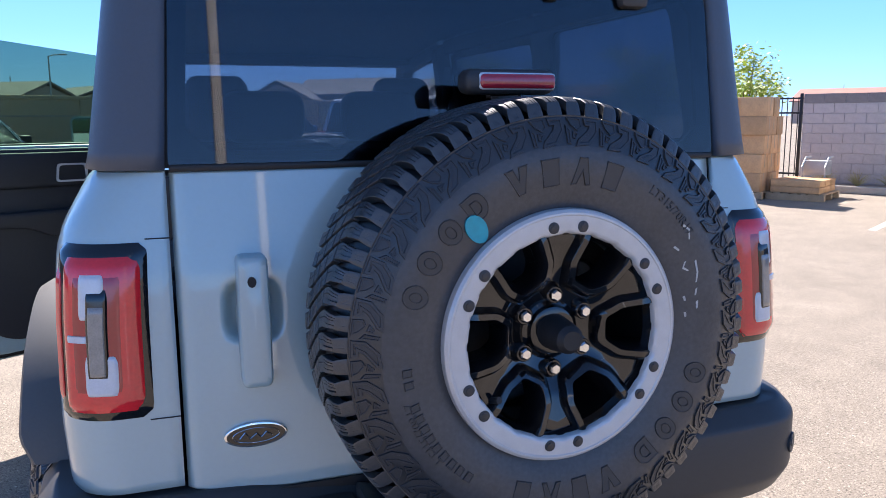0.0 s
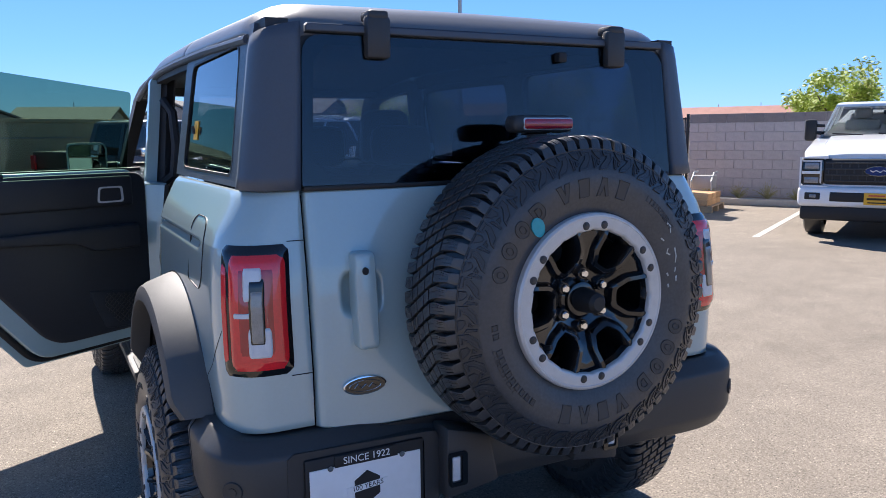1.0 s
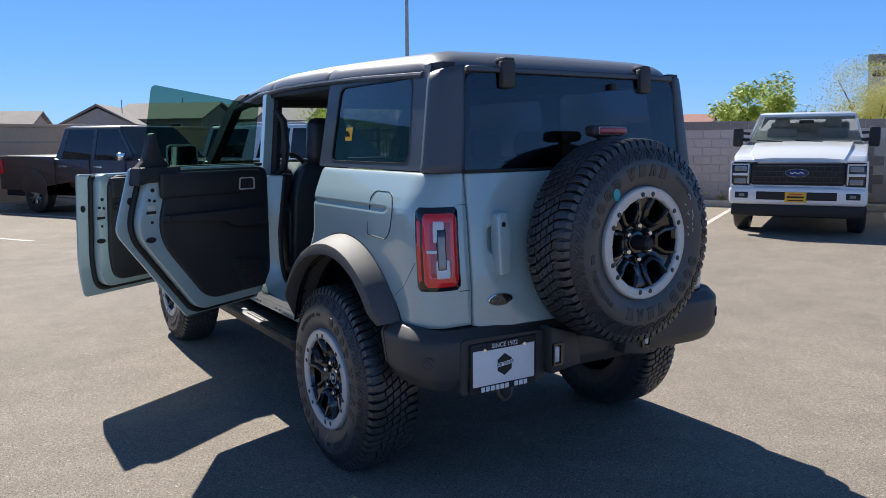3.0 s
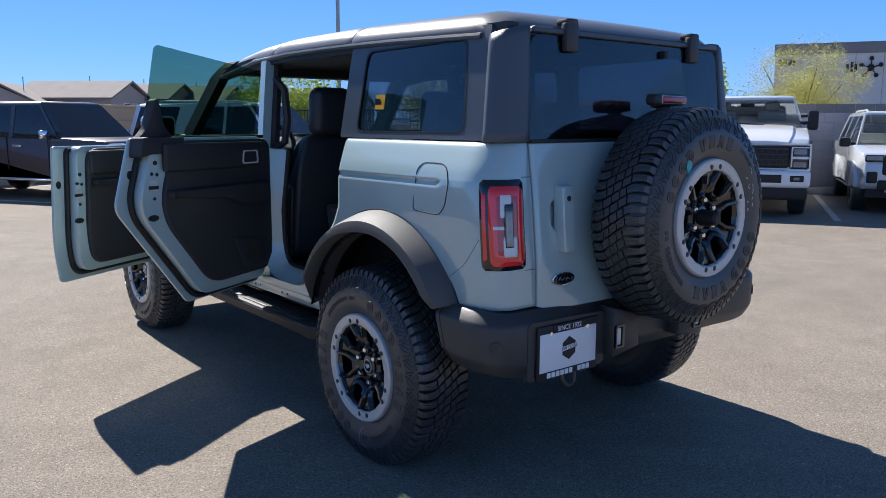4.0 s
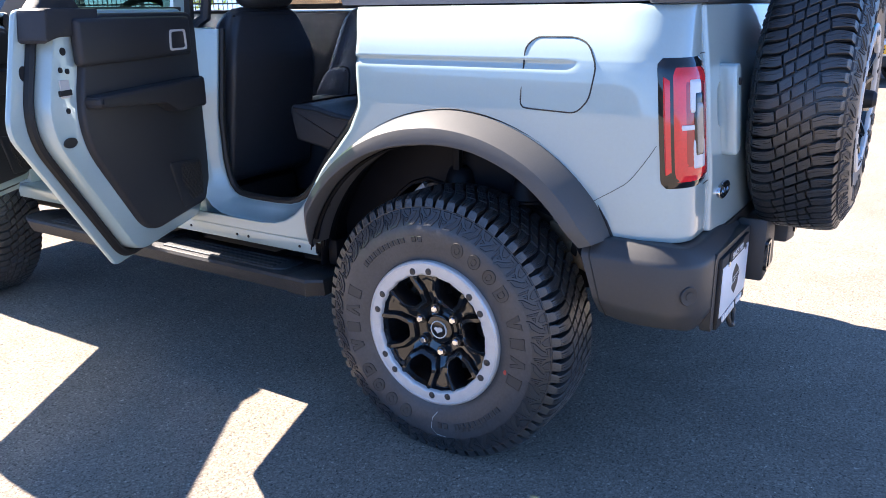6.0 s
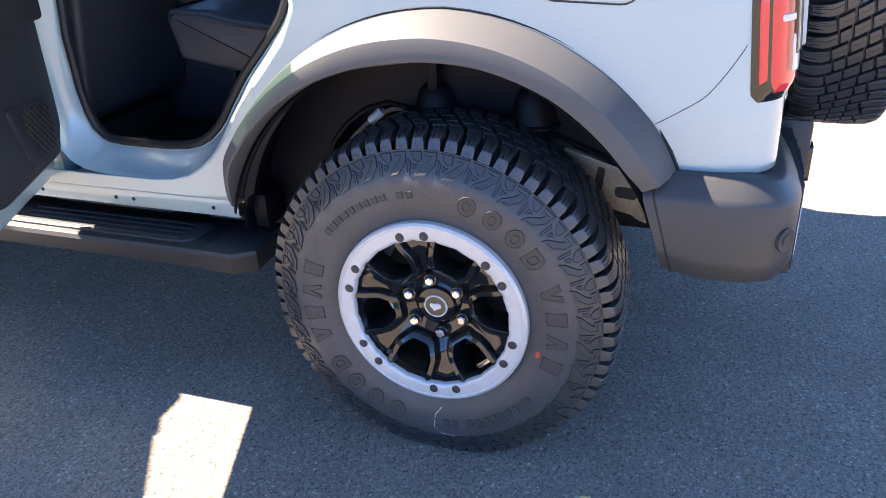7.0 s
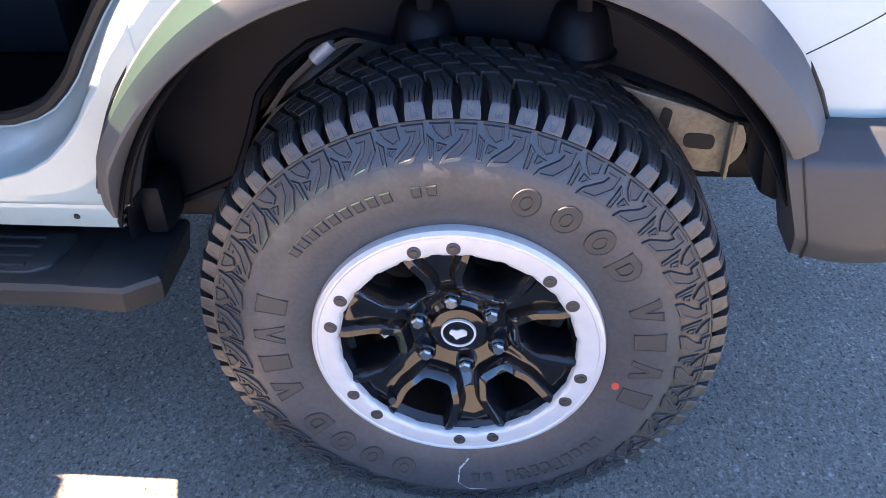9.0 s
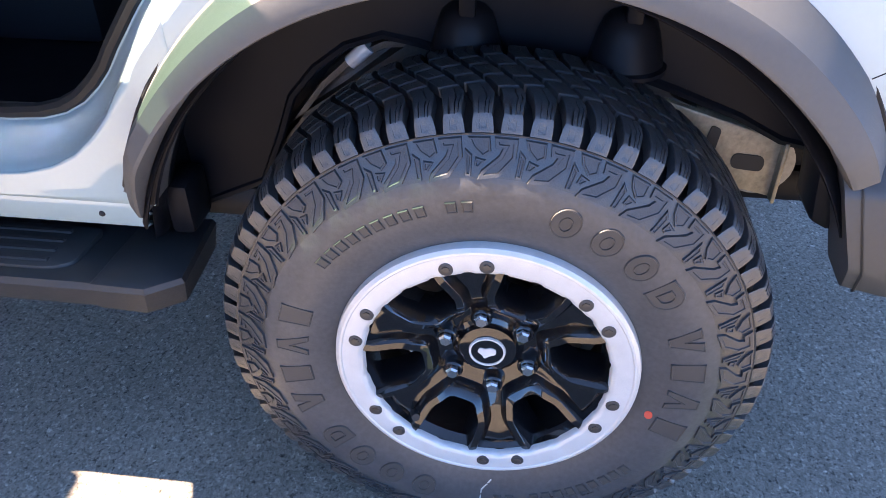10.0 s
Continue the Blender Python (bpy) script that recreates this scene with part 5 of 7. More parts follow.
# ---- side steps ----
for s in (-1, 1):
    b = B()
    secs = []
    for y, xo, xi in ((0.664, 0.917, 0.69), (2.30, 0.917, 0.69), (2.36, 0.89, 0.69), (2.385, 0.80, 0.71)):
        secs.append([(s * xi, y, 0.466), (s * (xo - 0.018), y, 0.478), (s * (xo - 0.006), y, 0.475), (s * xo, y, 0.464), (s * (xo - 0.012), y, 0.432), (s * (xo - 0.024), y, 0.410), (s * xi, y, 0.412)])
    loft(b, secs)
    st = body_part("side_step", b, STEP, "black moulded running board")
    plan = [(0.70, 0.662), (0.921, 0.676), (0.924, 0.574), (0.884, 0.520), (0.70, 0.532)]
    foot = [(0.70, 0.672), (0.894, 0.684), (0.899, 0.592), (0.858, 0.538), (0.70, 0.545)]
    crown = inset(plan, 0.012)[1] if inset(plan, 0.012)[0] == plan else inset(plan, 0.012)[1][::-1]
    shoulder = inset(plan, 0.004)[1] if inset(plan, 0.004)[0] == plan else inset(plan, 0.004)[1][::-1]
    b = B()
    loft(b, [[(s * x, y, z) for x, y in ring] for z, ring in ((0.407, foot), (0.468, plan), (0.478, shoulder), (0.4825, crown))])
    body_part("step_end", b, STEP, "black moulded end cap of the running board")
    for y0, y1 in ((0.72, 1.38), (1.45, 2.15)):
        b = B()
        prism(b, rounded([(s * 0.762, y0), (s * 0.868, y0 + 0.003), (s * 0.888, y0 + 0.04), (s * 0.888, y1), (s * 0.762, y1)], 0.012, 2), "z", 0.470, 0.4835, 0.003)
        for k in range(4):
            xk = s * (0.783 + 0.028 * k)
            rbox(b, xk - 0.006, xk + 0.006, y0 + 0.05, y1 - 0.04, 0.481, 0.4865, 0.002, 1)
        body_part("tread_pad", b, PLASTIC, parent=None)
    for y in (0.85, 1.45, 2.05):
        b = B()
        rbox(b, min(s * 0.60, s * 0.86), max(s * 0.60, s * 0.86), y, y + 0.06, 0.42, 0.48, 0.008)
        body_part("step_bracket", b, BLACK)

# ---- chassis, axle, dampers ----
for s in (-1, 1):
    b = B()
    loft(b, [[(s * 0.60, y, z - 0.05), (s * 0.66, y, z - 0.05), (s * 0.66, y, z + 0.05), (s * 0.60, y, z + 0.05)] for y, z in ((-0.45, 0.638), (-0.38, 0.655), (-0.27, 0.70), (-0.15, 0.80), (0.12, 0.80), (0.40, 0.60), (3.3, 0.58))])
    body_part("frame_rail", b, RAIL)
    b = B()
    prism(b, rounded([(-0.431, 0.631), (-0.377, 0.636), (-0.377, 0.664), (-0.431, 0.660)], 0.013, 4), "x", s * 0.664, s * 0.6735)
    body_part("frame_slot", b, BLACK)
    b = B()
    prism(b, rounded([(-0.345, 0.645), (-0.325, 0.66), (-0.335, 0.712), (-0.352, 0.705)], 0.006, 3), "x", s * 0.664, s * 0.6735)
    body_part("frame_slot", b, BLACK)
    b = B()
    rbox(b, min(s * 0.655, s * 0.692), max(s * 0.655, s * 0.692), -0.458, -0.451, 0.582, 0.694, 0.002)
    body_part("rail_flange", b, LITRAIL)
    b = B()
    prism(b, rounded([(-0.455, 0.583), (-0.385, 0.598), (-0.25, 0.648), (-0.25, 0.752), (-0.44, 0.694), (-0.455, 0.69)], 0.006, 2), "x", s * 0.60, s * 0.6715, 0.004)
    body_part("rail_end", b, LITRAIL)
    b = B()
    tube(b, [(s * 0.56, 0.27, 0.30), (s * 0.56, 0.24, 0.72)], 0.033, 12)
    tube(b, [(s * 0.56, 0.262, 0.42), (s * 0.56, 0.235, 0.78)], 0.022, 12)
    body_part("damper", b, STEEL)
    b = B()
    tube(b, [(s * 0.58, 0.16, 0.79), (s * 0.60, 0.28, 0.74), (s * 0.60, 0.38, 0.62), (s * 0.58, 0.42, 0.50)], 0.03, 8)
    body_part("damper_bracket", b, RAIL)
    b = B()
    path = [(0.40, 0.62), (0.36, 0.67), (0.31, 0.735), (0.255, 0.785), (0.20, 0.812), (0.13, 0.818), (0.06, 0.81)]
    loft(b, [[(s * 0.585, y, z), (s * 0.66, y, z), (s * 0.66, y + 0.004, z + 0.010), (s * 0.585, y + 0.004, z + 0.010)] for y, z in path])
    body_part("spring_strap", b, RAIL)
    b = B()
    tube(b, [(s * 0.655, 0.262, 0.782), (s * 0.655, 0.228, 0.812)], 0.013, 14)
    body_part("bush_sleeve", b, SILVER)
b = B()
tube(b, [(-0.82, 0, 0.425), (0.82, 0, 0.425)], 0.05, 12)
bmesh.ops.create_uvsphere(b, u_segments=16, v_segments=10, radius=0.15, matrix=Matrix.Translation((0, 0, 0.42)))
body_part("rear_axle", b, BLACK)
b = B()
tube(b, [(-0.82, 2.949, HUB_Z), (0.82, 2.949, HUB_Z)], 0.05, 12)
body_part("front_axle", b, BLACK)
b = B()
rbox(b, -0.62, 0.62, -0.25, 3.1, 0.42, 0.50, 0.03)
body_part("underbody", b, BLACK)
b = B()
for x0, r in ((-0.56, 0.055), (-0.572, 0.062)):
    tube(b, [(x0, -0.455, 0.592), (x0 + (0.012 if r > 0.06 else 1.05), -0.455, 0.592)], r, 28)
body_part("silencer", b, ALU)
b = B()
tube(b, [(-0.40, 0.30, 0.50), (-0.40, -0.10, 0.56), (-0.40, -0.45, 0.60)], 0.03, 16)
body_part("exhaust_pipe", b, STEEL)
# spring towers and ribs moulded in the liners
for s in (-1, 1):
    for y in (0.065, -0.18):
        b = B()
        ring = [(math.cos(t * math.pi / 10), math.sin(t * math.pi / 10)) for t in range(20)]
        loft(b, [[(s * 0.690 + s * dx * w, y + dy * w, z) for dx, dy in ring] for z, w in ((0.812, 0.064), (0.818, 0.064), (0.822, 0.058), (0.845, 0.053), (0.872, 0.046), (0.890, 0.039), (0.900, 0.028), (0.904, 0.014), (0.905, 0.003))])
        rbox(b, min(s * 0.70, s * 0.726), max(s * 0.70, s * 0.726), y - 0.016, y + 0.010, 0.87, 1.03, 0.006)
        body_part("liner_boss", b, LINER)

# ---- open doors on the left ----
def door_matrix(hx, hy, fx, fy):
    u = Vector((fx - hx, fy - hy, 0)).normalized()
    w = Vector((-u.y, u.x, 0))
    return Matrix(((u.x, w.x, 0, hx), (u.y, w.y, 0, hy), (0, 0, 1, 0), (0, 0, 0, 1)))


def drawn_in(poly, d):
    """Polygon moved inward by d (or one distance a side)."""
    k = len(poly)
    ds = d if isinstance(d, (list, tuple)) else [d] * k
    area = sum(poly[i][0] * poly[(i + 1) % k][1] - poly[(i + 1) % k][0] * poly[i][1] for i in range(k))
    sg = 1 if area > 0 else -1
    lines = []
    for i in range(k):
        p, q = Vector(poly[i]), Vector(poly[(i + 1) % k])
        t = (q - p).normalized()
        nrm = Vector((-t.y, t.x)) * sg
        lines.append((p + nrm * ds[i], t))
    out = []
    for i in range(k):
        (p1, t1), (p2, t2) = lines[i - 1], lines[i]
        det = t1.x * t2.y - t1.y * t2.x
        w = p2 - p1
        s = (w.x * t2.y - w.y * t2.x) / det
        out.append(tuple(p1 + t1 * s))
    return out


def build_door(name, mat, outline, radii, label, borders, latch, handle, glass=None, sail=None, panel_top=1.405, lean=1.0):
    """Outer skin, painted inner frame, seal and black trim; local axes: u out from the hinge, w inward, z up."""
    def W(bm_fn, nm, mt, lab="", parent=None, sharp=35):
        bb = B()
        bm_fn(bb)
        for v in bb.verts:
            u_, w_, z_ = v.co.x, v.co.y, v.co.z
            # the door leans in above its waist, and bellies a little
            w2 = w_ + lean * interp([(1.385, 0.0), (1.85, 0.07)], z_)
            v.co = mat @ Vector((u_, w2, z_))
        return body_part(nm, bb, mt, lab, parent, sharp)
    skin = W(lambda bb: prism(bb, rounded(outline, radii), "y", 0.0, 0.018, 0.005, 2), name, PAINT, label)
    ins = drawn_in(outline, borders[0])
    W(lambda bb: prism(bb, rounded(ins, [r * 1.6 + 0.03 for r in radii]), "y", 0.014, 0.085, 0.01, 2), "inner_frame", PAINT, "", skin)
    seal_in = drawn_in(outline, [b - 0.012 for b in borders[0]])
    loop = rounded(seal_in, [r * 1.6 + 0.03 for r in radii], 8)
    k0 = [p for p in loop if p[1] < panel_top - 0.02]
    W(lambda bb: tube(bb, [(p[0], 0.024, p[1]) for p in k0], 0.015, 8), "door_seal", SEAL, "", skin)
    tr = drawn_in(outline, borders[1])
    W(lambda bb: prism(bb, rounded(tr, [r * 1.8 + 0.05 for r in radii]), "y", 0.06, 0.108, 0.012, 3), "trim_panel", TRIM, "black moulded inner door trim", skin)
    u0, u1 = tr[0][0] + 0.01, max(p[0] for p in tr) - 0.02
    # padded upper, armrest, pocket
    W(lambda bb: rbox(bb, u0 + 0.06, u1 - 0.01, 0.09, 0.125, panel_top - 0.16, panel_top - 0.025, 0.015, 3), "upper_pad", TRIM, "", skin)
    W(lambda bb: prism(bb, rounded([(u0 + 0.05, 1.06), (u0 + 0.26, 1.06), (u0 + 0.34, 1.10), (u1 - 0.02, 1.125), (u1 - 0.02, 1.16), (u0 + 0.05, 1.165)], 0.015, 3), "y", 0.09, 0.158, 0.012, 2), "armrest", TRIM, "", skin)
    W(lambda bb: prism(bb, rounded([(0.035, 0.70), (0.20, 0.705), (0.27, 0.885), (0.035, 0.855)], 0.02, 3), "y", 0.10, 0.114, 0.005, 2), "map_pocket", TRIM, "", skin)

    def net(bb):
        for k in range(-6, 9):
            for way in (1, -1):
                ends = []
                for q in steps(0.0, 1.0, 24):
                    uu, zz = 0.05 + 0.15 * q, 0.715 + 0.022 * k + way * (0.15 * q - 0.075) + 0.065
                    if 0.722 < zz < 0.85 + 0.12 * (uu - 0.05) and uu < 0.05 + (zz - 0.60) * 0.75:
                        ends.append((uu, 0.1165, zz))
                if len(ends) > 2:
                    tube(bb, [ends[0], ends[-1]], 0.0028, 4)
    W(net, "pocket_net", RAIL, "woven net over the map pocket", skin)
    # release lever in a bright bezel
    hu, hz = handle
    W(lambda bb: holed(bb, rounded([(hu - 0.062, hz - 0.035), (hu + 0.058, hz - 0.035), (hu + 0.050, hz + 0.035), (hu - 0.058, hz + 0.035)], 0.014), rounded([(hu - 0.053, hz - 0.028), (hu + 0.049, hz - 0.028), (hu + 0.042, hz + 0.028), (hu - 0.049, hz + 0.028)], 0.011), lambda p, q: (p, 0.129, q), (0, -0.02, 0), rings=1), "release_bezel", SILVER, "chrome bezel", skin)
    W(lambda bb: rbox(bb, hu - 0.04, hu + 0.04, 0.112, 0.124, hz - 0.023, hz + 0.023, 0.004), "release_lever", BLACK, "", skin)
    # latch, plugs
    lu, lz = latch
    W(lambda bb: rbox(bb, lu - 0.02, lu + 0.022, 0.085, 0.0885, lz - 0.018, lz + 0.032, 0.001, 1), "latch_plate", SILVER, "", skin)
    W(lambda bb: rbox(bb, lu - 0.025, lu + 0.03, 0.08, 0.0915, lz - 0.012, lz + 0.004, 0.002, 1), "latch_slot", BLACK, "", skin)
    for du, dz, r in ((-0.012, 0.11, 0.011), (-0.02, 0.055, 0.008), (0.01, 0.06, 0.008), (0.0, -0.055, 0.008)):
        W(lambda bb: prism(bb, [(lu + du + r * math.cos(t * math.pi / 6), lz + dz + r * math.sin(t * math.pi / 6)) for t in range(12)], "y", 0.08, 0.0892), "plug", BLACK, "", skin)
    W(lambda bb: prism(bb, [(lu + 0.075 + 0.017 * math.cos(t * math.pi / 8), lz + 0.055 + 0.021 * math.sin(t * math.pi / 8)) for t in range(16)], "y", 0.012, 0.0205), "skin_plug", BLACK, "", skin)
    W(lambda bb: prism(bb, [(lu + 0.012 + 0.030 * math.cos(t * math.pi / 8), lz - 0.145 + 0.015 * math.sin(t * math.pi / 8)) for t in range(16)], "y", 0.08, 0.0895), "grommet", BLACK, "", skin)
    if glass:
        W(lambda bb: prism(bb, rounded(glass, [0.0, 0.0, 0.03, 0.02], 5), "y", 0.030, 0.0345), "door_glass", DOORGLASS, "green tinted raised door glass", skin)
        W(lambda bb: rbox(bb, u0 - 0.02, max(p[0] for p in glass) + 0.02, 0.012, 0.05, panel_top - 0.012, panel_top + 0.006, 0.004), "waist_seal", SEAL, "", skin)
    if sail:
        W(lambda bb: prism(bb, rounded([(0.57, 1.330), (0.76, 1.330), (0.829, 1.315), (0.814, 1.408), (0.57, 1.408)], 0.012, 3), "y", 0.016, 0.105, 0.008, 2), "corner_trim", TRIM, "", skin)
        W(lambda bb: prism(bb, rounded(sail, 0.02, 3), "y", 0.02, 0.07, 0.006, 2), "corner_cover", TRIM, "", skin)
    return skin


REAR_DOOR = door_matrix(-0.872, 1.235, -1.797, 0.855)
build_door("rear_door", REAR_DOOR, [(0.0, 0.605), (0.518, 0.58), (0.917, 1.08), (0.817, 1.405), (0.0, 1.405)], [0.02, 0.02, 0.05, 0.02, 0.01],
           "open grey-blue rear side door", ([0.035, 0.055, 0.07, 0.0, 0.012], [0.085, 0.125, 0.18, 0.012, -0.03]), (0.75, 1.18), (0.15, 1.30),
           glass=[(0.02, 1.38), (0.76, 1.38), (0.717, 1.825), (0.0, 1.745)], sail=[(0.59, 1.39), (0.817, 1.39), (0.76, 1.45), (0.737, 1.575), (0.708, 1.585), (0.665, 1.46)])
FRONT_DOOR = door_matrix(-0.872, 2.42, -1.77, 1.86)
build_door("front_door", FRONT_DOOR, [(0.0, 0.60), (1.03, 0.592), (1.06, 0.80), (1.03, 1.345), (0.0, 1.345)], [0.02, 0.03, 0.3, 0.02, 0.01],
           "open grey-blue front side door with its window down", ([0.05, 0.10, 0.10, 0.0, 0.012], [0.085, 0.17, 0.16, 0.012, 0.02]), (0.93, 1.08), (0.24, 1.285), panel_top=1.345, lean=0.35)
# hinges and wiring boots
for hy in (1.25, 2.435):
    for z in (0.72, 1.12):
        b = B()
        rbox(b, -0.885, -0.81, hy - 0.045, hy + 0.02, z - 0.04, z + 0.04, 0.01)
        body_part("door_hinge", b, PAINT)
    b = B()
    tube(b, [(-0.80, hy - 0.01, 0.95), (-0.86, hy - 0.05, 0.95), (-0.93, hy - 0.03, 0.95)], 0.016, 8)
    body_part("wiring_boot", b, BLACK)
# mirrors on long arms from the cowl
for s in (-1, 1):
    b = B()
    rbox(b, min(s * 0.858, s * 1.072), max(s * 0.858, s * 1.072), 2.405, 2.470, 1.322, 1.518, 0.028, 3)
    tube(b, [(s * 0.89, 2.44, 1.38), (s * 0.79, 2.52, 1.38)], 0.024, 8)
    mir = body_part("door_mirror", b, BLACK, "black door mirror with a bright rim")
    b = B()
    holed(b, rounded([(s * 0.857, 1.324), (s * 1.074, 1.324), (s * 1.074, 1.517), (s * 0.857, 1.517)], 0.035), rounded([(s * 0.867, 1.335), (s * 1.064, 1.335), (s * 1.064, 1.506), (s * 0.867, 1.506)], 0.03), lambda x, z: (x, 2.406, z), (0, 0.02, 0), rings=1)
    body_part("mirror_rim", b, PAINT, parent=mir)
    b = B()
    prism(b, rounded([(s * 0.869, 1.337), (s * 1.062, 1.337), (s * 1.062, 1.504), (s * 0.869, 1.504)], 0.025), "y", 2.399, 2.4035)
    body_part("mirror_glass", b, MIRROR, parent=mir)

# ---- closed doors on the right ----
for y0, y1, nm in ((0.40, 1.335, "rear_door"), (1.345, 2.41, "front_door")):
    def f(y, z):
        yy = max(y, interp(OPEN, z) + 0.006) if y0 < 0.5 else y
        return (interp(SIDE, z), yy, z)
    v, fc = grid_surface(f, steps(y0, y1, 16), steps(0.63, 1.24, 16) + [1.262, 1.30, 1.34, 1.38, 1.398])
    d = solid(hang(raw(nm, v, fc, PAINT, None, "closed grey-blue side door")), 0.05)
    b = B()
    rbox(b, 0.72, 0.80, y0 + 0.06, y1 - 0.05, 0.65, 1.385, 0.02)
    body_part("trim_panel", b, TRIM, parent=d)
    b = B()
    out = [(y0 + 0.03, 1.40), (y1 - 0.01, 1.40), (y1 - 0.03 if y1 < 2 else 1.98, 1.80), (y0 + 0.03, 1.80)]
    inn = drawn_in(out, 0.028)
    holed(b, out, rounded(inn, 0.03), lambda y, z: (top_x(z), y, z), (-0.03, 0, 0), rings=1)
    body_part("window_frame", b, BLACK, parent=d)
    hang(pane("door_glass", [(top_x(z) - 0.012, y, z) for y, z in inn], (-0.004, 0, 0), CLEAR if y1 > 2 else TINT), d)

# ---- front end: wings, bonnet, windscreen ----
for s in (-1, 1):
    def f(y, z):
        x = interp(SIDE, z) - 0.02 * max(0, (y - 3.2) / 0.5) ** 2
        return (s * x, y, z)
    v, fc = grid_surface(f, steps(2.43, 3.70, 44), steps(0.70, 1.26, 24) + [1.29, 1.31], lambda p: not in_arch(p, FRONT_DY))
    solid(hang(raw("front_wing", v, fc if s > 0 else [q[::-1] for q in fc], PAINT)), 0.012, 0)
v, fc = grid_surface(lambda x, y: (x, y, 1.37 - 0.045 * max(0, (abs(x) - 0.72) / 0.12) ** 2 - 0.07 * max(0, (y - 2.6) / 1.1) ** 2), steps(-0.845, 0.845, 32), steps(2.50, 3.70, 14))
solid(hang(raw("bonnet", v, fc, PAINT)), 0.03)
b = B()
rbox(b, -0.82, 0.82, 3.64, 3.78, 0.86, 1.27, 0.03)
body_part("grille", b, PLASTIC, "black front grille panel")
b = B()
rbox(b, -0.90, 0.90, 3.66, 3.92, 0.52, 0.82, 0.05, 3)
body_part("front_bumper", b, PLASTIC)
b = B()
rbox(b, -0.80, 0.80, 2.40, 2.56, 1.30, 1.40, 0.02)
body_part("cowl", b, BLACK)
hang(pane("windscreen", [(-0.75, 2.46, 1.40), (0.75, 2.46, 1.40), (0.645, 1.985, 1.815), (-0.645, 1.985, 1.815)], (0, -0.004, -0.004), CLEAR))
b = B()
rbox(b, -0.68, 0.68, 1.88, 2.02, 1.77, 1.85, 0.02)
body_part("windscreen_header", b, BLACK)

# ---- cabin ----
b = B()
rbox(b, -0.74, 0.74, 0.61, 2.45, 0.50, 0.575, 0.02)
rbox(b, -0.555, 0.555, -0.60, 0.60, 0.50, 0.575, 0.02)
body_part("cabin_floor", b, LINER, "black carpeted cabin floor")
b = B()
prism(b, [(-0.60, 0.575), (-0.60, 0.88), (0.13, 0.88), (0.18, 0.575)], "x", -0.555, 0.555, 0.02)
body_part("load_floor", b, LINER)
for s in (-1, 1):
    b = B()
    prism(b, [(-0.62, 1.07), (0.30, 1.07), (0.36, 1.12), (0.40, 1.395), (-0.56, 1.395)], "x", s * 0.70, s * 0.755, 0.01)
    body_part("side_trim", b, TRIM)
    b = B()
    loft(b, [[(s * 0.695, y, z), (s * 0.635, y, z), (s * 0.635, y, z + 0.05), (s * 0.695, y, z + 0.05)] for y, z in ((-0.60, 1.80), (0.45, 1.80))])
    body_part("header_trim", b, TRIM)
b = B()
v, fc = grid_surface(lambda x, y: (x, y, 1.868 + interp(ROOF_Z, y) - 0.02 * (x / 0.66) ** 2), steps(-0.66, 0.66, 8), steps(-0.60, 1.90, 12))
b.free()
solid(hang(raw("headliner", v, fc, TRIM)), 0.01, 0)
b = B()
prism(b, rounded([(2.10, 1.30), (2.46, 1.395), (2.46, 0.80), (2.27, 0.80), (2.14, 1.05)], 0.04, 3), "x", -0.74, 0.74, 0.02)
body_part("dashboard", b, TRIM)
b = B()
m = Matrix.Translation((-0.38, 2.03, 1.29)) @ Matrix.Rotation(radians(-62), 4, "X")
tube(b, [m @ Vector((0.185 * math.cos(2 * math.pi * k / 40), 0.185 * math.sin(2 * math.pi * k / 40), 0)) for k in range(41)], 0.016, 8)
rbox(b, -0.07, 0.07, -0.06, 0.06, -0.03, 0.02, 0.02, 2, m)
rbox(b, -0.17, 0.17, -0.025, 0.02, -0.02, 0.0, 0.006, 1, m)
body_part("steering_wheel", b, TRIM)
b = B()
rbox(b, -0.14, 0.14, 1.0, 2.2, 0.57, 0.92, 0.03)
rbox(b, -0.12, 0.12, 0.98, 1.35, 0.9, 1.0, 0.03)
body_part("centre_console", b, TRIM)


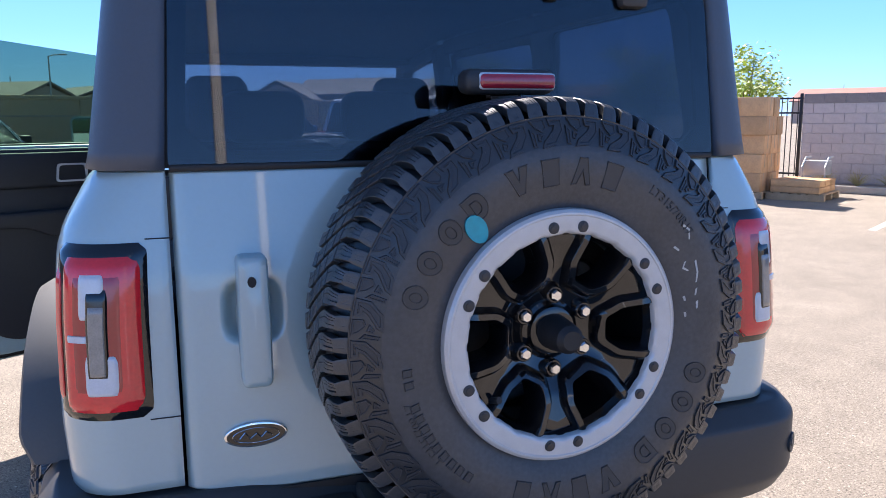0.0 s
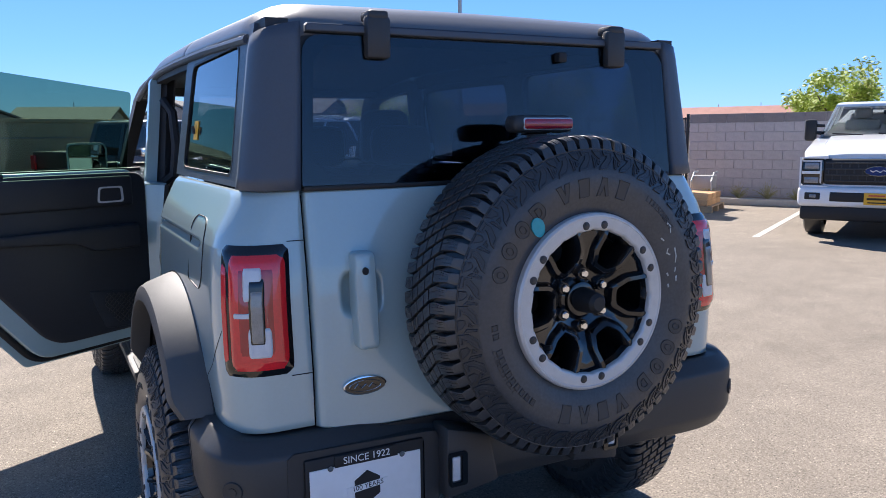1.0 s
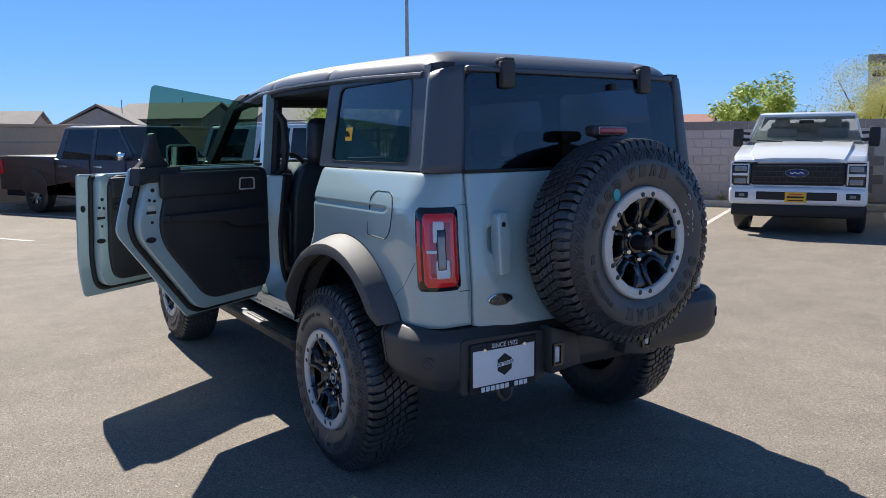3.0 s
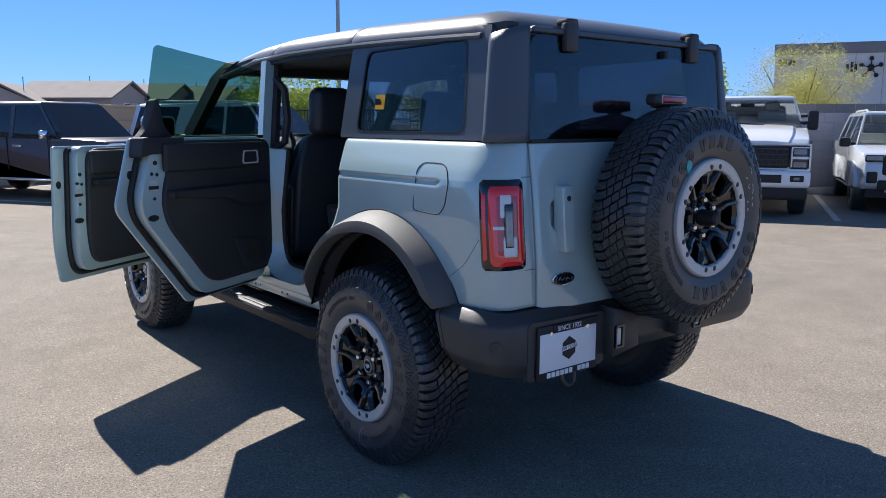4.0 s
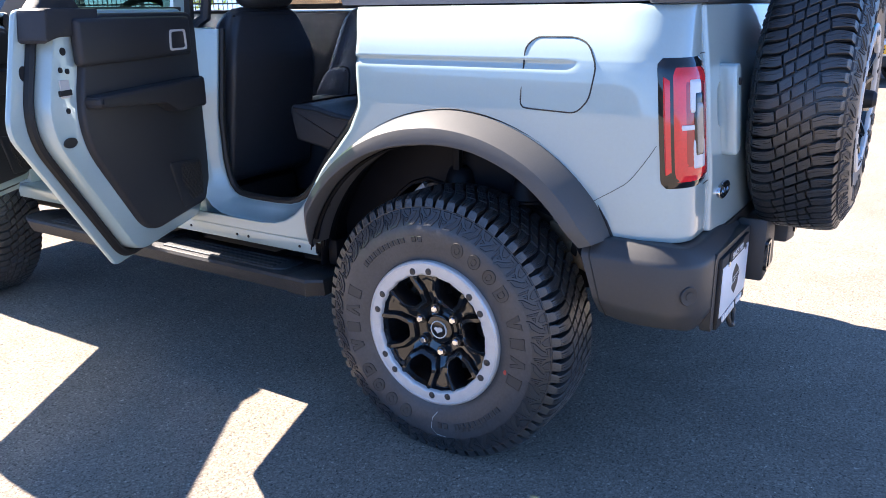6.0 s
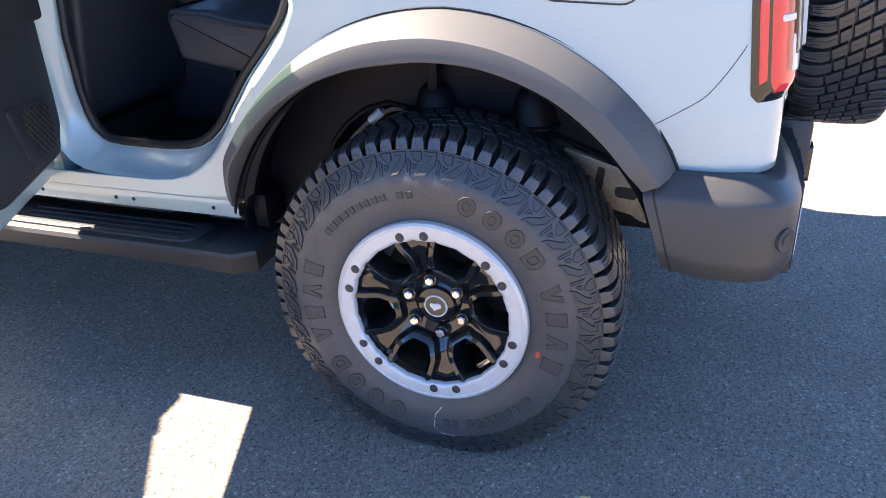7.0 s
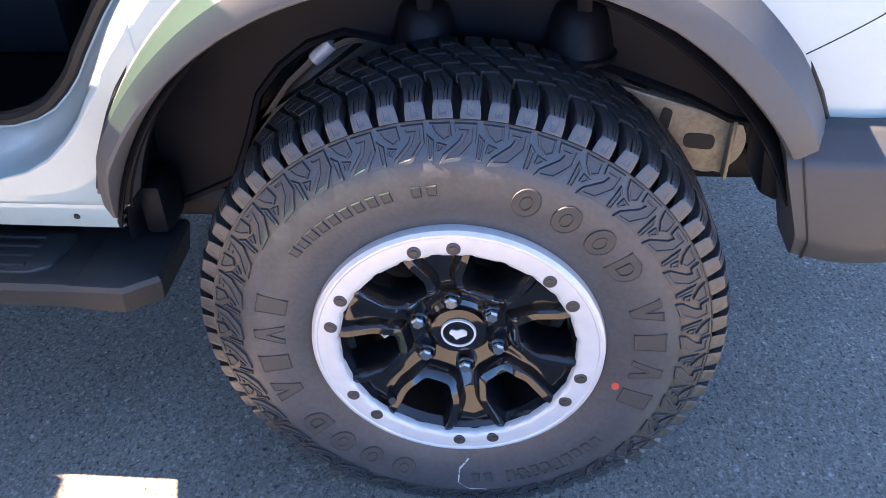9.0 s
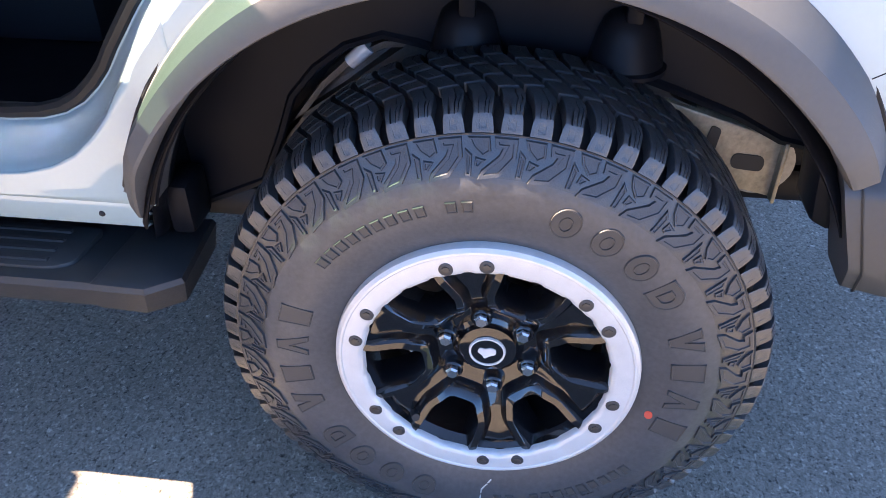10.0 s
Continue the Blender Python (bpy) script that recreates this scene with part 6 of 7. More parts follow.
def seat(x, y, name, rear=False, wide=0.5):
    def slab(nm, yz, w, bev, mt, parent=None, lab=""):
        bb = B()
        prism(bb, rounded(yz, bev, 4), "x", x - w / 2, x + w / 2, 0.028, 3)
        return body_part(nm, bb, mt, lab, parent)
    st = slab(name, [(y - 0.02, 0.66), (y + 0.50, 0.70), (y + 0.53, 0.80), (y + 0.45, 0.855), (y, 0.80)], wide, 0.05, LEATHER, None, "black leather seat")
    slab("backrest", [(y - 0.16, 0.70), (y + 0.04, 0.72), (y + 0.0, 1.05), (y - 0.10, 1.40), (y - 0.20, 1.41), (y - 0.23, 1.20)] if not rear else [(y - 0.16, 0.76), (y + 0.02, 0.78), (y - 0.08, 1.35), (y - 0.19, 1.36)], wide, 0.06, LEATHER, st)
    back = [c for c in st.children if c.name.startswith("backrest")][-1]
    for v in back.data.vertices:
        gone = max(0.0, (v.co.z - 1.12) / 0.29)
        v.co.x = x + (v.co.x - x) * (1 - 0.42 * gone ** 2.4)
    bb = B()
    rbox(bb, x - 0.14, x + 0.14, y - 0.245, y - 0.115, 1.405, 1.675, 0.055, 4)
    for v in bb.verts:
        v.co.x = x + (v.co.x - x) * (1 - 0.12 * (v.co.z - 1.405) / 0.27)
    body_part("headrest", bb, LEATHER, parent=st)
    for dx in (-0.06, 0.06):
        bb = B()
        tube(bb, [(x + dx, y - 0.17, 1.36), (x + dx, y - 0.18, 1.50)], 0.007, 6)
        body_part("headrest_post", bb, CHROME, parent=st)
    for dx in (-1, 1):
        bb = B()
        prism(bb, rounded([(y - 0.13, 0.74), (y + 0.07, 0.80), (y + 0.06, 1.0), (y - 0.02, 1.12), (y - 0.17, 1.14)], 0.05, 3), "x", x + dx * (wide / 2 - 0.06), x + dx * (wide / 2 + 0.01), 0.02, 2)
        body_part("backrest_bolster", bb, LEATHER, parent=st)
    return st


seat(-0.40, 1.36, "front_seat")
seat(0.40, 1.36, "front_seat")
for sx in (-0.40, 0.40):
    b = B()
    rbox(b, sx - 0.2, sx + 0.2, 1.25, 1.82, 0.57, 0.68, 0.02)
    body_part("seat_base", b, BLACK)
# bench behind
b = B()
prism(b, rounded([(0.46, 0.850), (0.845, 0.915), (0.872, 1.030), (0.855, 1.052), (0.74, 1.048), (0.66, 1.030), (0.46, 1.01)], 0.014, 3), "x", -0.63, 0.63, 0.018, 3)
prism(b, [(0.16, 0.80), (0.47, 0.84), (0.47, 1.0), (0.16, 0.96)], "x", -0.55, 0.55, 0.01)
prism(b, [(0.30, 0.575), (0.62, 0.575), (0.62, 0.86), (0.30, 0.84)], "x", -0.50, 0.50, 0.01)
bench = body_part("rear_bench", b, LEATHER, "black leather rear bench")
b = B()
tube(b, [(-0.627, 0.47, 0.998), (-0.627, 0.66, 1.016), (-0.627, 0.74, 1.033), (-0.627, 0.848, 1.038), (-0.61, 0.866, 1.036), (0.61, 0.866, 1.036)], 0.0035, 6)
body_part("piping", b, SEAL, parent=bench)
for x0, x1 in ((-0.56, -0.14), (-0.13, 0.13), (0.14, 0.56)):
    b = B()
    prism(b, rounded([(0.08, 0.90), (0.30, 0.98), (0.20, 1.42), (0.06, 1.43)], 0.05, 4), "x", x0, x1, 0.03, 3)
    body_part("backrest", b, LEATHER, parent=bench)
    b = B()
    xm = (x0 + x1) / 2
    rbox(b, xm - 0.12, xm + 0.12, 0.05, 0.15, 1.43, 1.58, 0.045, 3)
    body_part("headrest", b, LEATHER, parent=bench)
# grab handle on the middle pillar, roll bar padding
for s in (-1, 1):
    b = B()
    tube(b, [(s * 0.70, 1.30, 1.33), (s * 0.66, 1.25, 1.37), (s * 0.645, 1.24, 1.50), (s * 0.65, 1.26, 1.66), (s * 0.68, 1.31, 1.72)], 0.022, 8)
    body_part("grab_handle", b, TRIM)
    b = B()
    rbox(b, min(s * 0.58, s * 0.65), max(s * 0.58, s * 0.65), 1.29, 1.40, 0.6, 1.34, 0.03)
    tube(b, [(s * 0.70, 1.34, 1.33), (s * 0.655, 1.36, 1.82)], 0.045, 8)
    body_part("pillar_trim", b, TRIM)
# yellow sticker inside the quarter window
b = B()
prism(b, [(0.205, 1.535), (0.135, 1.535), (0.135, 1.60), (0.205, 1.60)], "x", -0.7525, -0.7505)
stick = body_part("yellow_sticker", b, YELLOW, "yellow window sticker")
for v in stick.data.vertices:
    v.co.x += -0.0 + (v.co.z - 1.535) * 0.138 + 0.004
b = B()
prism(b, [(0.195, 1.555), (0.15, 1.555), (0.15, 1.568), (0.165, 1.582), (0.195, 1.580)], "x", -0.750, -0.7545)
body_part("sticker_print", b, BLACK, parent=stick)

# ---- walls, kerbs, fence and lines of the lot ----
def lot_part(name, bm, mat, parent=None, label="", sharp=35):
    for v in bm.verts:
        v.co = LOT @ v.co
    return part(name, bm, mat, parent, label, sharp)


WALL_A, WALL_TOP = 15.85, 1.93
b = B()
rbox(b, WALL_A + 0.01, WALL_A + 0.19, -22, 3.3, 0.0, WALL_TOP - 0.02, 0)
wall = tagged(lot_part("wall_block", b, MORTAR), "grey concrete block wall with a dark cap course", "wall", kind="structure")
shared = {}
rnd = random.Random(3)


def block_mesh(w, mat):
    key = (round(w, 3), mat.name)
    if key not in shared:
        bb = B()
        rbox(bb, -0.004, 0.1, -w / 2 + 0.004, w / 2 - 0.004, 0.004, 0.1985, 0.004, 1)
        shared[key] = mesh_of("block", bb, mat)
    return shared[key]


for row in range(9):
    z = 0.12 + 0.2025 * row
    off = 0.2 if row % 2 else 0.0
    bpos = 3.3 + off
    while bpos > -9.5:
        w = 0.4
        hi, lo_ = min(bpos, 3.3), bpos - w
        c, ww = (hi + lo_) / 2, hi - lo_
        bpos -= w
        if ww < 0.08:
            continue
        patchy = 1 <= row <= 5 and (-2.2 < c < 0.45 or -6.0 < c < -3.1)
        ob = new("block", block_mesh(ww, BLOCKDARK if patchy or row == 8 else BLOCK))
        ob.parent = wall
        ob.matrix_local = LOT @ Matrix.Translation((WALL_A + rnd.uniform(-0.002, 0.002), c, z))
b = B()
for row in range(9):
    z = 0.12 + 0.2025 * row
    x = -9.7 - (0.2 if row % 2 else 0)
    while x > -21.8:
        rbox(b, WALL_A - 0.004, WALL_A + 0.1, x - 0.396, x - 0.004, z + 0.004, z + 0.1985, 0.0)
        x -= 0.4
tagged(lot_part("far_blocks", b, BLOCK, wall), kind="stuff")

LW_B = 16.6
b = B()
rbox(b, -30, 22, LW_B, LW_B + 0.2, 0, 1.93, 0.01)
lwall = tagged(lot_part("wall_tan", b, TANWALL), "tan stucco boundary wall with a flat cap", "wall", kind="structure")
b = B()
rbox(b, -30, 22, LW_B - 0.03, LW_B + 0.23, 1.93, 2.02, 0.012)
lot_part("wall_cap", b, TANWALL, lwall)
for k in range(14):
    b = B()
    a = -29 + 3.6 * k
    rbox(b, a, a + 0.36, LW_B - 0.035, LW_B - 0.002, 0, 1.93, 0.01)
    lot_part("wall_pier", b, TANWALL, lwall)
b = B()
rbox(b, -30, 22, LW_B - 0.012, LW_B + 0.0, 1.55, 1.585, 0.0)
lot_part("wall_band", b, STUCCO, lwall)

b = B()
rbox(b, 14.95, 15.12, -22, 14.9, 0, 0.14, 0.015)
tagged(lot_part("kerb_1", b, CONCRETE), "pale concrete kerb at the foot of the wall", "kerb", kind="structure")
b = B()
rbox(b, 15.12, 15.86, -22, 15.6, 0, 0.11, 0)
tagged(lot_part("planter_strip", b, DIRT), "gravel strip between kerb and wall", "ground", kind="structure")
b = B()
rbox(b, -30, 15.12, 15.55, 15.7, 0, 0.14, 0.015)
tagged(lot_part("kerb_2", b, CONCRETE), "pale concrete kerb before the tan wall", "kerb", kind="structure")
b = B()
rbox(b, -30, 15.12, 15.7, 16.6, 0, 0.11, 0)
tagged(lot_part("planter_strip", b, DIRT), "gravel strip before the tan wall", "ground", kind="structure")

for k, bb_ in enumerate((3.59, 0.62, -2.35, -5.32, -8.29)):
    b = B()
    rbox(b, 9.75, 14.6, bb_ - 0.05, bb_ + 0.05, -0.01, 0.004, 0)
    tagged(lot_part("parking_line", b, WHITEPAINT), "worn white parking bay line on the asphalt", "road marking", "bay lines", "structure")
for k, aa in enumerate((-1.8, 1.2, 4.2, 7.2, 10.2)):
    b = B()
    rbox(b, aa - 0.05, aa + 0.05, 9.75, 15.2, -0.01, 0.004, 0)
    tagged(lot_part("parking_line", b, WHITEPAINT), "worn white parking bay line on the asphalt", "road marking", "bay lines", "structure")

# iron fence from the wall's end
fence = empty("iron_fence", lot(15.86, 3.3), "black iron picket fence beside the block wall", "fence")
bpy.context.view_layer.update()
b = B()
bb = B()
rbox(bb, -0.008, 0.008, -0.008, 0.008, 0.12, 1.88, 0)
PICKET = mesh_of("picket", bb, IRON)
bb = B()
rbox(bb, -0.03, 0.03, -0.03, 0.03, 0.1, 1.95, 0.005)
POST = mesh_of("post", bb, IRON)


def in_fence(name, me, m):
    ob = new(name, me)
    ob.parent = fence
    ob.matrix_parent_inverse = fence.matrix_world.inverted()
    ob.matrix_basis = m
    return ob


for k in range(118):
    in_fence("picket", PICKET, LOT @ Matrix.Translation((15.92, 3.42 + 0.11 * k, 0)))
for k in range(6):
    in_fence("post", POST, LOT @ Matrix.Translation((15.92, 3.36 + 2.42 * k, 0)))
for z in (0.28, 1.55, 1.85):
    bb = B()
    rbox(bb, -0.015, 0.015, 3.3, 16.5, z - 0.018, z + 0.018, 0)
    in_fence("rail", mesh_of("rail", bb, IRON), LOT @ Matrix.Translation((15.92, 0, 0)))

# ---- parked vehicles ----
bb = B()
lathe(bb, [(0.20, -0.125), (0.27, -0.14), (0.345, -0.13), (0.385, -0.105), (0.395, -0.06), (0.397, 0.0), (0.395, 0.06), (0.385, 0.105), (0.27, 0.13)], 36)
FAR_TYRE = mesh_of("tyre", bb, RUBBER)
bb = B()
lathe(bb, [(0.262, -0.137), (0.255, -0.115), (0.245, -0.06)], 36)
for k in range(6):
    a = k * math.pi / 3
    m = Matrix.Rotation(a, 4, "X")
    for t in (-0.35, 0.35):
        rbox(bb, -0.118, -0.085, -0.016, 0.016, 0.04, 0.25, 0.005, 1, m @ Matrix.Rotation(t * 0.5, 4, "X"))
lathe(bb, [(0.0005, -0.122), (0.05, -0.122), (0.07, -0.11), (0.08, -0.08)], 20)
FAR_RIM = mesh_of("rim", bb, CHROME)
bb = B()
lathe(bb, [(0.0005, -0.07), (0.255, -0.07)], 30)
FAR_WELL = mesh_of("wheel_back", bb, BLACK)


def place_car(name, nose_a, mid_b, heading, label):
    """heading: 'n' faces away from the block wall, 'm' faces away from the tan wall. Local: nose at y 0, body to -y."""
    e = empty(name, (0, 0, 0), label, "car")
    e.matrix_world = LOT @ Matrix.Translation((nose_a, mid_b, 0)) @ Matrix.Rotation(radians(90 if heading == "n" else 180), 4, "Z")
    return e


def wheels(e, half, ys, r):
    s = r / 0.397
    for y in ys:
        for sd in (-1, 1):
            w = new("wheel", FAR_TYRE)
            w.parent = e
            w.matrix_local = Matrix.Translation((sd * (half - 0.14), y, r)) @ Matrix.Rotation(0 if sd < 0 else math.pi, 4, "Z") @ Matrix.Scale(s, 4)
            sub("rim", FAR_RIM, w)
            sub("wheel_back", FAR_WELL, w)


def slab(e, name, mat, *args, r=0.03, label="", seg=2):
    bb = B()
    rbox(bb, *args, r, seg)
    return part(name, bb, mat, e, label)


def side_body(e, paint, profile, half, arches, r_arch, nose=0.07):
    """Lower body from its side outline, with arches cut as notches in the outline."""
    outl = []
    lowz = min(z for y, z in profile)
    top = profile
    pts = list(top)
    low = []
    for yc in sorted(arches):
        low.append((yc - r_arch, lowz))
        for k in range(1, 10):
            a = math.pi - math.pi * k / 10
            low.append((yc + r_arch * math.cos(a), lowz + (r_arch + 0.03) * math.sin(a)))
        low.append((yc + r_arch, lowz))
    bb = B()
    prism(bb, pts + low, "x", -half, half, 0.035, 2)
    for v in bb.verts:
        # rounded in plan towards the nose and tail
        n = max(0, (v.co.y + 0.55) / 0.55)
        t = max(0, (min(p[0] for p in profile) + 0.35 - v.co.y) / 0.35)
        v.co.x *= 1 - nose * n * n - 0.04 * t * t
        if v.co.z > 0.9:
            v.co.x *= 1 - 0.03 * (v.co.z - 0.9)
    return part("body", bb, paint, e)


def greenhouse(e, paint, belt, roof, z0, z1, half0, half1, pillars, dark=CARGLASS, roof_mat=None):
    """belt, roof: (front y, rear y) at belt and roof height."""
    bb = B()
    rings = []
    for f, z in ((0.0, z0 - 0.05), (0.0, z0), (0.86, z1 - 0.07)):
        yf, yr = belt[0] + (roof[0] - belt[0]) * f, belt[1] + (roof[1] - belt[1]) * f
        h = half0 + (half1 - half0) * f
        rings.append([(-h, yr, z), (h, yr, z), (h * 0.99, yf, z), (-h * 0.99, yf, z)])
    loft(bb, rings)
    part("glasshouse", bb, dark, e, "dark glazing" if dark is CARGLASS else "clear glazing")
    if dark is not CARGLASS:
        slab(e, "cabin_floor", INTERIOR, -half0 + 0.03, half0 - 0.03, belt[1] + 0.04, belt[0] - 0.06, z0 - 0.06, z0 + 0.012, r=0.005)
        slab(e, "dashboard", INTERIOR, -half0 + 0.06, half0 - 0.06, belt[0] - 0.42, belt[0] - 0.10, z0 - 0.02, z0 + 0.045, r=0.02)
        for sx in (-0.42, 0.42):
            ys = roof[0] - 0.35
            seat_ = slab(e, "seat_back", INTERIOR, sx - 0.25, sx + 0.25, ys - 0.16, ys, z0 - 0.02, z0 + 0.20, r=0.06)
            bb = B()
            rbox(bb, sx - 0.13, sx + 0.13, ys - 0.14, ys - 0.03, z0 + 0.20, z0 + 0.40, 0.05, 3)
            part("headrest", bb, INTERIOR, seat_)
        slab(e, "rear_seat", INTERIOR, -half1 + 0.08, half1 - 0.08, roof[0] - 1.35, roof[0] - 1.2, z0 - 0.02, z0 + 0.22, r=0.06)
        slab(e, "inner_mirror", BLACK, -0.12, 0.12, roof[0] - 0.06, roof[0] - 0.02, z1 - 0.24, z1 - 0.17, r=0.02)
    bb = B()
    hr = half0 + (half1 - half0) * 0.84
    rr = []
    for z, s, g in ((z1 - 0.085, 1.0, 0.0), (z1 - 0.05, 0.995, 0.01), (z1 - 0.015, 0.95, 0.05), (z1, 0.85, 0.12)):
        yf, yr = roof[0] + 0.06 - g, roof[1] - 0.03 + g
        rr.append([(-hr * s, yr, z), (hr * s, yr, z), (hr * s, yf, z), (-hr * s, yf, z)])
    loft(bb, rr)
    part("roof", bb, roof_mat or paint, e)
    for y0, y1, wd in pillars:
        for sd in (-1, 1):
            bb = B()
            q = []
            for f, z in ((0, z0 - 0.02), (0.9, z1 - 0.05)):
                h = half0 + (half1 - half0) * f + 0.008
                y = y0 + (y1 - y0) * f
                q.append([(sd * (h - 0.04), y - wd / 2, z), (sd * h, y - wd / 2, z), (sd * h, y + wd / 2, z), (sd * (h - 0.04), y + wd / 2, z)])
            loft(bb, q)
            part("pillar", bb, paint, e)


def blue_badge(e, y, z, s=1.0):
    bb = B()
    prism(bb, [(0.155 * s * math.cos(k * math.pi / 16), z + 0.062 * s * math.sin(k * math.pi / 16)) for k in range(32)], "y", y - 0.02, y + 0.012)
    o = part("badge", bb, CHROME, e)
    bb = B()
    prism(bb, [(0.145 * s * math.cos(k * math.pi / 16), z + 0.053 * s * math.sin(k * math.pi / 16)) for k in range(32)], "y", y, y + 0.016)
    part("badge_field", bb, BLUEOVAL, o)
    bb = B()
    tube(bb, [(-0.09 * s, y + 0.018, z - 0.01), (-0.05 * s, y + 0.018, z + 0.018), (-0.02 * s, y + 0.018, z - 0.015), (0.03 * s, y + 0.018, z + 0.012), (0.06 * s, y + 0.018, z - 0.012), (0.09 * s, y + 0.018, z + 0.012)], 0.006 * s, 5)
    part("badge_mark", bb, WHITEMARK, o)


def plate_yellow(e, y, z):
    o = slab(e, "front_plate", YELLOW, -0.155, 0.155, y, y + 0.012, z - 0.08, z + 0.08, r=0.004, label="yellow dealer plate")
    for zz, h, w in ((0.045, 0.018, 0.1), (0.0, 0.028, 0.12), (-0.05, 0.016, 0.11)):
        bb = B()
        rbox(bb, -w, w, y + 0.011, y + 0.0145, z + zz - h / 2, z + zz + h / 2, 0)
        part("print_bar", bb, REDMARK if zz == 0.045 else BLACK, o)


def mirrors(e, half, y, z, mat, tow=False):
    for sd in (-1, 1):
        bb = B()
        w = 0.17 if tow else 0.19
        h = 0.33 if tow else 0.17
        x0 = half + (0.05 if tow else 0.06)
        rbox(bb, min(sd * x0, sd * (x0 + w)), max(sd * x0, sd * (x0 + w)), y - 0.06, y + 0.06, z - h * 0.4, z + h * 0.6, 0.04, 2)
        tube(bb, [(sd * (half - 0.06), y, z - 0.02), (sd * (x0 + 0.04), y, z)], 0.03, 6)
        if tow:
            tube(bb, [(sd * (half - 0.06), y, z + 0.1), (sd * (x0 + 0.04), y, z + 0.11)], 0.025, 6)
        part("door_mirror", bb, mat, e)


def heavy_pickup(name, a, bpos, heading, label):
    e = place_car(name, a, bpos, heading, label)
    L = -5.75
    side_body(e, WHITECAR, [(-0.16, 0.50), (-0.02, 0.54), (-0.02, 0.94), (-0.05, 1.17), (-0.17, 1.27), (-1.30, 1.43), (-1.42, 1.40), (-3.45, 1.40), (-3.50, 1.36), (L, 1.36), (L, 0.58)][::-1], 1.0, (-0.92, -4.6), 0.50)
    greenhouse(e, WHITECAR, (-1.25, -3.50), (-2.0, -3.42), 1.42, 1.99, 0.93, 0.76, [(-1.42, -2.07, 0.06), (-2.45, -2.5, 0.10), (-3.42, -3.36, 0.14)], SCREEN)
    # bonnet bulge
    bb = B()
    loft(bb, [[(-w, y, z - 0.06), (w, y, z - 0.06), (w * 0.92, y, z + 0.03), (w * 0.5, y, z + 0.05), (-w * 0.5, y, z + 0.05), (-w * 0.92, y, z + 0.03)] for y, z, w in ((-0.06, 1.175, 0.70), (-0.20, 1.275, 0.76), (-0.8, 1.375, 0.80), (-1.28, 1.43, 0.82))])
    part("bonnet", bb, WHITECAR, e)
    d = -0.09
    slab(e, "grille", BLACK, -0.68, 0.68, -0.08, 0.03, 0.89 + d, 1.25 + d, r=0.05, seg=3)
    for k in range(4):
        slab(e, "grille_bar", PLASTIC, -0.65, 0.65, 0.02, 0.046, 0.935 + d + 0.082 * k, 0.955 + d + 0.082 * k, r=0.004)
    for k in range(12):
        for j in range(3):
            x = -0.60 + 0.105 * k + (0.05 if j % 2 else 0.0)
            slab(e, "grille_web", PLASTIC, x, x + 0.014, 0.02, 0.036, 0.945 + d + 0.082 * j, 1.025 + d + 0.082 * j, r=0.003)
    blue_badge(e, 0.05, 1.085 + d, 1.1)
    for sd in (-1, 1):
        x0, x1 = sorted((sd * 0.67, sd * 0.965))
        bb = B()
        xa, xb, xc = sd * 0.62, sd * 0.985, sd * 0.960
        prism(bb, [(xa, 1.25 + d), (xa, 1.285 + d), (xb, 1.27 + d), (xb, 0.85 + d), (xa, 0.85 + d), (xa, 0.875 + d), (xc, 0.875 + d), (xc, 1.25 + d)], "y", -0.10, 0.030)
        part("lamp_surround", bb, WHITECAR, e)
        o = slab(e, "headlamp", GLOSS, x0, x1, -0.10, 0.012, 0.875 + d, 1.25 + d, r=0.04, label="stacked headlamp with clear lenses")
        for z0 in (0.905, 1.105):
            bb = B()
            rbox(bb, min(sd * 0.735, sd * 0.925), max(sd * 0.735, sd * 0.925), -0.01, 0.022, z0 + d, z0 + 0.09 + d, 0.015)
            part("lens", bb, LAMPLENS, o)
        bb = B()
        prism(bb, [(sd * 0.70, 1.225 + d), (sd * 0.955, 1.225 + d), (sd * 0.955, 1.205 + d), (sd * 0.722, 1.205 + d), (sd * 0.722, 0.915 + d), (sd * 0.70, 0.900 + d)], "y", -0.01, 0.020)
        part("daytime_lamp", bb, WHITELENS, o)
        bb = B()
        rbox(bb, min(sd * 0.72, sd * 0.955), max(sd * 0.72, sd * 0.955), -0.01, 0.024, 1.035 + d, 1.075 + d, 0.004)
        part("light_bar", bb, WHITECAR, o)
    slab(e, "bumper", WHITECAR, -1.0, 1.0, -0.28, 0.07, 0.49, 0.775, r=0.07, seg=4)
    slab(e, "bumper_intake", BLACK, -0.58, 0.58, 0.05, 0.078, 0.57, 0.70, r=0.03, seg=3)
    for sd in (-1, 1):
        x0, x1 = sorted((sd * 0.70, sd * 0.90))
        pocket = slab(e, "fog_lamp_pocket", BLACK, x0, x1, 0.05, 0.078, 0.59, 0.69, r=0.025, seg=3)
        bb = B()
        rbox(bb, min(sd * 0.75, sd * 0.84), max(sd * 0.75, sd * 0.84), 0.06, 0.083, 0.615, 0.665, 0.012)
        part("fog_lamp", bb, LAMPLENS, pocket)
    slab(e, "air_dam", BLACK, -0.96, 0.96, -0.2, 0.03, 0.30, 0.50, r=0.04)
    plate_yellow(e, 0.08, 0.62)
    wheels(e, 1.0, (-0.92, -4.6), 0.41)
    mirrors(e, 0.93, -1.45, 1.52, BLACK, True)
    slab(e, "underside", BLACK, -0.85, 0.85, L + 0.1, -0.2, 0.42, 0.62, r=0)
